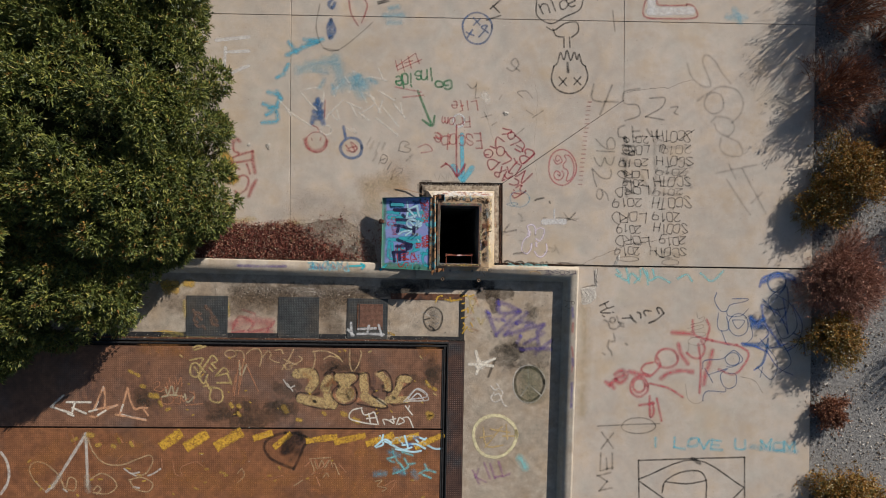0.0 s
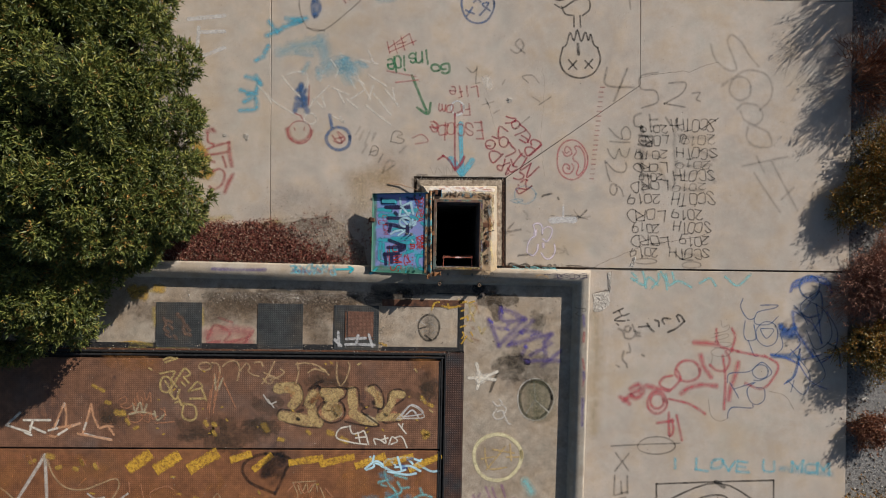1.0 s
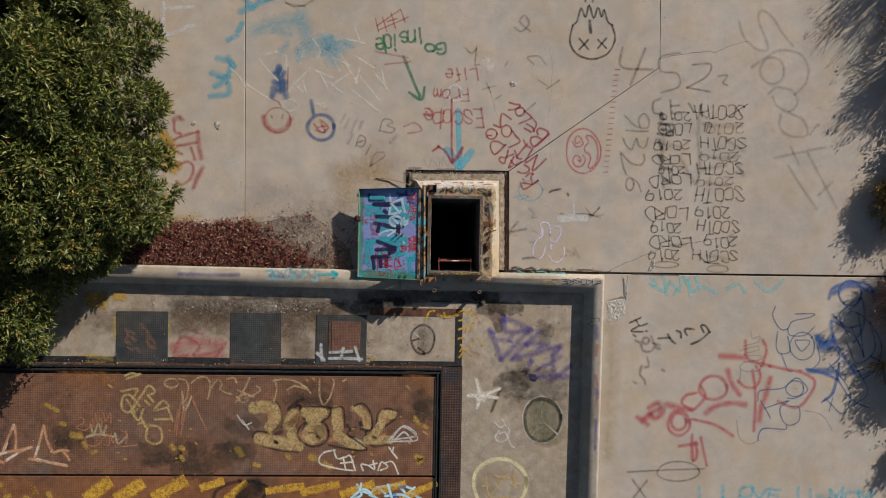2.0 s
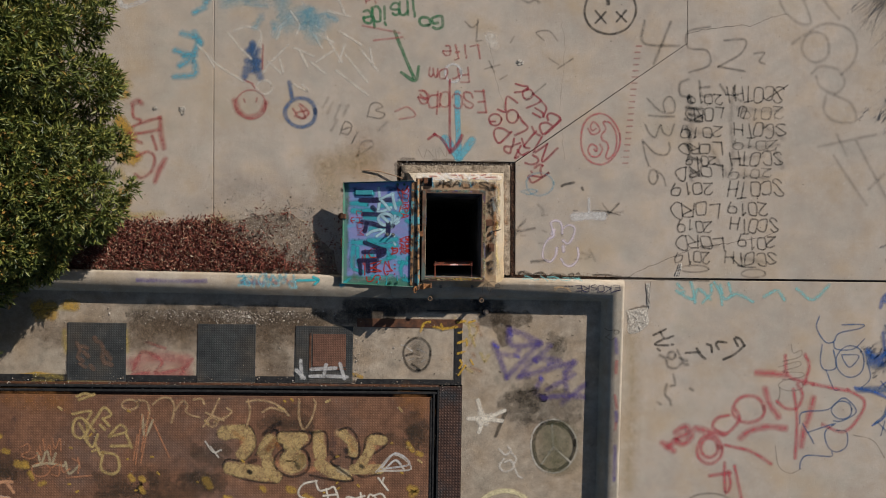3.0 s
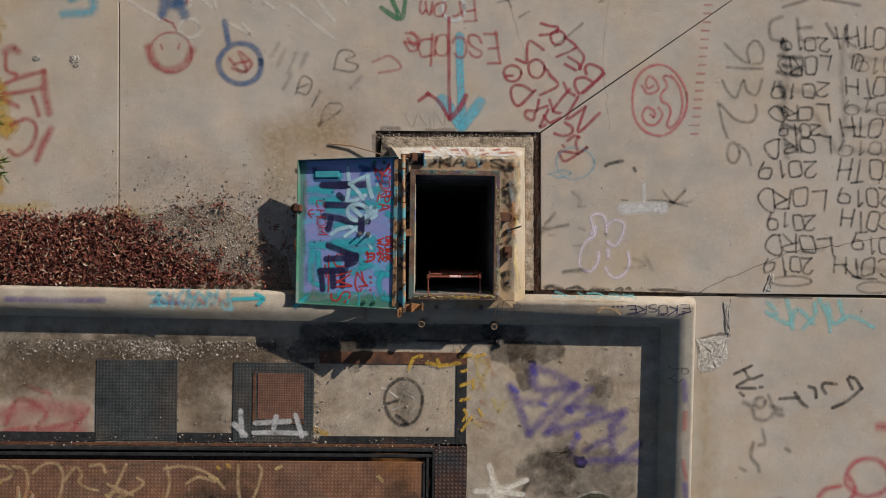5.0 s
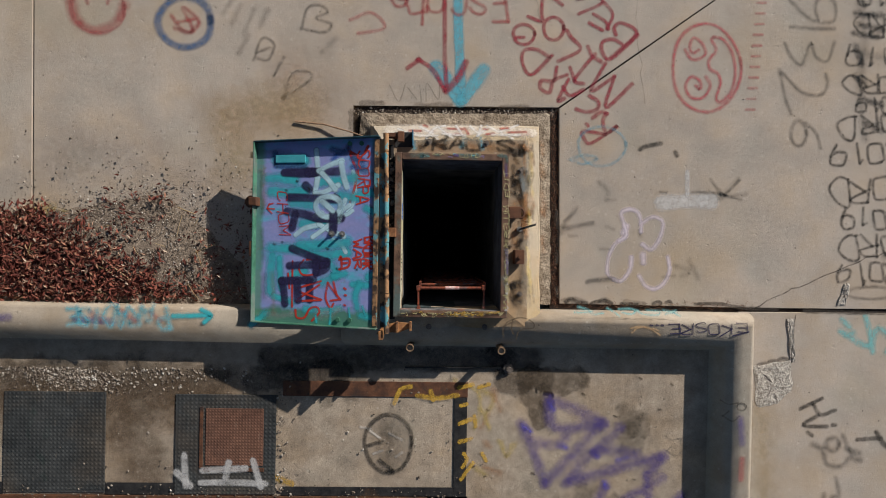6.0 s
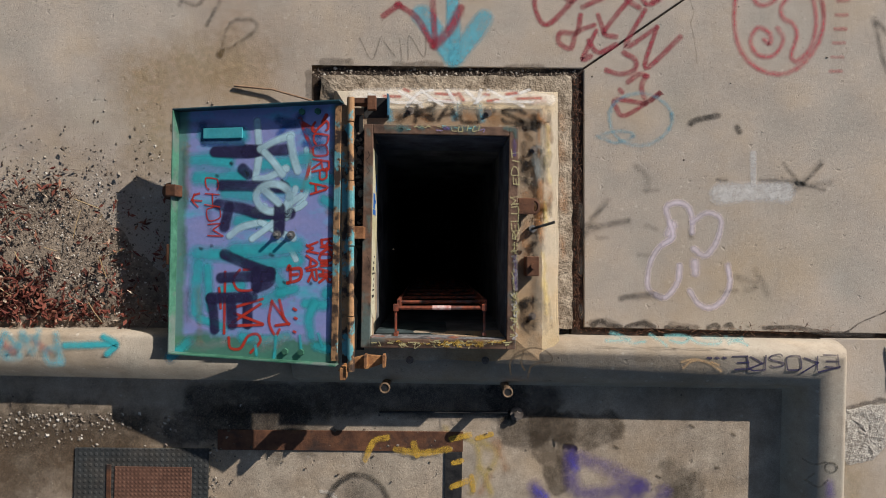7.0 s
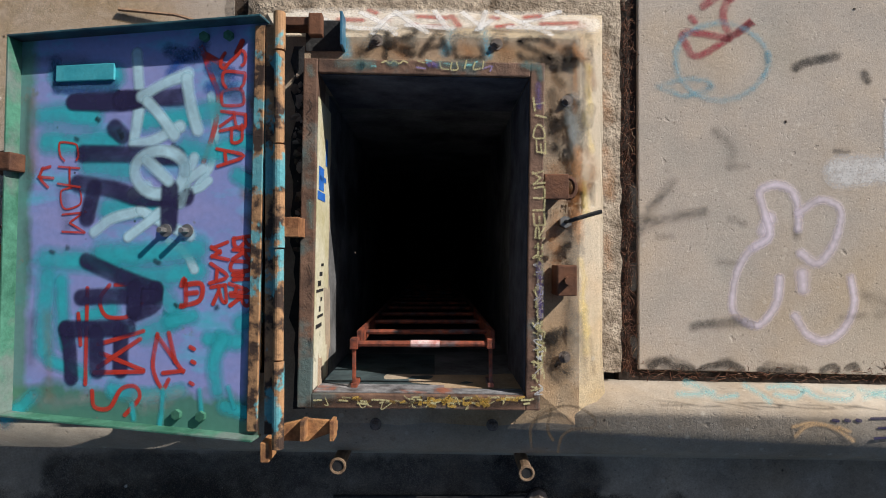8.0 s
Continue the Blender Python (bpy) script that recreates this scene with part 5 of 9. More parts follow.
def put(name, pieces, label, z, piece):
    """one drawing; each of its strokes or letters is a part"""
    LAYER[0] = (LAYER[0] + 1) % 12
    if z in ("lid", "lid under"):
        for me in pieces:
            ob = tagged(new("painted_mark", me), label)
            ob.parent, ob.location.z = lid, 0.0 if z == "lid" else -0.0009
        return
    if z in SLOPES:
        for me in pieces:
            ob = tagged(new("painted_mark", me), label)
            ob.parent, ob.matrix_basis = hatch_base_ob, SLOPES[z]
        return
    if len(pieces) == 1:
        ob = new(name, pieces[0])
        ob.location.z = z
        return tagged(ob, label, "graffiti")
    root = new(name)
    root.location.z = z
    for me in pieces:
        new(piece, me).parent = root
    return tagged(root, label, "graffiti")


def draw(name, label, material, width, text, z=0.0):
    """lines 'x,y x,y ...' or rings 'o x,y rx,ry', parted by '/'"""
    lines = []
    for stroke in text.split("/"):
        stroke = stroke.split()
        if stroke[0] == "o":
            c, r = [[float(v) for v in s.split(",")] for s in stroke[1:3]]
            ring = [Vector((c[0] + r[0] * (1 + 0.04 * math.sin(3 * a + c[0])) * math.cos(a), c[1] + r[1] * math.sin(a))) for a in [2 * math.pi * k / 28 for k in range(30)]]
            lines.append(ring)
        else:
            line = glide([Vector([float(v) for v in s.split(",")]) for s in stroke], 5)
            if name == "crack":
                line = [q + Vector((noise.noise(Vector((q.x * 19, q.y * 19, 1))), noise.noise(Vector((q.x * 19, q.y * 19, 7))))) * 0.022 for q in line]
            lines.append(line)
    return put(name, [ribbons("stroke", [line], width, material) for line in lines], label, z, "stroke")


def word(name, text, label, material, width, start, angle, length, height, z=0.0):
    """hand lettering along a line"""
    rng = random.Random(text + str(start))
    step = length / len(text)
    turn = Matrix.Rotation(radians(angle), 2)
    letters = []
    for k, ch in enumerate(text):
        if ch not in GLYPHS:
            continue
        tilt, rise, grow, lean = rng.uniform(-0.2, 0.2), rng.uniform(-0.10, 0.10) * height, rng.uniform(0.85, 1.12), rng.uniform(-0.14, 0.14)
        lines = []
        for stroke in GLYPHS[ch].split("/"):
            pts = []
            for pair in stroke.split():
                x, y = int(pair[0]) / 4 * 0.80 * step + rng.uniform(-0.06, 0.06) * step, int(pair[1]) / 6 * height * grow + rise + rng.uniform(-0.04, 0.04) * height
                pts.append(Vector(start) + turn @ Vector((step * (k + 0.10) + x + tilt * y, y + lean * x)))
            lines.append(glide(pts, 4))
        letters.append(ribbons("letter", lines, width, material))
    return put(name, letters, label, z, "letter")


draw('graffiti', 'faded white sprayed letter strokes on the slab', P_WHITE, 0.070, '-3.95,3.15 -3.43,3.21 / -3.80,3.03 -3.79,2.63 -3.43,2.74 / -3.79,2.96 -3.43,2.98', 0.0)
draw('graffiti', 'soft cyan haze sprayed over the slab', P_HAZE, 0.260, '-2.61,2.69 -2.35,2.78 -2.10,2.83 / -2.01,2.88 -1.95,2.57 / -1.95,2.44 -1.71,2.55 -1.51,2.45 / -1.60,2.30 -1.69,2.55', 0.0)
draw('graffiti', 'dark red outline beside a blue figure', P_RED, 0.030, '-2.19,2.20 -2.20,1.92 / -2.41,1.79 -2.31,1.75 / -2.28,1.70 -2.31,1.73', 0.0)
draw('graffiti', 'red sprayed smiling circle on the slab', P_RED, 0.090, '-2.51,1.55 -2.47,1.43 -2.35,1.36 -2.22,1.41 -2.16,1.53', 0.0)
draw('graffiti', 'thin red ring of a sprayed face', P_PINK, 0.030, 'o -2.33,1.51 0.174,0.166 / -2.41,1.57 -2.40,1.54 / -2.26,1.58 -2.27,1.54', 0.0)
draw('graffiti', 'blue sprayed ring with a stem on the slab', P_BLUE, 0.060, 'o -1.76,1.42 0.175,0.167 / -1.89,1.77 -1.86,1.59', 0.0)
draw('graffiti', 'red scribble inside a blue ring', P_RED, 0.040, '-1.85,1.46 -1.76,1.35 -1.67,1.42 -1.78,1.52 -1.71,1.36 -1.83,1.38 / -1.80,1.42 -1.71,1.44', 0.0)
draw('graffiti', 'large dusty red tag on the slab beside the tree', P_RED, 0.055, '-3.80,1.12 -3.70,1.23 -3.54,1.30 -3.36,1.35 / -3.73,1.14 -3.57,1.06 / -3.70,1.16 -3.54,1.18 -3.38,1.21 / -3.45,1.14 -3.40,0.99 / -3.62,0.91 -3.50,0.96 -3.42,0.89 -3.46,0.74 -3.57,0.66 -3.64,0.70 / -3.67,1.49 -3.66,1.36 -3.58,1.32 / -3.79,1.09 -3.76,1.17', 0.0)
draw('graffiti', 'thick dusty red dabs of a tag beside the tree', P_RED, 0.085, '-3.36,1.34 -3.35,1.18 -3.32,1.01 / -3.30,0.88 -3.37,0.75 -3.42,0.62 / -3.67,1.51 -3.61,1.54 -3.57,1.51 / -3.78,1.13 -3.71,1.17', 0.0)
draw('graffiti', 'ochre paint blots on the slab by the tree', P_LEMON, 0.120, '-3.86,1.90 -3.71,1.72 / -3.79,1.19 -3.68,1.04 / -3.82,0.76 -3.75,0.63 / -3.92,1.05 -3.78,0.89', 0.0)
draw('graffiti', 'blue sprayed eye shape on the slab', P_BLUE, 0.075, '-2.10,3.52 -2.15,3.38 -2.11,3.21 -2.04,3.35 -2.10,3.51 / -2.11,3.46 -2.10,3.25 / -2.09,3.84 -2.14,3.77 -2.08,3.71 -2.04,3.79', 0.0)
draw('graffiti', 'thin dark outline round a sprayed eye', P_GREY, 0.030, '-2.28,3.77 -2.34,3.38 -2.22,3.06 -1.97,3.03 -1.60,3.32 -1.42,3.49 / -2.23,3.05 -1.97,3.01', 0.0)
draw('graffiti', 'red sprayed arch on the slab', P_RED, 0.040, '-1.81,3.85 -1.77,3.62 -1.66,3.43 / -1.60,3.48 -1.51,3.74 -1.55,3.86', 0.0)
draw('graffiti', 'pale cyan patch of spray', P_HAZE, 0.130, '-1.23,3.60 -0.92,3.62 / -1.16,3.49 -0.97,3.49 / -1.14,3.72 -1.00,3.75', 0.0)
draw('graffiti', 'blue sprayed smiley face with crosses for eyes', P_BLUE, 0.040, 'o 0.30,3.42 0.244,0.262 / 0.24,3.59 0.34,3.48 / 0.35,3.58 0.24,3.47 / 0.12,3.35 0.24,3.30 / 0.14,3.27 0.22,3.39 / 0.33,3.28 0.41,3.37 0.46,3.47 0.37,3.44 0.48,3.35', 0.0)
draw('graffiti', 'small black tag on the slab', P_BLACK, 0.035, '0.46,3.56 0.69,3.64 / 0.52,3.75 0.69,3.90 / 0.56,3.80 0.67,3.69 / -1.34,3.82 -1.19,3.86 / -1.33,3.79 -1.16,3.84', 0.0)
draw('graffiti', 'red scrawled word on the slab', P_RED, 0.028, '-1.028,2.768 -0.722,2.987 / -1.000,2.713 -0.619,2.886 / -0.954,2.881 -0.898,2.696 / -0.842,2.938 -0.786,2.744 / -0.713,2.978 -0.656,2.820 / -1.046,2.861 -1.009,2.694 / -0.898,2.826 -0.768,2.865', 0.0)
word('graffiti_word', 'inside', 'green sprayed word inside, upside down', P_GREEN, 0.035, (-0.414, 2.740), -167.8, 0.665, 0.224, 0.0)
word('graffiti_word', 'Go', 'green sprayed word go, upside down', P_GREEN, 0.040, (-0.116, 2.549), -173.8, 0.300, 0.159, 0.0)
draw('graffiti', 'green sprayed arrow pointing at the hatch', P_GREEN, 0.045, '-0.68,2.37 -0.55,2.05 -0.45,1.82 / -0.60,1.89 -0.44,1.80 -0.40,1.96', 0.0)
draw('graffiti', 'pinkish red underline on the slab', P_PINK, 0.035, '-1.05,2.43 -0.62,2.35 / -0.92,2.26 -0.59,2.30', 0.0)
word('graffiti_word', 'Life', 'red sprayed word life, upside down', P_RED, 0.030, (0.294, 2.233), -174.4, 0.418, 0.171, 0.0)
word('graffiti_word', 'From', 'red sprayed word from, upside down', P_RED, 0.030, (0.183, 1.951), -178.1, 0.470, 0.159, 0.0)
word('graffiti_word', 'Escape', 'red sprayed word escape, upside down', P_RED, 0.033, (0.367, 1.683), -177.8, 0.795, 0.232, 0.0)
draw('graffiti', 'small white sprayed ring round a word', P_WHITE, 0.035, 'o 0.00,1.89 0.092,0.104', 0.0)
draw('graffiti', 'red sprayed arrow pointing at the hatch', P_CRIMSON, 0.036, '-0.04,1.81 -0.04,1.43 -0.04,1.20 -0.03,0.98 / -0.22,1.18 -0.12,1.11 -0.04,0.97 / -0.29,1.12 -0.25,1.15 -0.21,1.18', 0.0)
draw('graffiti', 'thick red barb of a sprayed arrow', P_CRIMSON, 0.055, '0.10,1.16 0.05,1.06 -0.03,0.97', 0.0)
draw('graffiti', 'light cyan sprayed arrow pointing at the hatch', P_SKYARROW, 0.075, '0.05,1.66 0.05,1.43 0.06,1.16 0.07,0.91', 0.0)
draw('graffiti', 'broad barbs of a light cyan sprayed arrow', P_SKYARROW, 0.100, '-0.10,1.13 -0.02,1.03 0.05,0.91 / 0.22,1.11 0.15,1.01 0.08,0.91', 0.0)
draw('graffiti', 'red illegible lettering reduced to bars', P_PINK, 0.026, '2.154,2.223 2.210,2.224 / 2.137,2.151 2.194,2.151 / 2.129,2.078 2.186,2.079 / 2.121,2.006 2.178,2.007 / 2.113,1.934 2.170,1.934 / 2.105,1.861 2.162,1.862 / 2.097,1.789 2.154,1.789 / 2.089,1.717 2.146,1.717 / 2.081,1.644 2.138,1.645 / 2.073,1.572 2.130,1.572 / 2.065,1.499 2.122,1.500 / 2.057,1.427 2.114,1.428 / 2.049,1.355 2.106,1.355 / 2.041,1.282 2.098,1.283 / 2.033,1.210 2.089,1.211 / 2.025,1.138 2.081,1.138 / 2.017,1.066 2.073,1.066 / 2.009,0.993 2.065,0.994 / 2.001,0.921 2.057,0.921 / 1.992,0.849 2.049,0.849', 0.0)
draw('graffiti', 'black sprayed cartoon head with a crown of fingers', P_BLACK, 0.035, '1.58,2.81 1.54,2.60 1.63,2.43 1.84,2.36 2.05,2.44 2.15,2.63 2.11,2.82 / 1.58,2.81 1.64,2.87 1.69,3.04 1.75,2.92 1.80,3.08 1.86,2.91 1.92,3.05 1.97,2.93 2.00,3.02 2.05,2.87 2.11,2.82 / 1.67,2.63 1.79,2.49 / 1.79,2.62 1.67,2.49 / 1.92,2.62 2.03,2.51 / 2.03,2.64 1.92,2.51', 0.0)
draw('graffiti', 'black sprayed nose stroke', P_BLACK, 0.060, '1.81,2.87 1.82,2.72', 0.0)
draw('graffiti', 'black sprayed cloud outline on the slab', P_BLACK, 0.033, '1.46,3.46 1.58,3.41 1.77,3.53 1.96,3.55 1.99,3.40 1.88,3.30 / 1.56,3.43 1.62,3.32 1.73,3.30 / 1.75,3.30 1.75,3.13 / 1.84,3.30 1.85,3.13 / 1.29,3.91 1.30,3.65 1.53,3.52 1.77,3.64 2.01,3.76 2.07,3.93', 0.0)
word('graffiti_word', 'nice', 'black sprayed word nice in a bubble', P_BLACK, 0.033, (1.387, 3.670), 17.1, 0.616, 0.226, 0.0)
draw('graffiti', 'thin black vertical stroke on the slab', P_GREY, 0.040, '2.57,3.75 2.61,3.41', 0.0)
draw('graffiti', 'white sprayed block letter', P_WHITE, 0.160, '3.23,4.05 3.23,3.78 / 3.20,3.76 3.91,3.78', 0.0)
draw('graffiti', 'dark red outline of a white block letter', P_RED, 0.045, '3.16,4.05 3.10,3.68 3.53,3.64 3.99,3.67 3.95,3.85 3.83,3.89 3.80,3.87 3.35,3.87 3.34,4.05', 0.0)
draw('graffiti', 'pale cyan patch of spray', P_HAZE, 0.160, '4.53,3.69 4.83,3.68 / 4.65,3.81 4.75,3.60', 0.0)
draw('graffiti', 'thin black sprayed numbers on the slab', P_GREY, 0.050, '2.25,2.52 2.24,2.26 2.66,2.23 / 2.56,2.51 2.36,2.02', 0.0)
draw('graffiti', 'thin black sprayed numbers on the slab', P_GREY, 0.042, '3.03,2.46 2.77,2.40 2.77,2.21 2.99,2.18 3.02,2.01 2.78,1.92 / 3.20,2.30 3.45,2.31 3.40,2.15 3.13,1.99 / 3.13,1.99 3.44,1.94 / 3.56,2.15 3.68,2.16 3.62,2.06 3.68,2.03', 0.0)
draw('graffiti', 'thin black sprayed letters on the slab', P_GREY, 0.045, '2.77,1.84 2.67,1.79 2.68,1.65 2.81,1.64 / 2.90,1.82 2.93,1.65 3.07,1.66 / 2.91,1.74 3.02,1.75 / 3.15,1.78 3.22,1.67 / 3.33,1.77 3.30,1.65 3.40,1.59', 0.0)
word('graffiti_word', 'SCOTH', 'rows of thin black sprayed words and years', P_WORDS, 0.027, (3.933, 1.752), -179.6, 0.631, 0.171, 0.0)
word('graffiti_word', 'SCOTH', 'rows of thin black sprayed words and years', P_WORDS, 0.027, (3.932, 1.321), -179.7, 0.630, 0.146, 0.0)
word('graffiti_word', 'SCOTH', 'rows of thin black sprayed words and years', P_WORDS, 0.027, (3.901, 0.989), -179.8, 0.647, 0.157, 0.0)
word('graffiti_word', 'SCOTH', 'rows of thin black sprayed words and years', P_WORDS, 0.027, (3.894, 0.644), -179.9, 0.642, 0.176, 0.0)
word('graffiti_word', 'SCOTH', 'rows of thin black sprayed words and years', P_WORDS, 0.027, (3.840, 0.194), 180.0, 0.566, 0.156, 0.0)
word('graffiti_word', 'SCOTH', 'rows of thin black sprayed words and years', P_WORDS, 0.027, (3.825, -0.202), 179.9, 0.624, 0.142, 0.0)
word('graffiti_word', '2019', 'rows of thin black sprayed words and years', P_GREY, 0.027, (3.905, 1.512), -179.6, 0.532, 0.132, 0.0)
word('graffiti_word', '2019', 'rows of thin black sprayed words and years', P_GREY, 0.027, (3.843, 1.130), -179.8, 0.544, 0.107, 0.0)
word('graffiti_word', '2019', 'rows of thin black sprayed words and years', P_GREY, 0.027, (3.768, 0.786), -179.9, 0.508, 0.112, 0.0)
word('graffiti_word', '2019', 'rows of thin black sprayed words and years', P_WORDS, 0.027, (3.708, 0.380), -179.9, 0.462, 0.137, 0.0)
word('graffiti_word', '2019', 'rows of thin black sprayed words and years', P_WORDS, 0.027, (3.819, -0.024), 179.9, 0.462, 0.137, 0.0)
word('graffiti_word', '2019', 'rows of thin black sprayed words and years', P_WORDS, 0.027, (3.165, 1.657), -179.6, 0.414, 0.108, 0.0)
word('graffiti_word', '2019', 'rows of thin black sprayed words and years', P_WORDS, 0.027, (3.185, 1.276), -179.7, 0.517, 0.132, 0.0)
word('graffiti_word', '2019', 'rows of thin black sprayed words and years', P_WORDS, 0.027, (3.103, 0.933), -179.7, 0.367, 0.098, 0.0)
word('graffiti_word', '2019', 'rows of thin black sprayed words and years', P_WORDS, 0.027, (3.061, 0.622), -179.9, 0.494, 0.146, 0.0)
word('graffiti_word', '2019', 'rows of thin black sprayed words and years', P_WORDS, 0.027, (3.051, 0.173), 180.0, 0.414, 0.127, 0.0)
word('graffiti_word', '2019', 'rows of thin black sprayed words and years', P_WORDS, 0.027, (3.025, -0.205), 179.9, 0.413, 0.127, 0.0)
word('graffiti_word', 'LORD', 'rows of thin black sprayed words and years', P_WORDS, 0.027, (3.199, 1.501), -179.7, 0.472, 0.136, 0.0)
word('graffiti_word', 'LORD', 'rows of thin black sprayed words and years', P_WORDS, 0.027, (3.183, 1.087), -179.7, 0.551, 0.132, 0.0)
word('graffiti_word', 'LORD', 'rows of thin black sprayed words and years', P_WORDS, 0.027, (3.194, 0.818), -179.8, 0.575, 0.136, 0.0)
word('graffiti_word', 'LORD', 'rows of thin black sprayed words and years', P_WORDS, 0.027, (3.155, 0.387), 180.0, 0.608, 0.166, 0.0)
word('graffiti_word', 'LORD', 'rows of thin black sprayed words and years', P_WORDS, 0.027, (3.193, -0.013), 180.0, 0.586, 0.156, 0.0)
draw('graffiti', 'overwritten black blots among the rows of words', P_WORDS, 0.060, '2.747,1.503 2.920,1.492 / 2.772,1.430 2.932,1.395 / 2.735,1.369 2.895,1.346 / 2.772,1.637 2.809,1.565 / 2.747,1.284 2.784,1.163 / 2.783,0.919 2.919,0.883 / 2.808,0.761 2.919,0.713 / 2.747,1.077 2.808,1.017', 0.0)
draw('graffiti', 'thin grey haze of older words under the rows', P_FAINT, 0.075, '3.291,1.629 3.279,1.324 3.303,1.019 3.278,0.713 / 2.766,1.625 2.809,1.321 2.771,0.956 2.808,0.651 / 3.353,1.507 3.664,1.472 3.882,1.486 / 3.322,1.080 3.601,1.044 3.850,1.070 / 3.353,0.897 3.663,0.947 / 2.796,1.230 3.043,1.188 / 3.043,1.018 3.228,0.713 / 3.365,0.714 3.725,0.678 / 3.413,-0.263 3.662,-0.312 / 2.930,-0.140 3.103,-0.116 / 3.664,1.295 3.912,1.143 / 3.819,0.984 3.900,0.807', 0.0)
draw('graffiti', 'stray strokes crossing the rows of words', P_WORDS, 0.026, '3.714,1.619 3.851,1.706 3.963,1.780 / 3.277,-0.250 3.401,-0.361 3.568,-0.373 / 3.366,1.409 3.391,1.520 3.465,1.496 3.428,1.385 / 3.230,1.750 3.267,1.568 / 3.323,1.763 3.341,1.629 / 3.217,1.659 3.366,1.654', 0.0)
draw('graffiti', 'black sprayed ovals under the rows of words', P_GREY, 0.030, 'o 2.843,-0.390 0.167,0.042 / o 3.549,-0.446 0.144,0.049', 0.0)
draw('graffiti', 'large faint grey sprayed letters on the slab', P_FAINT, 0.055, '3.837,2.905 3.903,2.688 4.068,2.528 4.234,2.514 4.192,2.691 4.101,2.933 4.167,3.040 4.316,2.936 4.440,2.735 4.581,2.575 / 4.011,2.268 4.151,2.367 4.399,2.508 4.689,2.454 4.797,2.253 4.747,2.049 4.606,1.910 / o 4.300,2.231 0.165,0.179 / 4.251,1.922 4.358,2.004 4.565,1.966 4.648,1.804 4.524,1.682 4.358,1.761 4.300,1.882 / 4.416,1.640 4.400,1.478 4.524,1.357 4.773,1.359 4.731,1.562 4.524,1.665', 0.0)
draw('graffiti', 'large faint grey sprayed cross and letter', P_FAINT, 0.055, '4.332,1.052 4.653,1.121 5.023,1.200 / 4.516,0.948 4.701,0.664 4.915,0.361 / 4.789,1.122 4.993,0.742 5.188,0.381 / 4.935,0.551 5.130,0.733 / 4.555,1.196 4.672,0.949', 0.0)
draw('graffiti', 'pale lilac sprayed bubble figure on the slab', P_LILAC, 0.040, '1.125,-0.037 1.176,0.005 1.155,0.091 1.143,0.154 1.198,0.176 1.254,0.154 1.275,0.090 1.275,0.027 / 1.275,0.078 1.348,0.124 1.413,0.103 1.421,0.048 1.391,-0.038 1.339,-0.093 1.283,-0.059 / 1.168,-0.007 1.099,-0.058 1.056,-0.143 1.047,-0.250 1.090,-0.292 1.141,-0.301 1.197,-0.229 1.210,-0.144 / 1.261,-0.272 1.304,-0.336 1.368,-0.357 1.432,-0.315 1.467,-0.230 1.455,-0.144', 0.0)
draw('graffiti', 'pale lilac sprayed dab on the slab', P_LILAC, 0.060, '1.291,-0.178 1.287,-0.127 / 1.155,0.018 1.177,0.061', 0.0)
draw('graffiti', 'soft grey sprayed dabs beside a lilac figure', P_FAINT, 0.032, '0.76,0.10 0.81,0.14 0.85,0.19 / 0.74,0.05 0.86,0.07 0.95,0.09 / 1.04,0.24 1.10,0.24 / 0.79,0.00 0.84,0.00 / 1.00,-0.09 1.06,-0.09 / 1.04,0.06 1.09,0.04 / 1.42,-0.28 1.50,-0.27', 0.0)
draw('graffiti', 'small dark sprayed dab beside a lilac figure', P_GREY, 0.040, '0.91,-0.31 0.94,-0.30 1.06,-0.29 1.11,-0.30 / 1.27,0.03 1.27,0.00', 0.0)
draw('graffiti', 'white sprayed bar on the slab', P_WHITE, 0.125, '1.42,0.22 1.58,0.23 1.75,0.23', 0.0)
draw('graffiti', 'thin white sprayed stroke on the slab', P_WHITE, 0.035, '1.59,0.43 1.59,0.27', 0.0)
draw('graffiti', 'soft grey sprayed twig shape on the slab', P_GREY, 0.028, '1.623,0.293 1.777,0.286 1.957,0.240 / 1.750,0.377 1.781,0.331 1.834,0.270 / 1.942,0.370 1.853,0.278 / 1.405,0.293 1.450,0.290', 0.0)
draw('graffiti', 'faint grey sprayed marks on the slab', P_FAINT, 0.045, '1.67,0.26 1.84,0.26 1.99,0.28 / 1.80,0.24 1.94,0.38 / 0.73,0.02 0.83,0.06 0.95,0.08 / 0.83,0.18 0.75,0.06 / 0.99,0.36 1.05,0.30 1.04,0.24 / 0.91,-0.31 1.09,-0.30 / 1.50,-0.20 1.60,-0.24 1.55,-0.27 / 1.60,-0.17 1.66,-0.29 / 0.73,0.06 0.71,-0.07', 0.0)
draw('graffiti', 'small black sprayed dabs on the slab', P_BLACK, 0.040, '1.27,0.58 1.31,0.60 1.41,0.62 / 1.51,0.56 1.52,0.54', 0.0)
draw('graffiti', 'faint blue-green ring on the slab', P_HAZE, 0.030, 'o 1.01,0.60 0.161,0.133 / 0.79,0.51 0.89,0.54 0.98,0.52 0.89,0.48 0.80,0.51', 0.0)
draw('graffiti', 'faint aqua lettering along the slab joint', P_AQUA, 0.060, '2.63,-0.65 2.82,-0.75 2.89,-0.63 3.03,-0.75 / 3.15,-0.59 3.20,-0.75 3.35,-0.69 3.54,-0.78 / 3.68,-0.72 3.83,-0.65 3.92,-0.76 / 4.07,-0.63 4.26,-0.76 4.46,-0.59', 0.0)
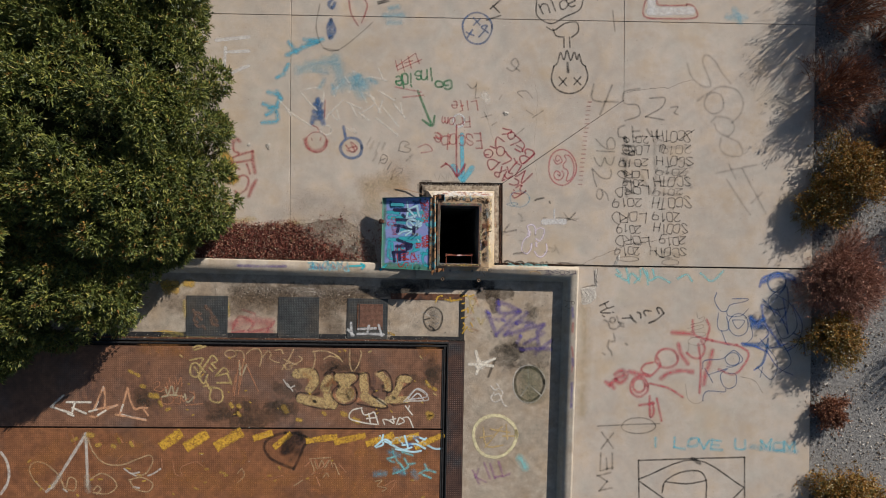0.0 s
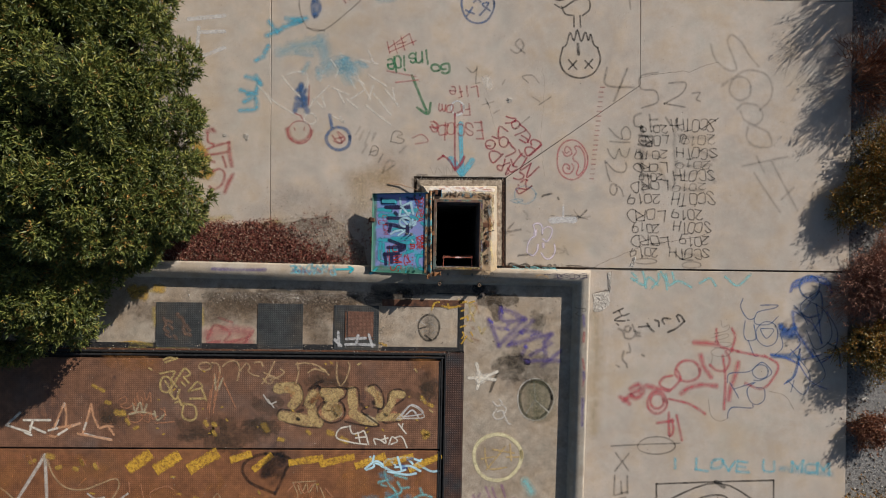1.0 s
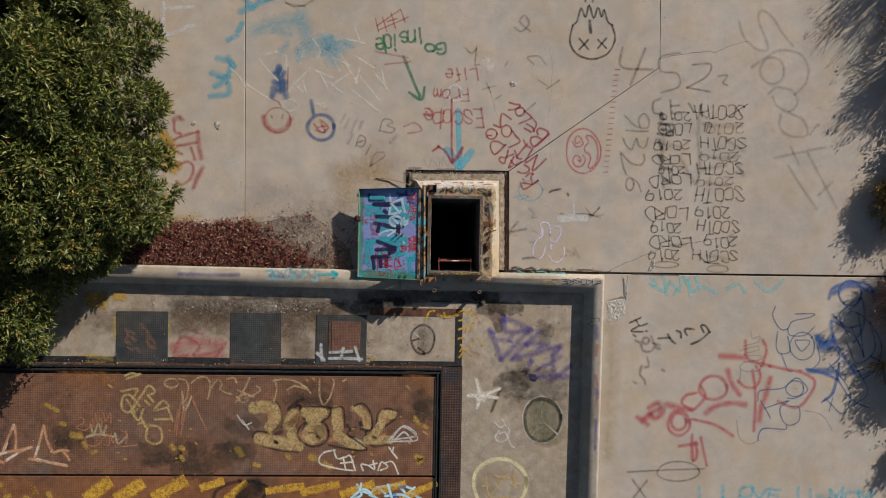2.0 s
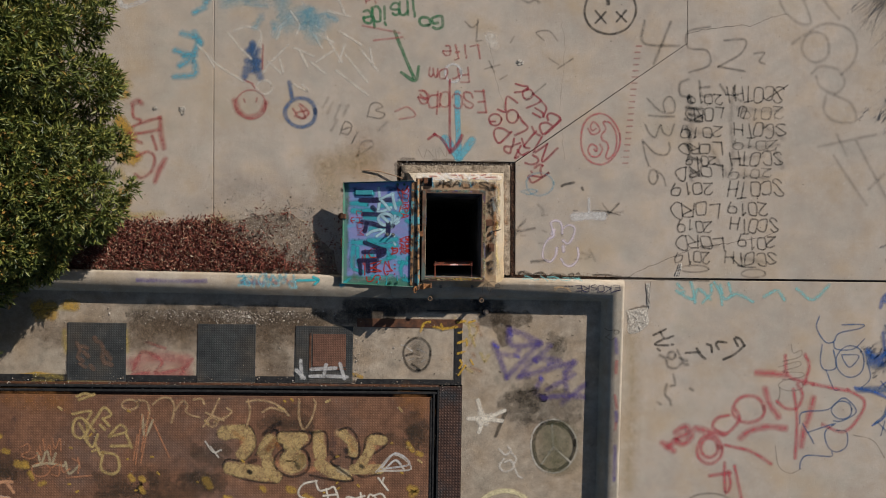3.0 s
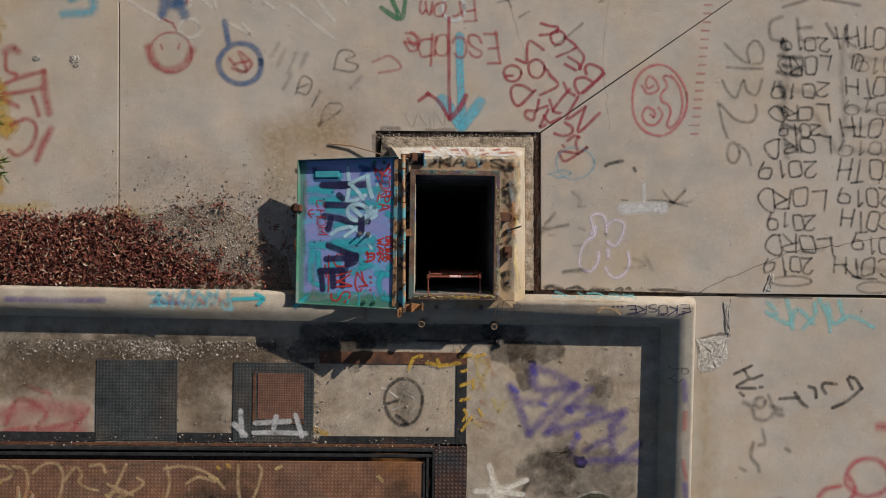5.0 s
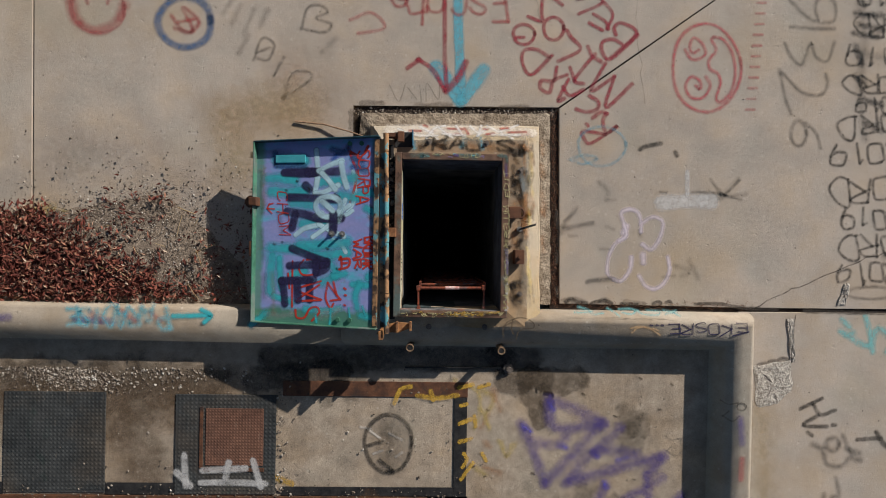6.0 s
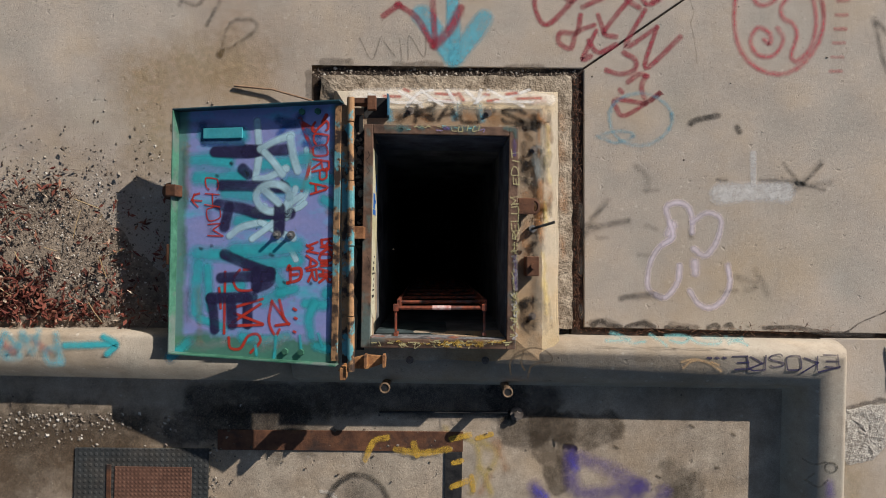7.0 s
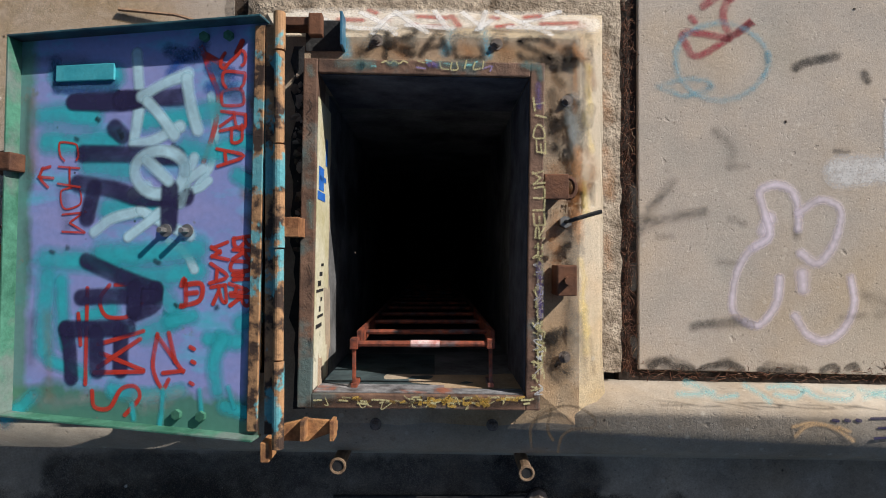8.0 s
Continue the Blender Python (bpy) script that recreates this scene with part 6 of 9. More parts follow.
draw('graffiti', 'blue sprayed arch and strokes on the slab', P_ULTRA, 0.062, '5.082,-0.851 5.149,-0.705 5.399,-0.632 5.649,-0.673 5.733,-0.877 / 5.116,-1.160 5.149,-1.404 5.275,-1.608 5.442,-1.854 / 4.776,-1.809 4.983,-1.851 5.208,-1.950', 0.0)
draw('graffiti', 'filled blue sprayed patch on the slab', P_ULTRA, 0.100, '4.933,-1.387 5.050,-1.461 5.149,-1.388 / 4.966,-1.485 5.100,-1.502 / 5.149,-0.770 5.399,-0.672 5.666,-0.754', 0.0)
draw('graffiti', 'thinner blue sprayed lines on the slab', P_ULTRA, 0.030, '5.483,-1.039 5.525,-1.284 5.567,-1.651 / 5.650,-1.162 5.817,-1.489 5.734,-1.814 5.567,-1.936 / 5.149,-1.160 5.399,-1.324 5.525,-1.487 / 5.208,-1.950 5.400,-2.220 5.651,-2.344 / 5.275,-1.893 5.567,-1.814 / 5.067,-1.811 5.233,-1.649 5.149,-1.486 / 4.984,-2.257 5.150,-2.136 5.233,-1.812', 0.0)
draw('graffiti', 'blue sprayed loops on the slab', P_BLUE, 0.040, 'o 5.38,-0.78 0.157,0.172 / 5.30,-1.13 5.43,-0.97 5.55,-0.86 5.57,-1.21 5.43,-1.45 / 5.14,-1.07 5.33,-1.24 5.53,-1.21 / 5.67,-1.64 5.82,-1.74 5.87,-2.02 / 5.23,-1.73 5.14,-2.11 5.02,-2.23', 0.0)
draw('graffiti', 'black sprayed oval and line on the slab', P_GREY, 0.035, '2.32,-3.17 2.82,-3.15 3.37,-3.14 / o 3.01,-3.17 0.288,0.132', 0.0)
word('graffiti_word', 'MEX', 'thin black sprayed capital letters', P_GREY, 0.045, (2.590, -4.240), 92.2, 0.997, 0.229, 0.0)
word('graffiti_word', 'I LOVE U MOM', 'light cyan sprayed words I love U mom', P_SKY, 0.060, (3.183, -3.505), -3.1, 2.523, 0.151, 0.0)
draw('graffiti', 'light cyan haze over the painted words', P_HAZE, 0.130, '4.94,-3.54 5.33,-3.60 5.72,-3.64', 0.0)
draw('graffiti', 'black sprayed frame with a diamond and eye', P_BLACK, 0.036, '3.02,-4.45 3.01,-3.75 / 3.01,-3.75 3.97,-3.73 4.82,-3.72 / 4.82,-3.72 4.82,-4.48 / 3.02,-4.06 3.97,-3.75 4.80,-4.22 / 3.03,-4.10 3.54,-4.46 / 4.80,-4.24 4.55,-4.48 / 3.41,-4.29 3.47,-4.10 3.72,-3.96 4.03,-3.94 4.16,-4.09 4.16,-4.42 / 3.47,-4.11 3.83,-4.15 4.16,-4.10', 0.0)
draw('graffiti', "black dab at the diamond's tip", P_BLACK, 0.080, '3.93,-3.73 4.05,-3.81', 0.0)
draw('graffiti', 'grey letters in a slanting row on the slab', P_GREY, 0.030, '-0.994,1.380 -0.955,1.515 -0.876,1.539 -0.820,1.492 -0.899,1.452 -0.796,1.413 -0.844,1.357 -0.994,1.380 / -1.310,1.171 -1.255,1.314 -1.176,1.275 -1.215,1.172 -1.294,1.187 / -1.294,1.219 -1.207,1.251 / -1.112,0.919 -0.938,1.039 -0.954,1.095 -1.057,1.078 -1.112,0.919 / -1.175,1.069 -1.112,1.189', 0.0)
draw('graffiti', 'soft grey sprayed smudges beside the letters', P_FAINT, 0.050, '-1.452,1.416 -1.397,1.535 / -1.373,1.345 -1.310,1.504 / -1.507,1.479 -1.444,1.590 / -1.412,1.210 -1.341,1.337 / -1.270,1.393 -1.215,1.505 / -0.859,1.222 -0.765,1.318', 0.0)
draw('graffiti', 'black sprayed letter e on the slab', P_GREY, 0.042, '0.797,2.767 0.893,2.721 0.990,2.826 0.933,2.929 0.869,2.848 1.006,2.722', 0.0)
draw('graffiti', 'faint red sprayed curve on the slab', P_PINK, 0.035, '-0.67,1.44 -0.53,1.49 -0.44,1.39 -0.62,1.35 / -0.35,1.69 -0.28,1.63 -0.33,1.58 -0.38,1.64', 0.0)
draw('graffiti', 'thin black scrawl beside the hatch', P_GREY, 0.010, '-0.410,1.008 -0.349,0.898 -0.306,1.008 / -0.288,0.990 -0.227,0.911 / -0.209,1.009 -0.197,0.899 / -0.166,0.899 -0.160,1.021 -0.087,0.911 -0.074,1.009', 0.0)
draw('graffiti', 'grey crossing dashes on the slab', P_GREY, 0.030, '0.14,2.49 0.22,2.42 0.29,2.48 / 0.27,2.26 0.33,2.27 / 0.37,1.94 0.54,1.99 / 0.42,2.03 0.48,1.91 / 0.55,1.82 0.63,1.87 / 0.67,2.25 0.71,2.32 / 0.85,1.58 1.08,1.77 / 1.12,2.07 1.23,2.00 / 1.22,1.95 1.40,2.07 / 1.06,2.28 0.97,2.37 1.12,2.39 1.22,2.28 / 0.29,2.52 0.27,2.28', 0.0)
draw('graffiti', 'faint white blot and dots on the slab', P_CHALK, 0.160, '0.43,2.31 0.47,2.23', 0.0)
draw('crack', 'hairline crack running across the slab', P_CRACK, 0.009, '2.019,-0.510 2.206,-0.400 2.468,-0.302 2.818,-0.154 3.081,-0.117 3.345,-0.068 3.660,-0.018 3.837,0.056', 0.0)
draw('crack', 'hairline crack running down the slab', P_FINECRACK, 0.008, '0.368,2.368 0.441,2.185 0.477,1.880 0.575,1.575 0.600,1.440', 0.0)
draw('crack', 'hairline crack running down the slab', P_FINECRACK, 0.008, '1.266,2.500 1.303,2.193 1.278,1.825 1.252,1.456 1.289,1.088 1.301,0.867', 0.0)
draw('crack', 'hairline crack running across the slab', P_CRACK, 0.009, '2.739,2.367 2.927,2.418 3.210,2.458 3.411,2.485 3.537,2.474 3.726,2.562 3.967,2.627', 0.0)
draw('crack', 'hairline crack at the kerb corner', P_CRACK, 0.009, '2.318,-0.536 2.305,-0.758 2.280,-0.856', 0.0)
draw('stain', 'faint rusty bloom on the slab beside the hatch', P_RUSTY, 0.550, '-1.04,1.08 -0.86,0.91 / -1.50,0.80 -1.13,0.82', 0.0)
draw('graffiti', 'soft red tag between the studded plates', P_PINK, 0.055, '-3.67,-1.53 -3.56,-1.33 -3.34,-1.44 -3.41,-1.58 -3.07,-1.51 / -3.70,-1.60 -3.50,-1.57 / -3.51,-1.22 -3.31,-1.29 / -3.14,-1.60 -3.00,-1.42', 0.0)
draw('graffiti', 'soft red haze between the studded plates', P_PINK, 0.200, '-3.67,-1.46 -3.41,-1.40 -3.07,-1.44 / -3.59,-1.60 -3.07,-1.60', 0.0)
draw('graffiti', 'white paint scrawl on a studded plate', P_WHITE, 0.050, '-1.76,-1.44 -1.75,-1.64 / -1.81,-1.55 -1.72,-1.64 / -1.65,-1.62 -1.47,-1.62 -1.23,-1.63 / -1.47,-1.49 -1.49,-1.59 / -1.31,-1.48 -1.26,-1.65 / -1.64,-1.54 -1.36,-1.53', 0.0155)
draw('graffiti', 'dark sprayed oval face on the pit floor', P_FAINT, 0.160, '-0.47,-1.28 -0.48,-1.48 / -0.42,-1.23 -0.42,-1.55 / -0.37,-1.28 -0.36,-1.47', 0.0)
draw('graffiti', 'black outline of an oval face on the pit floor', P_BLACK, 0.035, 'o -0.42,-1.38 0.156,0.194 / -0.55,-1.39 -0.48,-1.37 / -0.48,-1.49 -0.39,-1.56', 0.0)
draw('graffiti', 'pale marks on an oval face', P_CHALK, 0.020, '-0.554,-1.285 -0.478,-1.341 / -0.415,-1.312 -0.331,-1.355 / -0.521,-1.446 -0.458,-1.425 / -0.373,-1.468 -0.331,-1.439 / -0.605,-1.268 -0.541,-1.277', 0.0)
draw('graffiti', 'yellow dashes painted on a steel strip', P_DASH, 0.035, '-0.23,-1.06 -0.10,-1.08 0.04,-1.06 / 0.05,-1.01 0.14,-0.99 / -0.38,-1.11 -0.34,-1.02 -0.27,-1.00 / -0.14,-1.03 -0.12,-1.09', 0.006)
draw('graffiti', 'yellow dashes painted on a black strip', P_DASH, 0.032, '0.05,-1.25 0.13,-1.22 / 0.05,-1.37 0.13,-1.35 / 0.08,-1.45 0.10,-1.49 0.07,-1.54 / 0.06,-1.62 0.11,-1.55 0.14,-1.51 / 0.06,-1.13 0.10,-1.12', 0.006)
draw('graffiti', 'faint yellow smears on the pit floor', P_LEMON, 0.060, '0.20,-1.16 0.25,-1.28 / 0.32,-1.37 0.37,-1.47 0.41,-1.39 / 0.15,-1.54 0.22,-1.59 / 0.20,-1.03 0.28,-1.09 0.22,-1.20', 0.0)
draw('graffiti', 'wide purple sprayed zigzag tag on the pit floor', P_PURPLE, 0.100, '0.468,-1.257 0.553,-1.465 0.625,-1.652 / 0.625,-1.652 0.821,-1.450 1.010,-1.261 / 0.648,-1.093 0.694,-1.284 1.010,-1.261 / 0.660,-1.101 0.831,-1.162 1.010,-1.261 / 0.761,-1.653 0.962,-1.443 1.235,-1.466 / 0.786,-1.641 1.103,-1.559 1.415,-1.481 / 0.962,-1.443 1.125,-1.287 / 1.415,-1.481 1.325,-1.603', 0.0)
draw('graffiti', 'purple sprayed strokes on the pit floor', P_PURPLE, 0.088, '1.030,-1.668 0.961,-1.824 1.054,-1.893 / 1.097,-1.800 1.256,-1.713 1.415,-1.625 / 1.303,-1.603 1.324,-1.803 / 1.276,-1.959 1.414,-1.850 1.551,-1.741 / 1.054,-1.893 1.298,-1.875 1.529,-1.885 / 0.532,-1.372 0.681,-1.394 0.766,-1.352', 0.0)
draw('graffiti', 'bright violet-blue dabs in a purple tag', P_VIOLETBLUE, 0.055, '0.481,-1.270 0.524,-1.304 / 0.719,-1.398 0.762,-1.416 / 0.945,-1.447 0.975,-1.477 / 1.013,-1.655 1.034,-1.681 / 0.660,-1.118 0.677,-1.161 / 1.111,-1.503 1.171,-1.487', 0.0)
draw('graffiti', 'white sprayed star on the pit floor', P_PALE, 0.060, '0.286,-1.917 0.343,-2.131 / 0.595,-2.040 0.343,-2.150 / 0.567,-2.161 0.343,-2.131 / 0.296,-2.289 0.361,-2.103 / 0.174,-2.130 0.361,-2.131', 0.0)
draw('graffiti', 'white sprayed star on the pit floor', P_PALE, 0.100, '0.324,-2.066 0.380,-2.178 / 0.296,-2.140 0.455,-2.113 / 0.324,-2.178 0.418,-2.122', 0.0)
draw('graffiti', 'dark sprayed stroke beside a white star', P_BLACK, 0.055, '0.605,-2.068 0.549,-2.198 0.493,-2.337', 0.0)
draw('graffiti', 'olive fill of a sprayed peace sign', P_TINT, 0.340, '1.09,-2.38 1.08,-2.53 1.11,-2.61 / 1.20,-2.30 1.20,-2.66 / 1.31,-2.32 1.32,-2.63', 0.0)
draw('graffiti', 'black sprayed ring of a peace sign', P_BLACK, 0.050, 'o 1.17,-2.46 0.241,0.282', 0.0)
draw('graffiti', 'pale ring and spokes of a peace sign', P_CHALK, 0.030, 'o 1.17,-2.46 0.272,0.313 / 1.15,-2.19 1.17,-2.47 / 1.17,-2.47 1.03,-2.67 / 1.17,-2.47 1.37,-2.65', 0.0)
draw('graffiti', 'pale looping squiggle on the pit floor', P_CHALK, 0.034, '0.536,-2.488 0.602,-2.555 0.668,-2.509 0.635,-2.456 / 0.589,-2.601 0.536,-2.686 0.602,-2.752 0.701,-2.707 0.668,-2.621 0.602,-2.640 / 0.714,-2.708 0.754,-2.800 0.800,-2.827 / 0.668,-2.522 0.734,-2.602 0.701,-2.668', 0.0)
draw('graffiti', 'pale yellow sprayed ring on the pit floor', P_BUTTER, 0.070, 'o 0.60,-3.32 0.357,0.345', 0.0)
draw('graffiti', 'yellow scribble inside a sprayed ring', P_OCHRE, 0.030, '0.41,-3.18 0.47,-3.48 0.74,-3.47 / 0.44,-3.50 0.72,-3.16 / 0.53,-3.20 0.85,-3.26 / 0.36,-3.34 0.55,-3.31 / 0.79,-3.13 0.81,-3.37 / 0.74,-3.32 0.94,-3.32', 0.0)
word('graffiti_word', 'KILL', 'purple sprayed capital letters on the pit floor', P_MAGENTA, 0.055, (0.325, -4.093), 16.4, 0.566, 0.242, 0.0)
draw('graffiti', 'dull green blot on the pit floor', P_AQUA, 0.180, '1.02,-3.69 1.11,-3.83', 0.0)
draw('stain', 'dark stain runs on the pit floor', P_STAIN, 0.200, '0.88,-1.71 0.86,-1.84 0.96,-1.93 / 1.18,-1.21 1.19,-1.40', 0.0)
draw('stain', 'dark broad stain on the pit floor', P_STAIN, 0.450, '0.90,-1.98 1.12,-1.95 1.30,-2.01 / 0.72,-1.95 0.84,-2.01', 0.0)
draw('stain', 'brown stain along the pit floor', P_STAIN, 0.340, '-3.59,-0.92 -2.93,-0.95 -2.32,-0.93 -1.61,-0.98 / -1.02,-0.94 -0.69,-0.94', 0.0)
draw('stain', 'yellowish dirt along the doors', P_LEMON, 0.100, '-5.56,-1.61 -5.03,-1.63 -4.40,-1.65 / -4.77,-0.85 -4.32,-0.82', 0.0)
draw('graffiti', 'pale letter outline on the rusted door', P_CHALK, 0.028, '-0.899,-2.734 -0.687,-2.530 -0.493,-2.703 -0.869,-2.722 / -0.796,-2.699 -0.675,-2.603 -0.578,-2.702 / -2.847,-2.360 -2.758,-2.482 -2.669,-2.459 / -2.788,-2.421 -2.699,-2.542', 0.0135)
draw('graffiti', "faint pale scrawl along the door's top", P_FAINT, 0.030, '-3.77,-1.92 -3.59,-1.89 -3.63,-2.06 / -3.27,-1.88 -3.09,-1.86 -3.14,-2.06 / -2.87,-1.90 -2.46,-1.86', 0.0135)
draw('graffiti', 'pale spiky letters on the rusted door', P_PALE, 0.042, '-6.520,-2.761 -6.328,-2.583 / -6.520,-2.761 -6.186,-2.873 / -6.275,-2.691 -5.904,-2.695 / -6.186,-2.782 -5.974,-2.875 / -6.151,-2.710 -6.186,-2.837 / -6.256,-2.872 -6.168,-2.909', 0.0135)
draw('graffiti', 'orange and white spiky letters on the rusted door', P_SPIKE, 0.046, '-5.865,-2.844 -5.789,-2.659 -5.714,-2.466 / -5.699,-2.458 -5.676,-2.614 -5.683,-2.784 / -5.865,-2.813 -5.691,-2.792 -5.486,-2.747 / -5.804,-2.922 -5.653,-2.816 -5.486,-2.747 / -5.910,-2.921 -5.835,-2.938 / -5.440,-2.880 -5.387,-2.710 -5.327,-2.470 / -5.319,-2.485 -5.289,-2.649 -5.220,-2.805 / -5.516,-2.895 -5.273,-2.944 -5.030,-2.993 / -5.197,-2.820 -5.106,-2.790 -5.014,-2.799 / -5.075,-2.806 -4.999,-2.916', 0.0135)
draw('graffiti', 'bright tips of spiky letters on the rusted door', P_PALE, 0.040, '-5.592,-2.785 -5.486,-2.747 / -5.835,-2.798 -5.789,-2.690 / -5.440,-2.895 -5.273,-2.936 / -5.258,-2.944 -5.045,-2.985 / -5.789,-2.907 -5.668,-2.831 / -5.425,-2.834 -5.395,-2.741 / -5.925,-2.844 -5.804,-2.814 / -5.721,-2.505 -5.706,-2.458', 0.0135)
draw('graffiti', 'pale sprayed arrow on the lower rusted door', P_CHALK, 0.055, '-5.973,-3.200 -6.165,-3.513 -6.357,-3.826 / -5.973,-3.200 -5.963,-3.489 -5.942,-4.049 / -6.357,-3.826 -6.471,-4.005 -6.584,-4.111', 0.0135)
draw('graffiti', 'pale sprayed arrow on the lower rusted door', P_CREAM, 0.120, '-5.952,-3.895 -5.933,-4.103 / -6.375,-3.862 -6.497,-4.040 / -5.990,-3.236 -5.955,-3.326', 0.0135)
draw('graffiti', 'thin pale loops on the lower rusted door', P_DUST, 0.034, '-5.964,-3.218 -5.857,-3.490 -5.679,-3.673 -5.414,-3.704 -5.148,-3.608 -4.970,-3.556 -4.925,-3.665 -5.031,-3.845 -5.191,-3.879 / -6.619,-4.092 -6.778,-3.928 -6.849,-3.747 -6.762,-3.641 -6.586,-3.679 -6.383,-3.862 / -5.899,-3.923 -5.723,-3.835 -5.545,-3.928 -5.492,-4.056 -5.633,-4.162 -5.854,-4.140 / -6.357,-3.934 -6.286,-4.080 -6.234,-3.900 -6.128,-3.938 -6.145,-4.100 -6.268,-4.080 / -5.854,-4.104 -5.793,-4.033 -5.739,-4.088 -5.792,-4.159 / -5.297,-3.950 -5.102,-3.908 -4.924,-4.010 -4.994,-4.136 -5.190,-4.096 -5.279,-3.968', 0.0135)
draw('graffiti', 'white dabs along pale loops on the door', P_CHALK, 0.034, '-5.369,-3.768 -5.262,-3.842 -5.138,-3.826 / -4.995,-3.882 -4.907,-3.847 -4.800,-3.776 / -5.262,-3.842 -5.191,-3.879 / -5.226,-4.060 -5.137,-4.079 / -6.321,-4.079 -6.268,-4.116 / -7.286,-3.472 -7.199,-3.608 -7.154,-3.815 -7.197,-4.012 -7.283,-4.145', 0.0135)
draw('graffiti', 'faint orange scrawl on the lower rusted door', P_ORANGE, 0.024, '-4.783,-3.613 -4.773,-3.758 / -4.613,-3.642 -4.568,-3.852 -4.460,-3.890 -4.479,-3.762 -4.255,-3.674 -4.139,-3.731 / -5.442,-3.260 -5.397,-3.351 / -5.238,-3.317 -5.211,-3.408 / -6.184,-3.215 -6.131,-3.360 / -5.494,-3.640 -5.405,-3.550 / -5.795,-3.401 -5.742,-3.365', 0.0135)
draw('graffiti', 'worn yellow hazard stripes on the rusted door', P_YELLOW, 0.170, '-4.72,-3.37 -4.55,-3.25 / -4.33,-3.39 -4.14,-3.27 / -3.85,-3.39 -3.59,-3.24', 0.0135)
draw('graffiti', 'worn yellow hazard stripes on the rusted door', P_YELLOW, 0.110, '-3.27,-3.29 -3.08,-3.23 / -2.95,-3.42 -2.77,-3.27 / -2.42,-3.35 -2.04,-3.30 / -1.97,-3.37 -1.58,-3.29 / -1.45,-3.40 -1.12,-3.29 / -0.66,-3.46 -0.29,-3.30 / -1.03,-3.37 -0.71,-3.30', 0.0135)
draw('graffiti', 'black sprayed half oval on the lower rusted door', P_BLACK, 0.055, '-2.814,-3.218 -2.968,-3.252 -3.113,-3.342 -3.149,-3.479 -3.040,-3.636 -2.858,-3.730 -2.676,-3.806 / -2.814,-3.218 -2.587,-3.238 -2.432,-3.332 -2.514,-3.441 -2.568,-3.578 -2.676,-3.806', 0.0135)
draw('graffiti', 'black sprayed fill of a half oval on the lower door', P_BLACK, 0.150, '-2.841,-3.529 -2.796,-3.392 -2.696,-3.274 -2.587,-3.238 / -2.750,-3.511 -2.659,-3.384 -2.569,-3.312', 0.0135)
draw('graffiti', 'black sprayed fill of a half oval on the lower door', P_GREY, 0.140, '-2.641,-3.531 -2.568,-3.404 -2.496,-3.331 / -2.713,-3.640 -2.623,-3.531', 0.0135)
draw('graffiti', 'white and pale blue sprayed tag on the rusted door', P_ICE, 0.040, '-1.288,-3.290 -1.232,-3.420 -1.343,-3.474 / -1.306,-3.327 -1.122,-3.403 -1.030,-3.330 -0.919,-3.405 / -1.361,-3.455 -1.196,-3.347 -1.048,-3.459 / -1.030,-3.330 -0.753,-3.296 -0.549,-3.354 / -0.919,-3.442 -0.707,-3.426 -0.549,-3.502 / -0.882,-3.295 -0.827,-3.480 / -0.735,-3.315 -0.614,-3.446 / -0.679,-3.464 -0.531,-3.336 / -1.122,-3.421 -0.919,-3.516 -0.771,-3.481 / -0.568,-3.409 -0.401,-3.504 -0.271,-3.506 / -1.030,-3.505 -0.752,-3.555 -0.614,-3.538 / -1.233,-3.272 -1.251,-3.364', 0.0135)
draw('graffiti', 'deep blue dabs in a sprayed tag on the door', P_ULTRA, 0.050, '-0.864,-3.406 -0.790,-3.425 / -0.734,-3.334 -0.661,-3.316 / -0.827,-3.462 -0.716,-3.445 / -0.975,-3.386 -0.928,-3.405', 0.0135)
draw('graffiti', 'light cyan sprayed strokes on the rusted door', P_AQUA, 0.055, '-1.076,-3.505 -1.029,-3.662 -0.918,-3.793 -0.881,-3.904 / -1.158,-3.661 -1.029,-3.625 / -0.882,-3.664 -0.826,-3.794 -0.955,-3.866 -1.066,-3.902 / -0.919,-3.553 -0.752,-3.611 / -0.826,-3.757 -0.715,-3.740 / -1.121,-3.698 -1.057,-3.717 / -0.641,-3.908 -0.511,-3.854 -0.381,-3.893 / -0.511,-3.854 -0.549,-3.761 / -0.585,-3.927 -0.455,-3.985', 0.0135)
draw('graffiti', 'thin cyan haze on the lower rusted door', P_HAZE, 0.130, '-1.360,-3.916 -1.213,-3.900 / -0.733,-3.888 -0.696,-3.981 / -1.029,-3.847 -0.890,-3.904 / -1.122,-3.550 -0.983,-3.608', 0.0135)
draw('graffiti', 'thin white illegible lettering on the rusted door', P_PALE, 0.030, '-1.580,-2.827 -1.721,-2.857 -1.784,-2.935 -1.768,-3.006 -1.642,-3.047 -1.501,-3.080 -1.344,-3.098 / -1.595,-2.827 -1.548,-2.938 -1.446,-2.923 -1.375,-2.908 -1.312,-3.098 / -1.470,-2.923 -1.438,-3.081 / -1.501,-3.001 -1.344,-2.987 / -1.210,-3.100 -1.234,-3.020 -1.139,-3.037 -1.060,-3.085 -1.076,-2.975 / -1.139,-3.037 -1.029,-3.007 / -1.013,-3.102 -0.966,-2.992 -0.887,-3.056 -0.981,-3.102 / -0.934,-3.008 -0.823,-2.993 -0.744,-3.152 / -0.871,-2.803 -0.760,-2.946 / -0.808,-2.803 -0.824,-2.866', 0.0135)
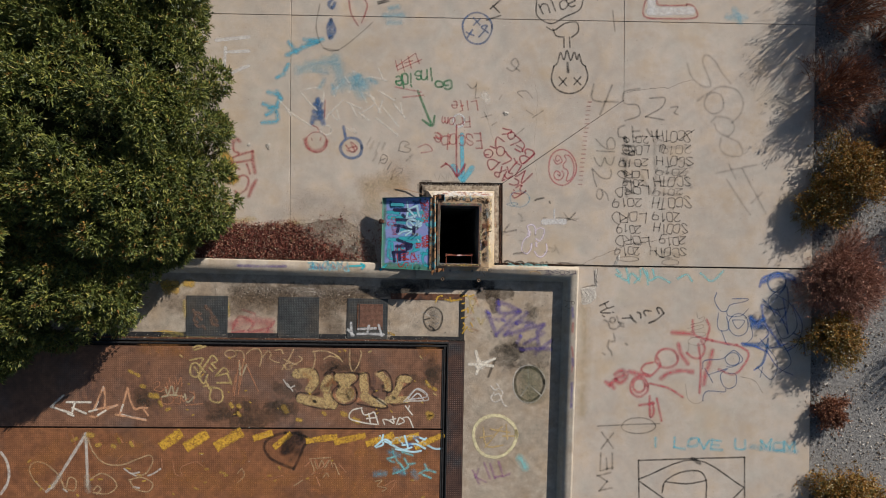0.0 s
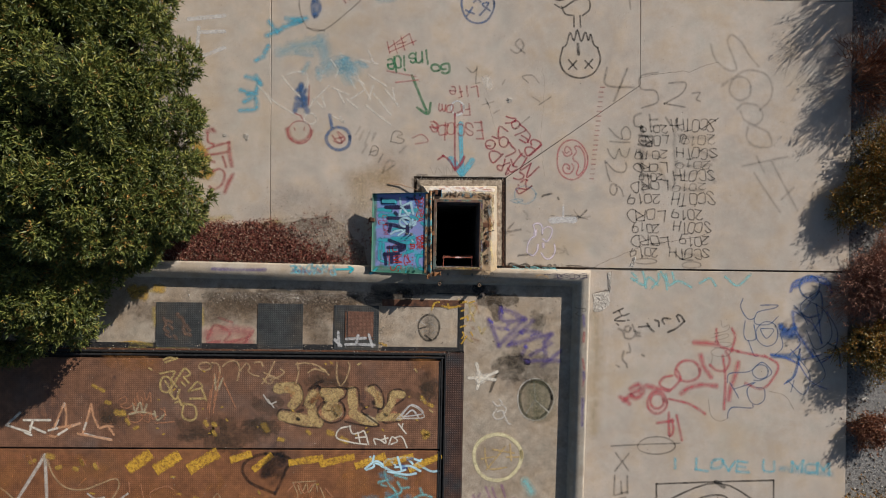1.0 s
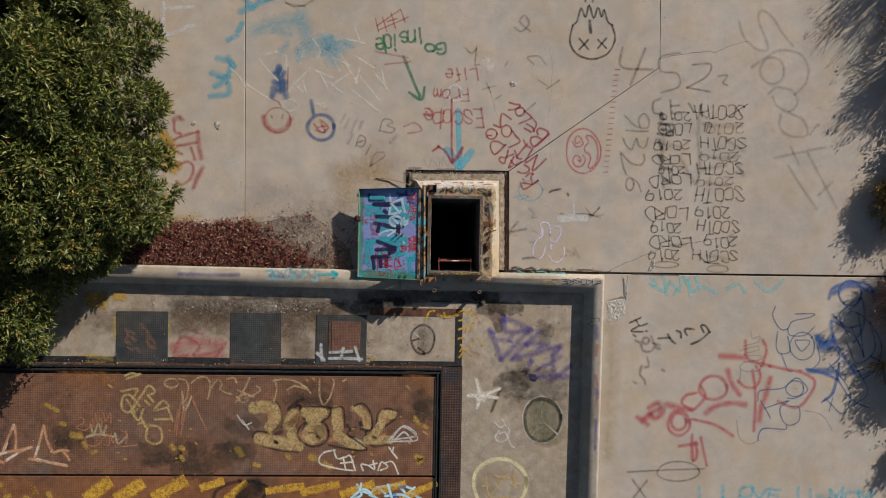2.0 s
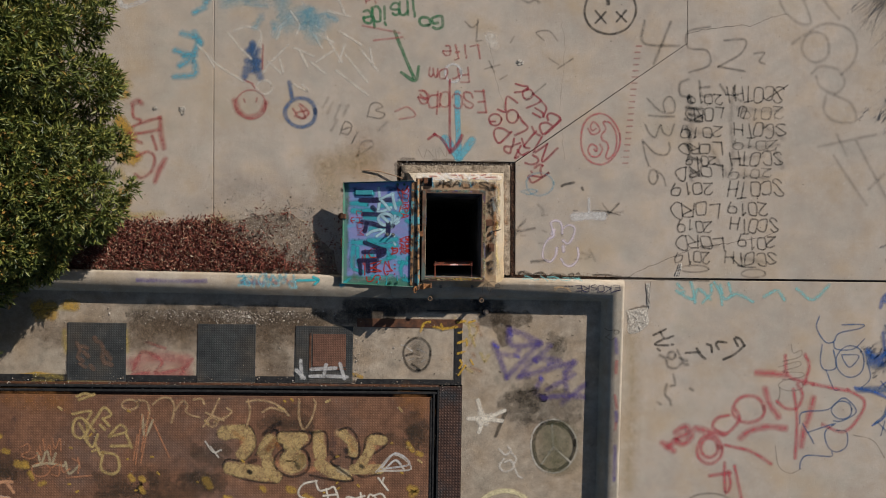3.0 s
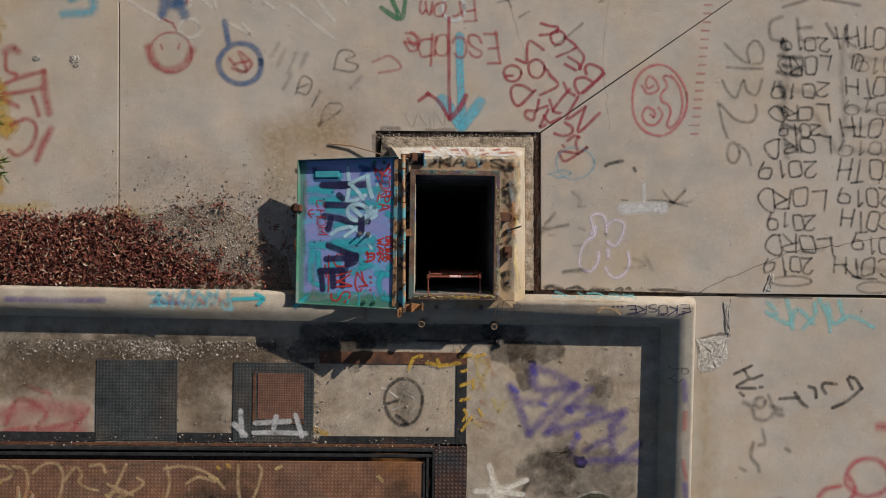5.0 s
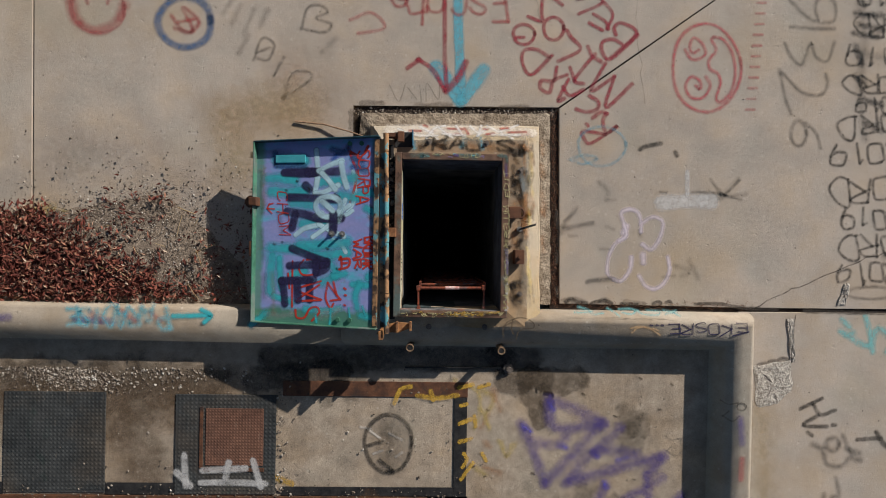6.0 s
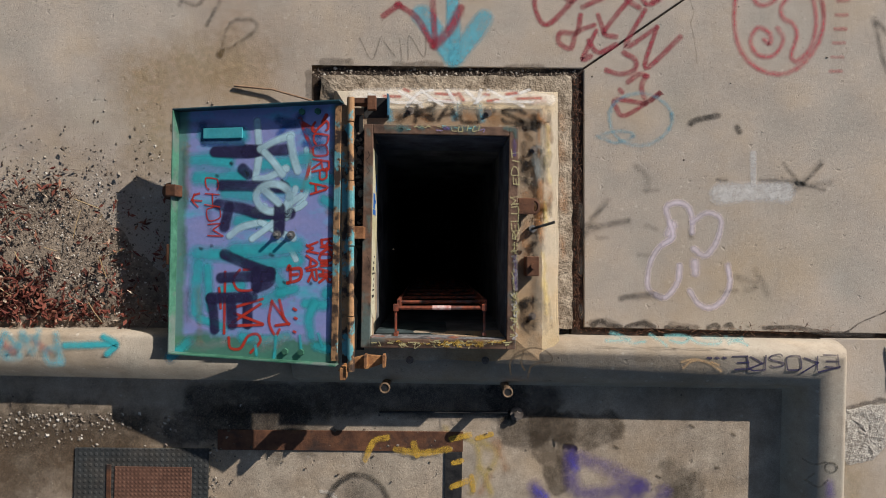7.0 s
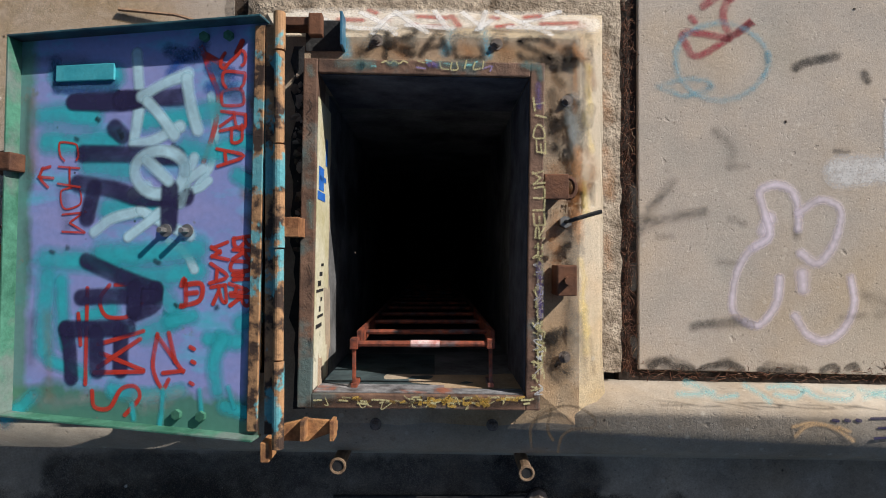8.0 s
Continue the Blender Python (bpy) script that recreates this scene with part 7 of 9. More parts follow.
draw('graffiti', 'pale pink scrawl on the lower rusted door', P_DUST, 0.024, '-2.422,-3.644 -2.349,-3.828 -2.385,-3.901 / -2.349,-3.682 -2.294,-3.811 -2.222,-3.665 -2.185,-3.794 -2.094,-3.667 -2.057,-3.777 / -2.422,-3.644 -2.085,-3.630 / -2.021,-3.723 -1.947,-3.908 / -2.202,-3.950 -2.148,-3.886 -2.111,-3.942 / -1.360,-4.027 -1.249,-4.010 -1.323,-4.101 -1.176,-4.140 -1.249,-4.194 / -2.675,-4.080 -2.539,-3.991 / -3.581,-3.866 -3.509,-3.794 -3.473,-3.904 -3.580,-4.021', 0.0135)
draw('stain', 'orange and rusty blooms on the lower door', P_BLOOM, 0.550, '-1.58,-3.54 -1.22,-3.83 / -4.66,-3.87 -3.94,-3.97 / -2.31,-3.99 -1.49,-4.14 / -5.55,-3.49 -5.11,-3.41 / -6.43,-3.48 -6.78,-3.75 / -3.58,-4.07 -2.86,-3.99', 0.0135)
draw('stain', 'dark soot patches on the rusted door', P_STAIN, 0.340, '-3.41,-2.97 -3.13,-2.93 -2.86,-2.81 / -3.59,-3.04 -3.31,-3.08 / -5.11,-2.59 -4.84,-2.67 / -0.48,-2.17 -0.34,-2.36 / -1.95,-2.07 -1.77,-2.14', 0.0135)
draw('graffiti', 'small yellow paint chips on the rusted door', P_MUSTARD, 0.110, '-4.954,-2.590 -4.877,-2.606 / -0.499,-2.933 -0.443,-2.950 -0.475,-2.997 / -2.845,-2.798 -2.798,-2.877 / -5.933,-3.215 -5.880,-3.232 / -1.705,-3.015 -1.642,-3.047 / -1.893,-2.918 -1.846,-2.934', 0.0135)
draw('graffiti', 'small yellow paint chips on the rusted door', P_MUSTARD, 0.075, '-5.198,-2.245 -5.152,-2.277 / -5.106,-2.440 -5.061,-2.456 / -5.289,-2.198 -5.251,-2.222 / -3.573,-2.892 -3.542,-2.932 / -2.627,-3.005 -2.565,-3.021 / -2.206,-2.899 -2.175,-2.931 / -0.523,-2.410 -0.476,-2.489 / -0.412,-2.522 -0.380,-2.538 / -3.573,-2.775 -3.542,-2.791 / -5.804,-3.388 -5.758,-3.373 / -5.561,-3.391 -5.523,-3.414 / -3.696,-2.742 -3.665,-2.790 / -4.816,-2.700 -4.786,-2.762 / -4.702,-2.826 -4.663,-2.810 / -6.182,-3.305 -6.121,-3.275 / -3.279,-3.264 -3.217,-3.280 / -4.877,-2.590 -4.847,-2.622 / -5.463,-3.283 -5.440,-3.346 / -5.273,-3.348 -5.235,-3.395', 0.0135)
draw('graffiti', 'orange worn patches on the lower rusted door', P_BLOOM, 0.110, '-3.492,-3.520 -3.455,-3.630 -3.527,-3.721 / -3.653,-3.746 -3.600,-3.656 / -1.673,-3.562 -1.581,-3.600 / -4.389,-3.963 -4.210,-3.893 / -5.478,-3.224 -5.424,-3.333 / -1.580,-3.931 -1.507,-3.896 / -0.521,-3.558 -0.613,-3.696 / -6.211,-3.215 -6.140,-3.342', 0.0135)
word('graffiti_word', 'EKOSRE', 'small violet marker word on the kerb, upside down', P_NAVY, 0.008, (1.896, -0.568), -179.6, 0.517, 0.063, 0.1765)
draw('graffiti', 'violet marker flourish on the kerb', P_NAVY, 0.010, '1.267,-0.578 1.283,-0.581 / 1.306,-0.578 1.318,-0.581 / 1.341,-0.578 1.353,-0.581 / 1.800,-0.650 1.905,-0.625', 0.1765)
draw('graffiti', 'turquoise sprayed arrow on the kerb', P_TEAL, 0.042, '-1.761,-0.508 -1.641,-0.505 -1.533,-0.502 / -1.582,-0.468 -1.524,-0.503 -1.564,-0.546', 0.1765)
word('graffiti_word', 'PARADISE', 'turquoise sprayed word paradise on the kerb, upside down', P_SKY, 0.045, (-1.798, -0.446), 180.8, 0.630, 0.115, 0.1765)
draw('graffiti', 'pink overspray behind the turquoise letters', P_PINK, 0.050, '-2.269,-0.484 -2.193,-0.531 / -2.086,-0.469 -1.994,-0.538 / -1.902,-0.485 -1.840,-0.532', 0.1762)
draw('stain', 'dark stain ring on the corner of the ledge', P_RING, 0.011, '0.322,-0.649 0.320,-0.595 0.344,-0.555 0.383,-0.536 0.425,-0.525 0.476,-0.534 0.515,-0.563 0.509,-0.591 0.454,-0.595 0.416,-0.617 0.403,-0.665 / 0.383,-0.536 0.372,-0.595 0.388,-0.628', 0.1985)
draw('graffiti', 'faint red and blue smears on the kerb', P_DUST, 0.014, '1.140,-0.599 1.207,-0.586 1.286,-0.604 / 1.286,-0.600 1.320,-0.615', 0.1765)
draw('graffiti', 'dark navy block letters on the lid', P_NAVY, 0.055, '-0.613,0.371 -0.513,0.370 -0.410,0.371 / -0.456,0.372 -0.265,0.377 / -0.575,0.216 -0.425,0.212 -0.269,0.205 / -0.591,0.128 -0.477,0.111 -0.384,0.086 -0.239,0.089 / -0.537,0.111 -0.557,0.027 / -0.290,0.110 -0.291,0.007 / -0.473,0.289 -0.448,0.268', "lid")
draw('graffiti', 'dark navy block letters on the lid', P_NAVY, 0.050, '-0.556,-0.102 -0.442,-0.146 -0.326,-0.180 / -0.326,-0.180 -0.330,-0.225 -0.393,-0.254 / -0.571,-0.210 -0.469,-0.203 -0.331,-0.200 / -0.395,-0.178 -0.397,-0.244 / -0.619,-0.305 -0.604,-0.368 -0.597,-0.447 / -0.619,-0.305 -0.521,-0.301 -0.411,-0.294 / -0.518,-0.315 -0.511,-0.422 / -0.436,-0.304 -0.436,-0.418', "lid")
draw('graffiti', 'ice blue dripping letters on the lid', P_ICE, 0.040, '-0.407,0.507 -0.395,0.367 -0.410,0.248 / -0.410,0.241 -0.352,0.250 -0.263,0.290 / -0.388,0.380 -0.320,0.415 -0.240,0.441 / -0.245,0.429 -0.229,0.347 -0.206,0.278 / -0.369,0.366 -0.327,0.324 -0.280,0.265 / o -0.323,0.159 0.080,0.063 / -0.365,0.192 -0.295,0.135 / -0.411,0.094 -0.364,0.119', "lid")
draw('graffiti', 'ice blue crossing strokes on the lid', P_ICE, 0.036, '-0.534,-0.018 -0.475,0.023 -0.383,0.046 / -0.383,0.049 -0.309,0.012 -0.222,-0.024 / -0.421,-0.030 -0.350,0.020 -0.272,0.083 / -0.257,0.069 -0.216,0.199 / -0.294,0.093 -0.189,0.167', "lid")
word('graffiti_word', 'SCORPA', 'scarlet sprayed letters down the lid', P_SCARLET, 0.011, (-0.138, 0.503), -90.3, 0.331, 0.074, "lid")
draw('graffiti', 'scarlet sprayed strokes on the lid', P_SCARLET, 0.018, '-0.201,0.518 -0.164,0.425 -0.145,0.376 -0.156,0.280 -0.186,0.190 / -0.197,0.500 -0.126,0.460 / -0.076,0.528 -0.092,0.496', "lid")
word('graffiti_word', 'BROWAR', 'scarlet sprayed letters on the lid', P_SCARLET, 0.013, (-0.093, -0.026), -89.7, 0.196, 0.056, "lid")
word('graffiti_word', 'WAR', 'scarlet sprayed letters on the lid', P_SCARLET, 0.012, (-0.155, -0.040), -89.7, 0.182, 0.049, "lid")
draw('graffiti', 'scarlet sprayed little box on the lid', P_SCARLET, 0.016, '-0.247,-0.167 -0.237,-0.150 -0.232,-0.219 -0.249,-0.226 -0.189,-0.208 -0.185,-0.162 -0.237,-0.165 / -0.229,-0.190 -0.198,-0.186', "lid")
word('graffiti_word', 'CHOM', 'thin red brushed letters on the lid', P_SCARLET, 0.007, (-0.660, 0.258), -86.3, 0.285, 0.070, "lid")
draw('graffiti', 'thin red brushed mark on the lid', P_SCARLET, 0.010, '-0.712,0.174 -0.722,0.145 -0.694,0.116 / -0.726,0.147 -0.676,0.143 / -0.716,0.171 -0.688,0.178', "lid")
draw('graffiti', 'orange-red brushed letters on the lid', P_SCARLET, 0.014, '-0.527,-0.484 -0.518,-0.530 -0.468,-0.530 -0.433,-0.475 -0.388,-0.463 -0.372,-0.496 -0.418,-0.548 / -0.551,-0.183 -0.550,-0.465 / -0.579,-0.260 -0.569,-0.350 / -0.511,-0.347 -0.364,-0.302 / -0.501,-0.372 -0.361,-0.415 / -0.509,-0.413 -0.373,-0.325 / -0.521,-0.430 -0.361,-0.419 / -0.478,-0.172 -0.509,-0.215 -0.485,-0.264 -0.411,-0.260 -0.367,-0.210 -0.395,-0.170 -0.459,-0.171', "lid")
draw('graffiti', 'orange-red brushed letters on the lid', P_SCARLET, 0.014, '-0.319,-0.309 -0.331,-0.405 -0.300,-0.465 -0.280,-0.438 / -0.319,-0.314 -0.236,-0.413 / -0.283,-0.305 -0.260,-0.386 / -0.298,-0.420 -0.234,-0.410 / -0.214,-0.342 -0.203,-0.347 / -0.207,-0.383 -0.200,-0.386 / -0.211,-0.444 -0.204,-0.447', "lid")
# the last two strokes paint the maker plate's cast shadow
draw('graffiti', 'dark blue sprayed patches on the lid', P_BLUE, 0.050, '-0.305,0.513 -0.223,0.493 -0.197,0.525 / -0.160,0.458 -0.117,0.440 / -0.142,0.409 -0.089,0.375 / -0.679,0.491 -0.669,0.426 / -0.661,0.419 -0.486,0.419', "lid")
draw('graffiti', "rust worn along the lid's hinge side", P_RUSTY, 0.050, '-0.036,0.486 -0.026,0.245 / -0.024,0.166 -0.028,-0.026 / -0.014,-0.184 -0.016,-0.374 / -0.022,-0.437 -0.012,-0.563 / -0.668,-0.505 -0.684,-0.270 / -0.753,0.377 -0.743,0.171', "lid")
draw('graffiti', 'white wash sprayed on the hatch base', P_CHALK, 0.100, '-0.394,0.079 -0.201,0.084 0.011,0.081 0.259,0.075 0.506,0.061', "top under")
draw('graffiti', 'white scribble sprayed on the hatch base', P_WHITE, 0.022, '-0.203,0.110 -0.129,0.053 -0.092,0.004 / -0.161,0.009 -0.113,0.093 -0.043,0.117 / -0.096,0.117 -0.024,0.038 0.003,0.016 / 0.029,0.118 0.064,0.039 / 0.118,0.113 0.169,0.045 0.159,0.029 0.225,0.097 / 0.226,0.121 0.294,0.069 0.384,0.009 / 0.311,0.070 0.424,0.123 / 0.168,0.034 0.190,0.120 / -0.343,0.091 -0.232,0.036 -0.093,0.032 / -0.059,0.049 0.081,0.033 / 0.256,0.041 0.431,0.037', "top")
draw('graffiti', 'red scribble sprayed on the hatch base', P_BRICK, 0.026, '-0.271,0.075 -0.200,0.072 / -0.147,0.070 -0.112,0.076 / -0.025,0.094 0.064,0.087 / -0.041,0.054 -0.024,0.046 / 0.082,0.096 0.102,0.050 / 0.011,0.044 0.064,0.044 / 0.206,0.091 0.224,0.086 / 0.313,0.092 0.359,0.099 / 0.363,0.059 0.471,0.066 / 0.431,0.037 0.496,0.055 / 0.222,0.046 0.266,0.052 / -0.177,0.122 -0.158,0.110', "top")
word('graffiti_word', 'KAO', 'dark brown sprayed letters on the ledge', P_SOOT, 0.026, (-0.134, 0.542), 0.0, 0.318, 0.069, 0.2015)
word('graffiti_word', 'S', 'dark brown sprayed letter on the ledge', P_SOOT, 0.026, (0.268, 0.543), 0.3, 0.125, 0.066, 0.2015)
draw('graffiti', 'soft brown soot on the ledge', P_SOOT, 0.050, '0.40,0.53 0.45,0.55 0.45,0.52 / 0.38,0.35 0.41,0.30 / 0.40,-0.34 0.38,-0.39 0.43,-0.42 / -0.20,0.55 -0.16,0.59 / -0.05,0.56 -0.04,0.61 / 0.43,-0.10 0.43,-0.15', 0.2005)
draw('graffiti', 'blue-grey sprayed patch on the ledge', P_CYAN, 0.045, '0.08,0.61 0.06,0.56 / 0.18,0.61 0.19,0.55 / -0.25,0.59 -0.24,0.55', 0.2005)
draw('stain', 'orange-brown spray on the ledge', P_BLOOM, 0.070, '0.10,0.59 0.13,0.56 / -0.09,0.59 -0.06,0.56 / 0.23,0.60 0.25,0.55 / 0.36,0.59 0.43,0.57 / 0.40,0.20 0.41,0.12 / 0.40,-0.10 0.39,-0.18', 0.2005)
draw('stain', 'rust-brown patches on the ledge', P_RUSTY, 0.090, '-0.20,0.56 -0.09,0.56 / 0.25,0.56 0.36,0.55 / 0.40,0.48 0.43,0.30 / 0.39,0.06 0.40,-0.04 / 0.41,-0.25 0.42,-0.39 / 0.44,0.20 0.50,0.15', 0.2005)
draw('graffiti', 'yellow spray on the sloped side', P_LEMON, 0.045, '0.027,0.515 0.031,0.375 / 0.015,0.355 0.042,0.271 / -0.008,-0.088 0.007,-0.148 -0.004,-0.217 0.023,-0.305 / 0.014,0.146 0.019,0.060 / 0.007,-0.217 0.017,-0.356', "side")
draw('graffiti', 'grey streaks down the sloped side', P_GREY, 0.030, '0.043,0.571 0.054,0.449 / -0.001,0.405 0.015,0.320 / 0.047,0.201 0.036,0.113 / -0.013,-0.010 0.002,-0.062 / -0.004,-0.251 0.011,-0.390 / 0.033,-0.323 0.049,-0.429', "side")
draw('stain', 'orange rust streaks on the sloped side', P_BLOOM, 0.050, '-0.023,0.247 -0.007,0.145 / -0.027,0.556 0.027,0.532 / -0.018,0.058 -0.013,-0.010', "side")
draw('stain', 'grey soot patches on the ledge', P_FAINT, 0.070, '0.41,0.42 0.43,0.32 0.40,0.27 / 0.40,-0.32 0.43,-0.41 0.38,-0.44 / 0.44,-0.01 0.45,0.06', 0.2005)
draw('graffiti', 'turquoise smear on the hatch frame', P_VERD, 0.035, '-0.251,0.493 -0.158,0.493 / 0.041,0.493 0.166,0.493 / 0.301,0.493 0.333,0.483 / -0.189,0.493 -0.189,0.493', 0.2765)
draw('stain', 'brown worn patch on a studded plate', P_WEAR, 0.060, '-4.295,-1.221 -4.260,-1.293 -4.283,-1.377 / -4.248,-1.257 -4.177,-1.282 / -4.283,-1.388 -4.225,-1.425 / -4.213,-1.329 -4.166,-1.377 / -4.036,-1.211 -4.001,-1.295 -4.013,-1.378 / -3.966,-1.331 -3.919,-1.403 / -4.013,-1.390 -3.978,-1.462 / -4.095,-1.162 -4.072,-1.210 / -3.966,-1.451 -3.907,-1.475 / -4.143,-1.485 -4.107,-1.521 / -4.260,-1.460 -4.201,-1.497', 0.0085)
draw('graffiti', 'violet smears on the kerb', P_PURPLE, 0.060, '-3.53,-0.50 -3.18,-0.51 -2.78,-0.51 / -2.37,-0.52 -2.14,-0.54', 0.1765)
draw('graffiti', 'small black holes and scuffs on the lid', P_BLACK, 0.018, '-0.677,-0.077 -0.669,-0.079 / -0.623,-0.063 -0.621,-0.065 / -0.458,0.282 -0.448,0.262 / -0.283,0.237 -0.276,0.230 / -0.602,0.261 -0.598,0.258 / -0.135,-0.224 -0.134,-0.227 / -0.532,0.318 -0.528,0.315 / -0.264,-0.223 -0.260,-0.226 / -0.332,-0.098 -0.321,-0.104', "lid")
draw('graffiti', 'pale curved scrape on the door', P_CHALK, 0.030, '-7.31,-3.47 -7.20,-3.65 -7.18,-3.92 -7.29,-4.12', 0.0135)
draw('graffiti', 'thin orange scrawl on the lower rusted door', P_ORANGE, 0.028, '-2.497,-3.770 -2.351,-3.644 -2.260,-3.810 -2.132,-3.674 / -2.387,-3.882 -2.040,-3.869 / -2.314,-3.947 -2.259,-4.086 / -1.949,-3.741 -1.839,-3.871 / -3.131,-3.981 -2.860,-3.912 / -1.214,-4.102 -1.030,-4.012 -1.122,-4.214', 0.0135)
draw('graffiti', 'scattered yellow paint chips on the door', P_OCHRE, 0.030, '-1.47,-1.92 -1.43,-1.90 / -0.63,-1.99 -0.60,-2.03 / -0.54,-2.45 -0.49,-2.46 / -0.41,-2.60 -0.37,-2.63 / -2.01,-1.98 -1.95,-2.00 / -2.85,-2.12 -2.81,-2.16 / -4.50,-1.95 -4.46,-1.98', 0.0135)
draw('graffiti', 'yellow paint smears beside the striped strip', P_DASH, 0.030, '0.15,-1.20 0.16,-1.27 / 0.20,-1.45 0.23,-1.50 / 0.18,-1.01 0.25,-0.99', 0.0)
draw('graffiti', 'thin brown stroke letters on the rusted door', P_TAN, 0.035, '-4.73,-2.47 -4.69,-2.58 -4.63,-2.45 -4.58,-2.59 -4.53,-2.48 / -4.78,-2.62 -4.62,-2.59 -4.44,-2.62 / -4.42,-2.58 -4.38,-2.71 -4.27,-2.62 / -3.56,-2.05 -3.53,-2.29 -3.44,-2.11', 0.0135)
draw('graffiti', 'dusty red rounded letters in slanting rows', P_CRIMSON, 0.030, '0.73,1.77 0.80,1.75 0.87,1.74 0.86,1.70 / 0.72,1.67 0.80,1.68 0.87,1.70 / o 0.87,1.65 0.060,0.060 / 0.94,1.65 1.02,1.57 0.86,1.49 / 1.03,1.57 1.09,1.49 1.05,1.39 / 0.96,1.49 1.04,1.44 1.06,1.39 / 0.93,1.43 1.02,1.38 / 0.75,1.55 0.65,1.62 0.62,1.60 0.61,1.50 0.61,1.44 0.52,1.47 / o 0.49,1.35 0.072,0.068 / 0.44,1.33 0.47,1.33 0.49,1.33 / o 0.69,1.39 0.068,0.077', 0.0)
draw('graffiti', 'dusty red rounded letters in slanting rows', P_CRIMSON, 0.032, '0.78,1.38 0.81,1.33 0.87,1.25 0.72,1.17 / 1.11,1.35 1.10,1.40 1.15,1.43 1.25,1.36 1.08,1.20 / 1.15,1.29 1.09,1.32 1.02,1.30 1.02,1.23 1.08,1.19 1.26,1.35 / 0.66,1.20 0.57,1.25 0.49,1.24 0.48,1.16 0.54,1.08 0.68,1.21 / 0.92,1.27 0.95,1.21 1.01,1.17 / 0.97,1.22 0.90,1.14 0.83,1.04 0.89,1.02 / 0.80,1.13 0.83,1.04', 0.0)
draw('graffiti', 'dusty red rounded letters in slanting rows', P_CRIMSON, 0.032, '1.04,1.16 0.94,0.97 1.10,1.07 / 1.10,1.07 1.04,0.86 1.22,1.02 / 0.71,1.13 0.69,1.04 0.61,1.04 0.60,0.99 0.66,0.96 0.69,1.04 0.78,1.08 / 0.79,1.05 0.72,0.91 0.76,0.92 / 0.75,1.00 0.80,0.94 0.89,0.98 / 0.93,0.94 0.99,0.90 0.98,0.85 0.91,0.83 0.84,0.85 / 0.95,0.79 1.01,0.83 1.05,0.82 / 1.04,0.82 1.02,0.76 1.05,0.69 1.12,0.74 0.94,0.62 0.89,0.66 0.89,0.70 1.04,0.68 / 0.91,0.75 0.92,0.74', 0.0)
draw('graffiti', 'red sprayed face with spiral eyes and crooked mouth', P_ROSE, 0.034, 'o 1.72,1.13 0.233,0.299 / 1.58,1.25 1.62,1.19 1.67,1.19 1.72,1.23 1.69,1.30 1.64,1.33 1.61,1.28 1.63,1.23 1.67,1.25 / 1.72,1.07 1.75,1.01 1.70,0.93 1.62,0.93 1.58,1.00 1.62,1.07 1.68,1.04 1.68,0.99 1.65,1.01 / 1.78,1.34 1.84,1.32 1.90,1.23 1.92,1.10 1.89,0.97 1.82,0.90 1.79,0.93 1.82,1.03 1.80,1.09 1.75,1.12 1.74,1.18 1.79,1.25 1.76,1.32 1.78,1.34', 0.0)
draw('graffiti', 'thin black sprayed numbers on the slab', P_GREY, 0.038, '2.28,1.61 2.40,1.49 2.47,1.45 2.59,1.45 2.61,1.55 2.56,1.63 2.51,1.62 2.47,1.55 2.49,1.46 / 2.30,1.41 2.46,1.40 2.60,1.40 / 2.26,1.30 2.30,1.21 2.37,1.15 2.40,1.21 2.44,1.30 2.47,1.21 2.55,1.18 2.60,1.31 / 2.22,1.12 2.26,0.93 2.30,0.82 / 2.24,1.10 2.37,0.97 2.50,0.95 2.55,1.02 2.54,1.09 / o 2.35,0.69 0.052,0.086 / 2.40,0.76 2.47,0.69 2.50,0.59', 0.0)
draw('graffiti', 'black sprayed scrawl on the slab', P_BLACK, 0.034, '2.35,-1.17 2.50,-1.10 / 2.44,-1.14 2.49,-1.21 2.59,-1.18 / 2.48,-1.21 2.37,-1.28 2.53,-1.29 / 2.57,-1.28 2.59,-1.28 / 2.40,-1.33 2.43,-1.35', 0.0)
draw('graffiti', 'grey sprayed scrawl on the slab', P_GREY, 0.050, '2.43,-1.41 2.50,-1.45 2.53,-1.54 2.62,-1.56 2.68,-1.51 / o 2.57,-1.41 0.043,0.043 / 2.64,-1.35 2.71,-1.50 2.76,-1.52 / 2.66,-1.44 2.75,-1.47 / 2.59,-1.64 2.61,-1.75 2.56,-1.77 / 2.51,-1.75 2.49,-1.86 2.55,-1.94 2.56,-1.99 / 2.79,-1.80 2.82,-1.82 / 2.40,-1.96 2.44,-1.98', 0.0)
draw('graffiti', 'black sprayed scrawl on the slab', P_BLACK, 0.040, '2.74,-1.38 2.90,-1.37 / 2.87,-1.33 2.92,-1.41 2.97,-1.45 / 2.99,-1.28 3.04,-1.30 3.05,-1.37 / 3.13,-1.34 3.10,-1.28 3.13,-1.25 3.22,-1.26', 0.0)
draw('graffiti', 'black sprayed scrawl on the slab', P_BLACK, 0.040, '3.19,-1.46 3.32,-1.40 3.44,-1.30 / 3.32,-1.22 3.36,-1.30 / 3.44,-1.30 3.39,-1.22 3.34,-1.20', 0.0)
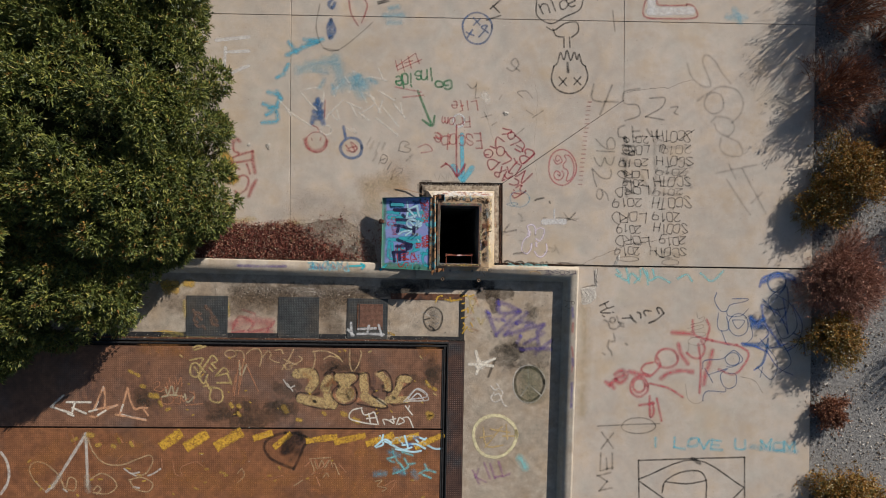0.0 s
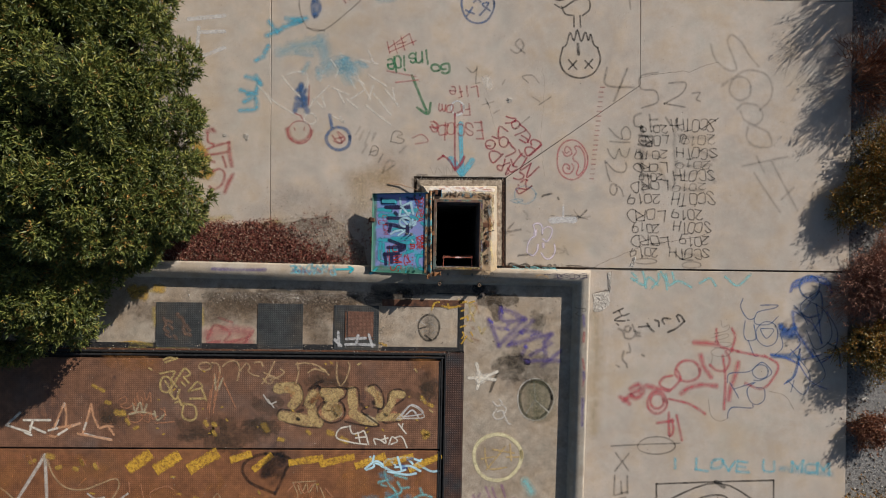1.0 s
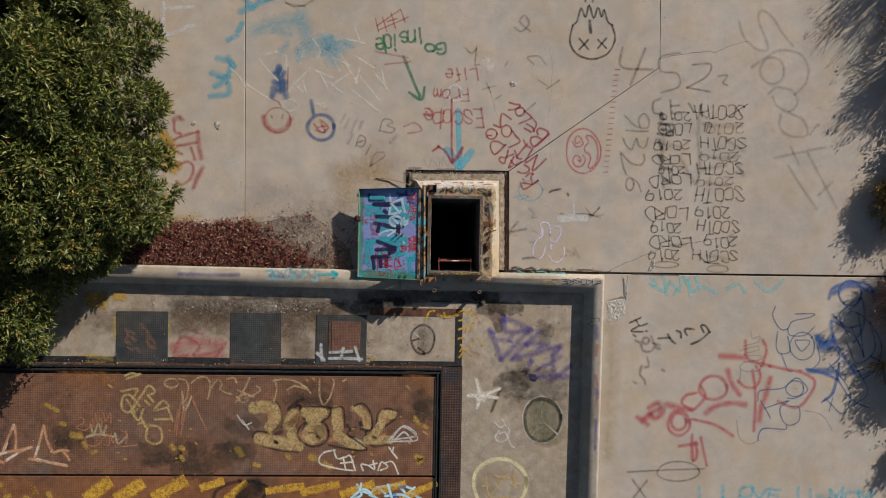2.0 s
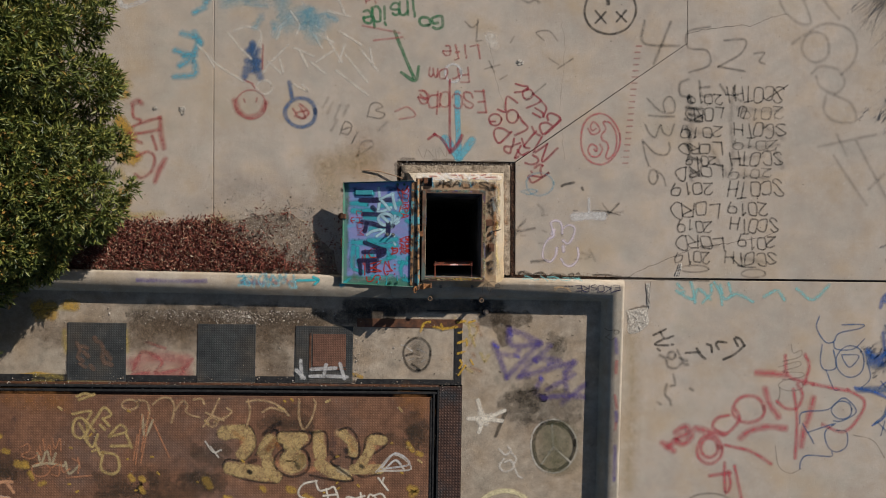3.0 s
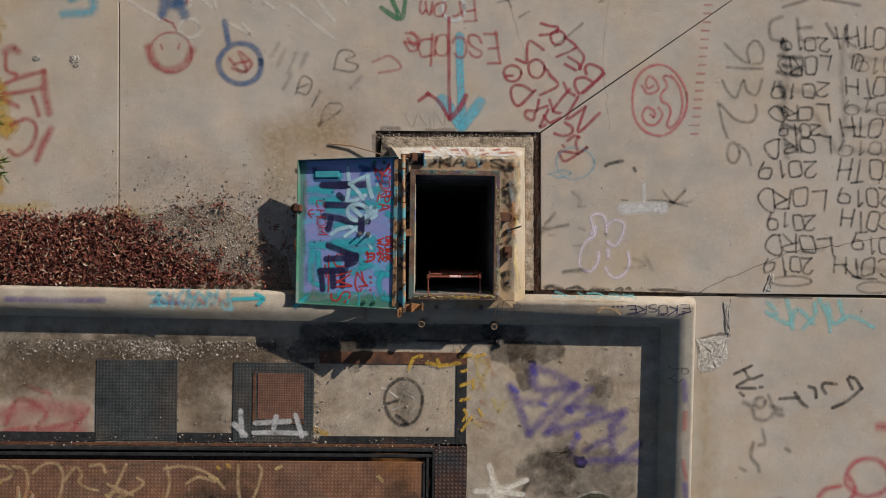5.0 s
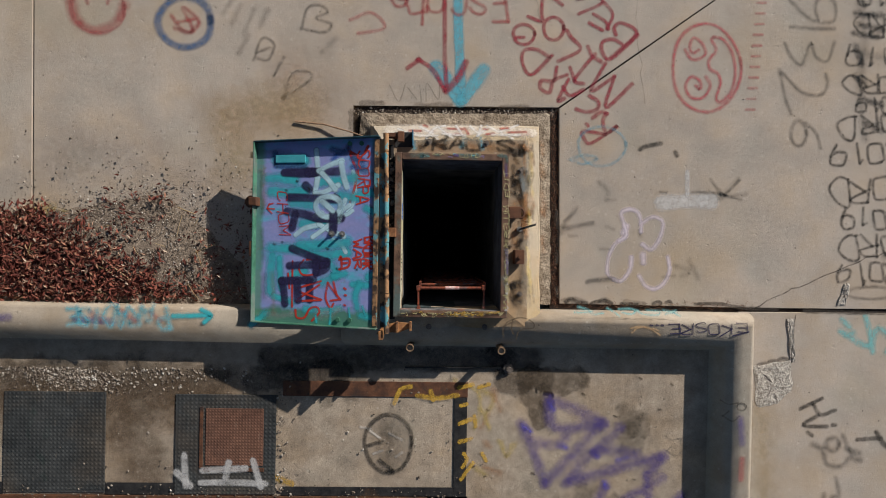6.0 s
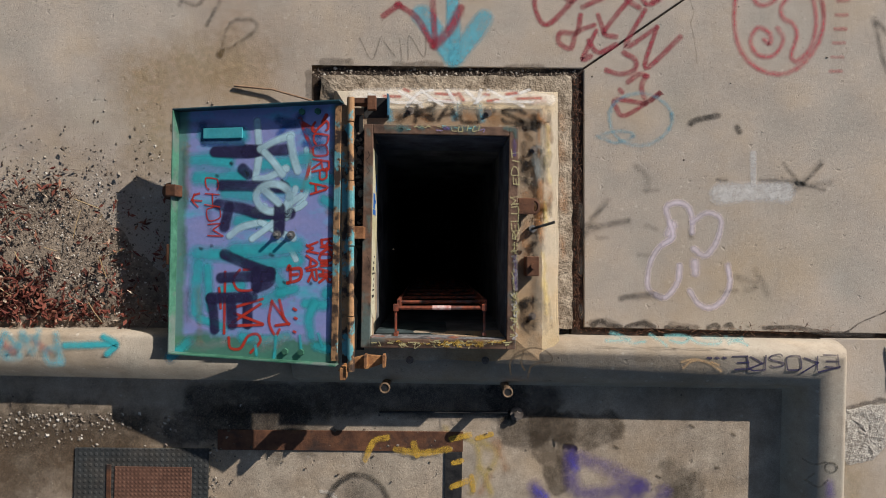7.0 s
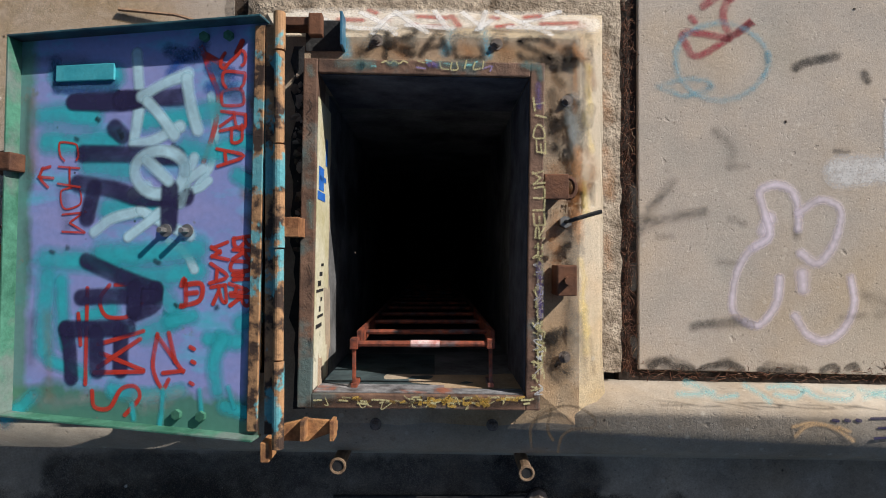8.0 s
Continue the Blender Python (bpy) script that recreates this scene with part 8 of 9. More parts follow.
draw('graffiti', 'broad red sprayed strokes of a large tag', P_ROSE, 0.102, '2.62,-2.31 2.73,-2.25 2.81,-2.35 2.71,-2.45 2.62,-2.40 2.75,-2.33 / 2.46,-2.44 2.59,-2.53 / 2.62,-2.41 2.51,-2.48 / 2.86,-2.27 3.06,-2.32 3.19,-2.34 / 3.69,-1.81 3.74,-1.99 3.85,-2.14 / 3.39,-2.39 3.52,-2.30 3.73,-2.26 3.93,-2.28 / 3.59,-1.62 3.76,-1.63 3.93,-1.65 / 4.27,-1.93 4.22,-2.13 4.16,-2.29 4.12,-2.49', 0.0)
draw('graffiti', 'thinner red strokes of a large tag', P_ROSE, 0.062, 'o 3.02,-2.52 0.149,0.167 / o 3.02,-2.50 0.101,0.113 / o 3.49,-2.05 0.190,0.160 / 3.25,-2.12 3.12,-2.15 3.06,-2.25 3.20,-2.34 3.32,-2.25 3.38,-2.15 3.32,-2.03 / 3.93,-1.42 3.97,-1.66 4.27,-1.76 / 4.17,-1.41 4.22,-1.54 4.16,-1.76 / 3.83,-1.96 3.93,-2.04 4.07,-2.04 4.14,-1.89 4.08,-1.76 / 4.03,-1.82 4.07,-2.16 4.05,-2.63', 0.0)
draw('graffiti', 'thin red strokes trailing from a large tag', P_ROSE, 0.060, '4.68,-1.83 4.89,-1.97 4.79,-2.20 4.62,-2.33 4.38,-2.24 / 3.21,-2.47 3.52,-2.55 3.76,-2.70 / 3.02,-2.83 3.27,-2.80 / 3.20,-2.68 3.21,-3.02 3.27,-2.95 3.25,-2.78 / 3.32,-2.72 3.40,-3.09 / 4.27,-1.76 4.68,-1.84', 0.0)
draw('graffiti', 'thin grey-blue sprayed scribble on the slab', P_GREY, 0.020, '4.001,-1.289 4.028,-1.389 4.123,-1.356 4.103,-1.436 3.898,-1.489 / 3.851,-1.555 4.082,-1.490 4.103,-1.543 3.898,-1.609 4.137,-1.624 4.123,-1.677 3.898,-1.703 / o 4.001,-1.770 0.150,0.067 / 3.864,-1.789 3.864,-1.889 3.830,-1.989 / 3.810,-2.491 3.850,-2.725 3.987,-2.814 4.123,-2.762 / 4.752,-2.367 4.992,-2.436 5.130,-2.639', 0.0)
draw('graffiti', 'thin blue looping sprayed tag', P_BLUE, 0.022, '4.342,-0.956 4.308,-1.089 4.410,-1.257 4.513,-1.258 4.581,-1.158 4.821,-1.105 4.876,-1.058 4.615,-1.057 / 4.513,-1.258 4.547,-1.345 4.752,-1.346 4.890,-1.226 / 4.376,-1.291 4.355,-1.492 4.410,-1.592 4.547,-1.560 4.513,-1.358 / 4.424,-1.592 4.513,-1.814 4.581,-1.828 / 4.615,-1.413 4.821,-1.427 4.718,-1.561 4.643,-1.493 4.615,-1.426 / o 4.718,-1.494 0.172,0.188 / 4.924,-1.495 4.958,-1.697 4.821,-1.830', 0.0)
draw('graffiti', 'thin blue looping sprayed tag', P_BLUE, 0.024, '4.103,-2.226 4.137,-2.093 4.444,-2.062 4.615,-1.929 4.718,-1.977 4.787,-2.098 4.615,-2.198 4.512,-2.197 / o 4.615,-2.070 0.123,0.107 / 4.137,-2.226 4.239,-2.395 4.273,-2.462 / 4.205,-2.328 4.410,-2.263 4.512,-2.230 / 4.533,-2.230 4.410,-2.330 4.444,-2.498 4.547,-2.566 4.670,-2.500 4.670,-2.332 4.547,-2.311 / 4.492,-2.565 4.478,-2.619 4.205,-2.602 4.123,-2.661 4.102,-2.762', 0.0)
draw('graffiti', 'thin blue loops beside the shrubs', P_BLUE, 0.022, '5.332,-0.971 5.625,-1.163 5.723,-1.544 5.478,-1.734 5.332,-1.448 / 5.381,-1.210 5.576,-1.639 / 5.087,-1.732 5.380,-2.115 5.282,-2.418 5.038,-2.208 / 5.429,-1.734 5.625,-2.116 5.429,-2.305 / 5.351,-1.353 5.234,-1.067 5.528,-0.829 / 5.478,-1.925 5.723,-1.831 / 5.136,-2.208 5.087,-2.379', 0.0)
draw('graffiti', 'blue sprayed patch with loops', P_BLUE, 0.100, '4.93,-1.36 4.97,-1.53 5.16,-1.53 / 5.01,-1.44 5.15,-1.42 / 4.82,-1.83 5.10,-1.83 5.23,-1.87', 0.0)
draw('graffiti', 'crossing thin white painted letters on the slab', P_CHALK, 0.034, '-2.935,2.188 -2.710,1.963 -2.408,1.771 / -2.839,2.092 -2.742,1.930 / -2.582,2.322 -2.453,2.160 -2.324,2.032 / -2.227,2.260 -2.292,2.097 / -2.517,2.355 -2.388,2.402 -2.227,2.358 -2.215,2.163 / -2.131,2.001 -1.970,1.872 -2.002,2.034 / -2.098,2.326 -1.840,2.557 / -2.163,1.935 -1.905,2.198 / o -2.176,1.708 0.090,0.078 / -2.260,1.805 -2.163,1.903 / -1.840,1.743 -1.679,1.666 -1.743,1.743 / -1.872,2.589 -1.775,2.428 -1.807,2.329 / -1.678,2.461 -1.483,2.365', 0.0)
draw('graffiti', 'crossing thin white painted letters on the slab', P_CHALK, 0.034, '-1.613,2.331 -1.516,2.169 / -1.840,2.166 -1.613,2.071 / -1.646,2.005 -1.484,1.876 / -1.581,2.006 -1.386,2.138 / -1.483,2.333 -1.289,2.008 / -1.386,2.236 -1.581,2.332 / -1.321,2.367 -1.061,2.206 / -1.256,2.204 -1.321,2.008 / -1.243,2.087 -0.996,1.782 / -1.354,1.910 -0.996,1.631 / -1.061,2.141 -0.878,1.914 / -0.963,2.175 -0.931,1.979 / -1.451,2.594 -1.191,2.532 / -1.321,2.726 -1.256,2.564 / -1.775,2.134 -1.678,1.940 / -1.969,2.458 -2.034,2.262 / -1.742,2.689 -1.645,2.527', 0.0)
draw('graffiti', 'hazy cyan sprayed letters on the slab', P_CYAN, 0.100, '-2.97,2.56 -2.86,2.62 / -3.11,2.32 -2.93,2.25 -2.97,2.11 / -3.19,2.12 -3.03,2.08 / -3.20,1.82 -2.97,1.85 -2.99,2.01 -3.14,1.95 / -2.97,2.33 -2.90,2.21 / -2.84,2.68 -2.79,2.77 / -3.09,2.06 -2.97,2.07', 0.0)
draw('graffiti', 'hazy cyan sprayed letters on the slab', P_CYAN, 0.110, '-2.81,2.93 -2.61,3.02 / -2.78,3.13 -2.66,2.98 / -2.56,3.06 -2.32,3.16 -2.52,3.18 / -2.47,3.12 -2.24,3.19', 0.0)
draw('graffiti', 'soft cyan dabs on the slab', P_HAZE, 0.120, '-2.28,2.40 -2.21,2.52 / -2.05,2.31 -2.07,2.44 / -1.74,2.40 -1.65,2.61 / -1.61,2.45 -1.48,2.56 -1.37,2.50 / -2.36,2.68 -2.16,2.65', 0.0)
draw('graffiti', 'small blue sprayed robot figure on the slab', P_BLUE, 0.105, '-2.31,2.18 -2.31,1.90 / -2.36,2.13 -2.25,2.13 / -2.37,2.01 -2.24,2.01 / -2.38,1.92 -2.40,1.83 / -2.26,1.92 -2.22,1.82 / -2.31,2.21 -2.25,1.93', 0.0)
draw('stain', 'dark soot behind the bubble letters', P_STAIN, 0.160, '-2.20,-2.17 -2.03,-2.13 / -1.97,-2.16 -1.68,-2.22 / -2.74,-2.42 -2.61,-2.48 / -0.74,-2.34 -0.44,-2.44 / -2.16,-2.49 -2.10,-2.46', 0.0124)
draw('graffiti', 'straw yellow scrawled letters on the rusted door', P_GOLD, 0.042, '-4.29,-1.83 -4.21,-1.80 -4.12,-1.82 / -4.27,-1.87 -4.10,-1.81 / -4.34,-2.03 -4.14,-2.00 -4.17,-2.09 / o -4.26,-2.19 0.082,0.116 / -4.27,-2.14 -4.17,-2.31 / -4.19,-2.11 -4.10,-2.23 / -4.19,-2.26 -4.09,-2.09 / -4.21,-2.30 -4.12,-2.41 -4.06,-2.27 / -4.07,-2.07 -3.99,-1.96 -3.91,-2.04 -4.00,-2.09 / -4.00,-2.09 -3.93,-2.17 / -4.03,-2.16 -3.98,-2.21 / -3.93,-2.29 -3.74,-2.24 -3.81,-2.16 -3.93,-2.29 / -3.91,-2.40 -3.69,-2.40 / -3.74,-2.26 -3.68,-2.42 / -4.01,-2.47 -3.85,-2.51 -3.82,-2.66 -3.90,-2.72 -4.02,-2.66 -4.00,-2.47 / -4.12,-2.46 -4.05,-2.43 / -4.09,-2.37 -4.03,-2.50', 0.0135)
draw('graffiti', 'thin orange scrawled letters on the rusted door', P_ORANGE, 0.024, '-4.925,-2.404 -4.837,-2.367 -4.825,-2.444 -4.913,-2.494 -4.812,-2.534 -4.724,-2.484 / -4.711,-2.394 -4.686,-2.497 -4.736,-2.445 / -4.673,-2.317 -4.648,-2.446 -4.598,-2.382 -4.585,-2.498 / -4.572,-2.305 -4.535,-2.422 -4.484,-2.306 -4.472,-2.448 / o -4.699,-2.664 0.101,0.077 / -4.800,-2.714 -4.749,-2.779 / -4.573,-2.640 -4.497,-2.602 -4.497,-2.731 -4.573,-2.717 / -4.472,-2.577 -4.447,-2.693 -4.371,-2.655 / -4.346,-2.539 -4.270,-2.592 -4.283,-2.708 / -4.409,-2.757 -4.131,-2.735 / -4.282,-2.527 -4.257,-2.643', 0.0135)
draw('graffiti', "faded tan brushed word along the door's top", P_DUST, 0.036, 'o -3.70,-1.93 0.089,0.058 / -3.60,-1.88 -3.51,-1.90 -3.48,-2.02 -3.51,-2.14 -3.56,-2.19 / -3.44,-1.93 -3.35,-1.86 -3.25,-1.86 -3.20,-1.94 -3.21,-2.06 -3.23,-2.14 / -3.19,-2.00 -3.10,-1.89 -3.05,-1.95 -3.07,-2.01 -3.00,-2.06 -2.92,-2.08 / -2.98,-1.88 -2.89,-1.87 -2.86,-1.93 / -2.87,-2.19 -2.78,-2.06 -2.69,-1.87 / -2.84,-2.03 -2.64,-2.12 / -2.75,-2.14 -2.61,-2.08 -2.55,-2.02 -2.60,-1.98 / o -2.77,-2.14 0.058,0.052 / -2.36,-1.89 -2.34,-2.03 -2.38,-2.20 / -2.38,-1.91 -2.24,-1.89 -2.09,-1.92 -1.97,-1.99 -1.90,-2.07 / -2.20,-2.03 -2.10,-1.98 -1.97,-2.02 / -1.78,-1.89 -1.78,-2.10 -1.73,-2.23 -1.65,-2.14 -1.59,-1.95 -1.61,-1.89', 0.0135)
draw('graffiti', 'thin orange upright scratches on the door', P_ORANGE, 0.026, '-3.559,-2.051 -3.597,-2.309 -3.636,-2.612 / -3.489,-2.019 -3.527,-2.342 -3.578,-2.600 / -3.616,-2.277 -3.661,-2.567 / -3.534,-2.213 -3.572,-2.471 / -3.457,-2.084 -3.254,-2.539', 0.0135)
draw('graffiti', 'aqua sprayed strokes along the slab joint', P_AQUA, 0.055, '2.64,-0.57 2.69,-0.62 / 2.67,-0.68 2.72,-0.66 / 2.80,-0.55 2.83,-0.66 2.85,-0.79 / 2.94,-0.79 3.04,-0.68 3.04,-0.58 / 3.08,-0.55 3.15,-0.68 3.17,-0.81 / 3.25,-0.56 3.29,-0.71', 0.0)
draw('crack', 'dark broken edge over a spalled patch', P_CRACK, 0.035, '2.06,-0.88 2.17,-0.85 2.27,-0.83 / 2.06,-0.99 2.11,-0.98', 0.0)
# dark strokes following the slab's edges
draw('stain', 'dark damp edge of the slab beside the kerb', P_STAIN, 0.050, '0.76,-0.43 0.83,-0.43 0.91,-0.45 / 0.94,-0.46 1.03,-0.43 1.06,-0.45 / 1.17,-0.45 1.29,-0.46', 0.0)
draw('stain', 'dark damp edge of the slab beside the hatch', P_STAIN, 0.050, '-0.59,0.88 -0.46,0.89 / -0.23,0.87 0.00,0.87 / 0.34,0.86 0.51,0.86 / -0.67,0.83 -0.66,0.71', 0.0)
word('graffiti_word', 'EDIT', 'pale yellow marker letters on the hatch frame', P_STRAW, 0.007, (0.352, 0.230), 89.9, 0.172, 0.029, 0.2765)
word('graffiti_word', 'RELUM', 'pale yellow marker letters on the hatch frame', P_STRAW, 0.007, (0.349, -0.021), 89.9, 0.202, 0.029, 0.2765)
draw('graffiti', 'fine pale marker scrawl on the hatch frame', P_STRAW, 0.006, '-0.126,0.497 -0.114,0.501 -0.103,0.494 -0.091,0.502 -0.077,0.494 -0.064,0.502 -0.051,0.497 / -0.021,0.502 -0.004,0.497 / 0.042,0.501 0.048,0.481 0.068,0.478 / 0.078,0.498 0.075,0.478 0.095,0.478 0.092,0.498 / 0.121,0.504 0.115,0.481 / 0.145,0.498 0.141,0.478 0.161,0.481 / 0.171,0.501 0.168,0.481', 0.2765)
draw('graffiti', 'small violet marker marks on the hatch frame', P_VIOLET, 0.009, '-0.024,0.483 -0.001,0.480 / 0.022,0.497 0.032,0.490 / 0.169,0.481 0.194,0.488 0.191,0.475', 0.2765)
draw('graffiti', 'dark scratched marks on the hatch frame', P_BLACK, 0.006, '-0.337,0.386 -0.331,0.366 -0.342,0.349 / -0.342,0.339 -0.329,0.326 / -0.340,0.313 -0.331,0.296 -0.340,0.284 / -0.335,-0.177 -0.322,-0.197 / -0.332,-0.308 -0.318,-0.374 / -0.339,-0.095 -0.329,-0.128 -0.335,-0.152', 0.2765)
draw('graffiti', 'soft teal smears on the hatch frame', P_VERD, 0.026, '-0.103,0.497 -0.088,0.493 / 0.286,0.493 0.328,0.488 / 0.336,0.476 0.339,0.452 / -0.337,0.482 -0.331,0.462 / -0.335,0.085 -0.331,0.020', 0.2765)
draw('graffiti', 'soft violet smears on the hatch frame', P_PURPLE, 0.022, '0.331,0.435 0.334,0.369 / 0.012,0.493 0.032,0.490 / 0.334,-0.095 0.337,-0.244', 0.2765)
draw('graffiti', 'turquoise bands sprayed across the lid', P_TEAL, 0.085, '-0.668,0.452 -0.563,0.450 -0.478,0.443 / -0.729,0.333 -0.635,0.333 -0.549,0.324 / -0.701,0.253 -0.594,0.248 -0.472,0.256 / -0.554,0.178 -0.433,0.168 / -0.372,0.308 -0.228,0.322 -0.149,0.336 / -0.243,0.229 -0.155,0.215 -0.121,0.231', "lid under")
draw('graffiti', 'turquoise bands sprayed across the lid', P_TEAL, 0.085, '-0.509,-0.078 -0.398,-0.083 -0.290,-0.069 -0.200,-0.060 / -0.494,0.052 -0.402,0.059 -0.311,0.066 / -0.699,-0.101 -0.565,-0.103 -0.470,-0.114 / -0.689,-0.152 -0.694,-0.271 -0.695,-0.372 / -0.423,-0.146 -0.305,-0.140 -0.199,-0.124 / -0.304,-0.192 -0.266,-0.256 -0.355,-0.308', "lid under")
draw('graffiti', 'turquoise bands sprayed across the lid', P_TEAL, 0.060, '-0.639,-0.168 -0.632,-0.268 -0.622,-0.352 / -0.560,-0.266 -0.467,-0.243 / -0.213,-0.254 -0.284,-0.273 / -0.115,-0.315 -0.140,-0.380 -0.129,-0.459 / -0.065,-0.272 -0.022,-0.247 / -0.159,-0.317 -0.072,-0.321 / -0.083,0.150 -0.022,0.118 / -0.077,0.246 -0.035,0.237 / -0.671,-0.404 -0.555,-0.433 / -0.460,-0.477 -0.350,-0.487 -0.244,-0.466 / -0.726,-0.509 -0.821,-0.591 / -0.103,-0.505 -0.033,-0.517', "lid under")
draw('stain', "orange-brown worn patches along the lid's hinge side", P_BLOOM, 0.050, '-0.050,0.157 -0.024,0.146 / -0.057,0.094 -0.022,0.082 / -0.046,0.022 -0.020,0.010 / -0.046,0.358 -0.033,0.310 / -0.043,-0.106 -0.025,-0.153', "lid under")
draw('graffiti', 'soft dark smudges on the lid', P_FAINT, 0.050, '-0.769,0.377 -0.768,0.240 -0.757,0.120 / -0.762,-0.000 -0.746,-0.170 / -0.648,0.120 -0.626,0.001 / -0.817,0.499 -0.699,0.506 -0.582,0.497 / -0.737,-0.272 -0.738,-0.408', "lid under")
draw('graffiti', 'pale overspray on the lid', P_ICE, 0.030, '-0.168,0.377 -0.153,0.280 -0.163,0.183 -0.205,0.118 / -0.290,-0.045 -0.235,-0.077 -0.208,-0.121 / -0.294,0.093 -0.205,0.110 -0.170,0.134', "lid under")
# the last stroke is painted shadow along the plate's lower side
draw('graffiti', 'deep blue sprayed patches and a painted shadow under the plate', P_ULTRA, 0.045, '-0.302,0.431 -0.282,0.471 -0.241,0.491 / -0.175,0.455 -0.108,0.440 / -0.173,0.401 -0.125,0.392 -0.098,0.408 / -0.672,0.412 -0.580,0.406 -0.486,0.409', "lid under")
draw('graffiti', 'mustard paint blots on the slab by the tree', P_MUSTARD, 0.160, '-3.98,1.85 -3.89,1.76 -3.92,1.64 / -3.85,1.69 -3.77,1.62 / -3.80,1.28 -3.73,1.21 -3.69,1.12 / -3.81,1.05 -3.71,0.96 -3.63,0.91 / -3.79,0.89 -3.67,0.86 / -3.79,0.49 -3.74,0.40 / -3.83,1.33 -3.78,1.26', 0.0)
draw('stain', 'ochre dust along the leaf heap', P_LEMON, 0.120, '-3.01,0.09 -2.80,0.11 -2.55,0.15 / -3.84,0.25 -3.62,0.22 -3.35,0.25 / -2.80,0.17 -2.64,0.18', 0.0)
draw('graffiti', 'pale mint sprayed letters along the kerb', P_MINT, 0.026, '0.805,-0.460 0.862,-0.479 0.902,-0.507 0.963,-0.500 / 0.782,-0.496 0.849,-0.495 0.892,-0.490 / 0.991,-0.469 1.039,-0.497 1.069,-0.520 / 1.065,-0.476 1.136,-0.473 1.172,-0.487 1.145,-0.508 1.087,-0.497 / 1.181,-0.484 1.225,-0.508 1.314,-0.512 1.323,-0.491 1.243,-0.484 / 1.350,-0.484 1.421,-0.502 1.456,-0.520 / 1.367,-0.509 1.430,-0.488', 0.1765)
draw('graffiti', 'thin brown sprayed arc on the kerb', P_DUST, 0.016, '1.149,-0.627 1.180,-0.599 1.224,-0.592 1.277,-0.607 1.330,-0.642', 0.1765)
draw('stain', "dark ragged strokes along the slab's broken edge", P_EDGE_DARK, 0.028, '0.765,-0.446 0.790,-0.427 0.819,-0.427 0.858,-0.446 0.908,-0.450 / 0.935,-0.450 0.978,-0.439 1.033,-0.437 1.075,-0.454 / 1.354,-0.457 1.384,-0.444 1.407,-0.455 / 1.442,-0.452 1.466,-0.442 1.481,-0.458 / 0.713,-0.407 0.703,-0.350 / 0.708,-0.100 0.704,-0.177 / 0.707,0.171 0.711,0.055 / 1.140,-0.457 1.247,-0.463', 0.0)
draw('stain', "dark line along the slab's edge by the hatch", P_EDGE_DARK, 0.030, '1.64,-0.46 1.80,-0.46 1.97,-0.49 2.20,-0.50 / 2.38,-0.51 2.62,-0.52 3.01,-0.53', 0.0)
draw('graffiti', 'pale yellow illegible marker lettering reduced to bars', P_STRAW, 0.007, '0.330,-0.032 0.330,-0.047 / 0.343,-0.036 0.341,-0.046 / 0.330,-0.055 0.330,-0.070 / 0.343,-0.059 0.341,-0.069 / 0.330,-0.078 0.330,-0.097 / 0.342,-0.083 0.341,-0.095 / 0.330,-0.105 0.330,-0.128 / 0.342,-0.109 0.341,-0.126 / 0.330,-0.137 0.330,-0.148 / 0.342,-0.140 0.341,-0.146 / 0.330,-0.157 0.330,-0.168 / 0.342,-0.160 0.341,-0.166 / 0.330,-0.176 0.330,-0.199 / 0.342,-0.180 0.341,-0.197 / 0.330,-0.208 0.329,-0.225 / 0.342,-0.211 0.341,-0.224 / 0.329,-0.234 0.329,-0.248 / 0.342,-0.237 0.341,-0.247 / 0.329,-0.257 0.329,-0.271 / 0.342,-0.260 0.341,-0.270 / 0.329,-0.280 0.329,-0.303 / 0.342,-0.283 0.340,-0.302 / 0.329,-0.311 0.329,-0.334 / 0.342,-0.314 0.340,-0.333 / 0.329,-0.342 0.329,-0.365 / 0.342,-0.345 0.340,-0.364 / 0.329,-0.374 0.329,-0.388 / 0.342,-0.377 0.340,-0.387 / 0.329,-0.397 0.329,-0.411 / 0.342,-0.400 0.340,-0.410', 0.2765)
draw('graffiti', 'dark soot along the hatch frame', P_SOOT, 0.030, '-0.335,-0.498 -0.220,-0.487 -0.085,-0.498 0.041,-0.487 0.197,-0.498 0.322,-0.487 / 0.333,-0.373 0.333,-0.247 0.333,-0.112 0.333,0.024', 0.2765)
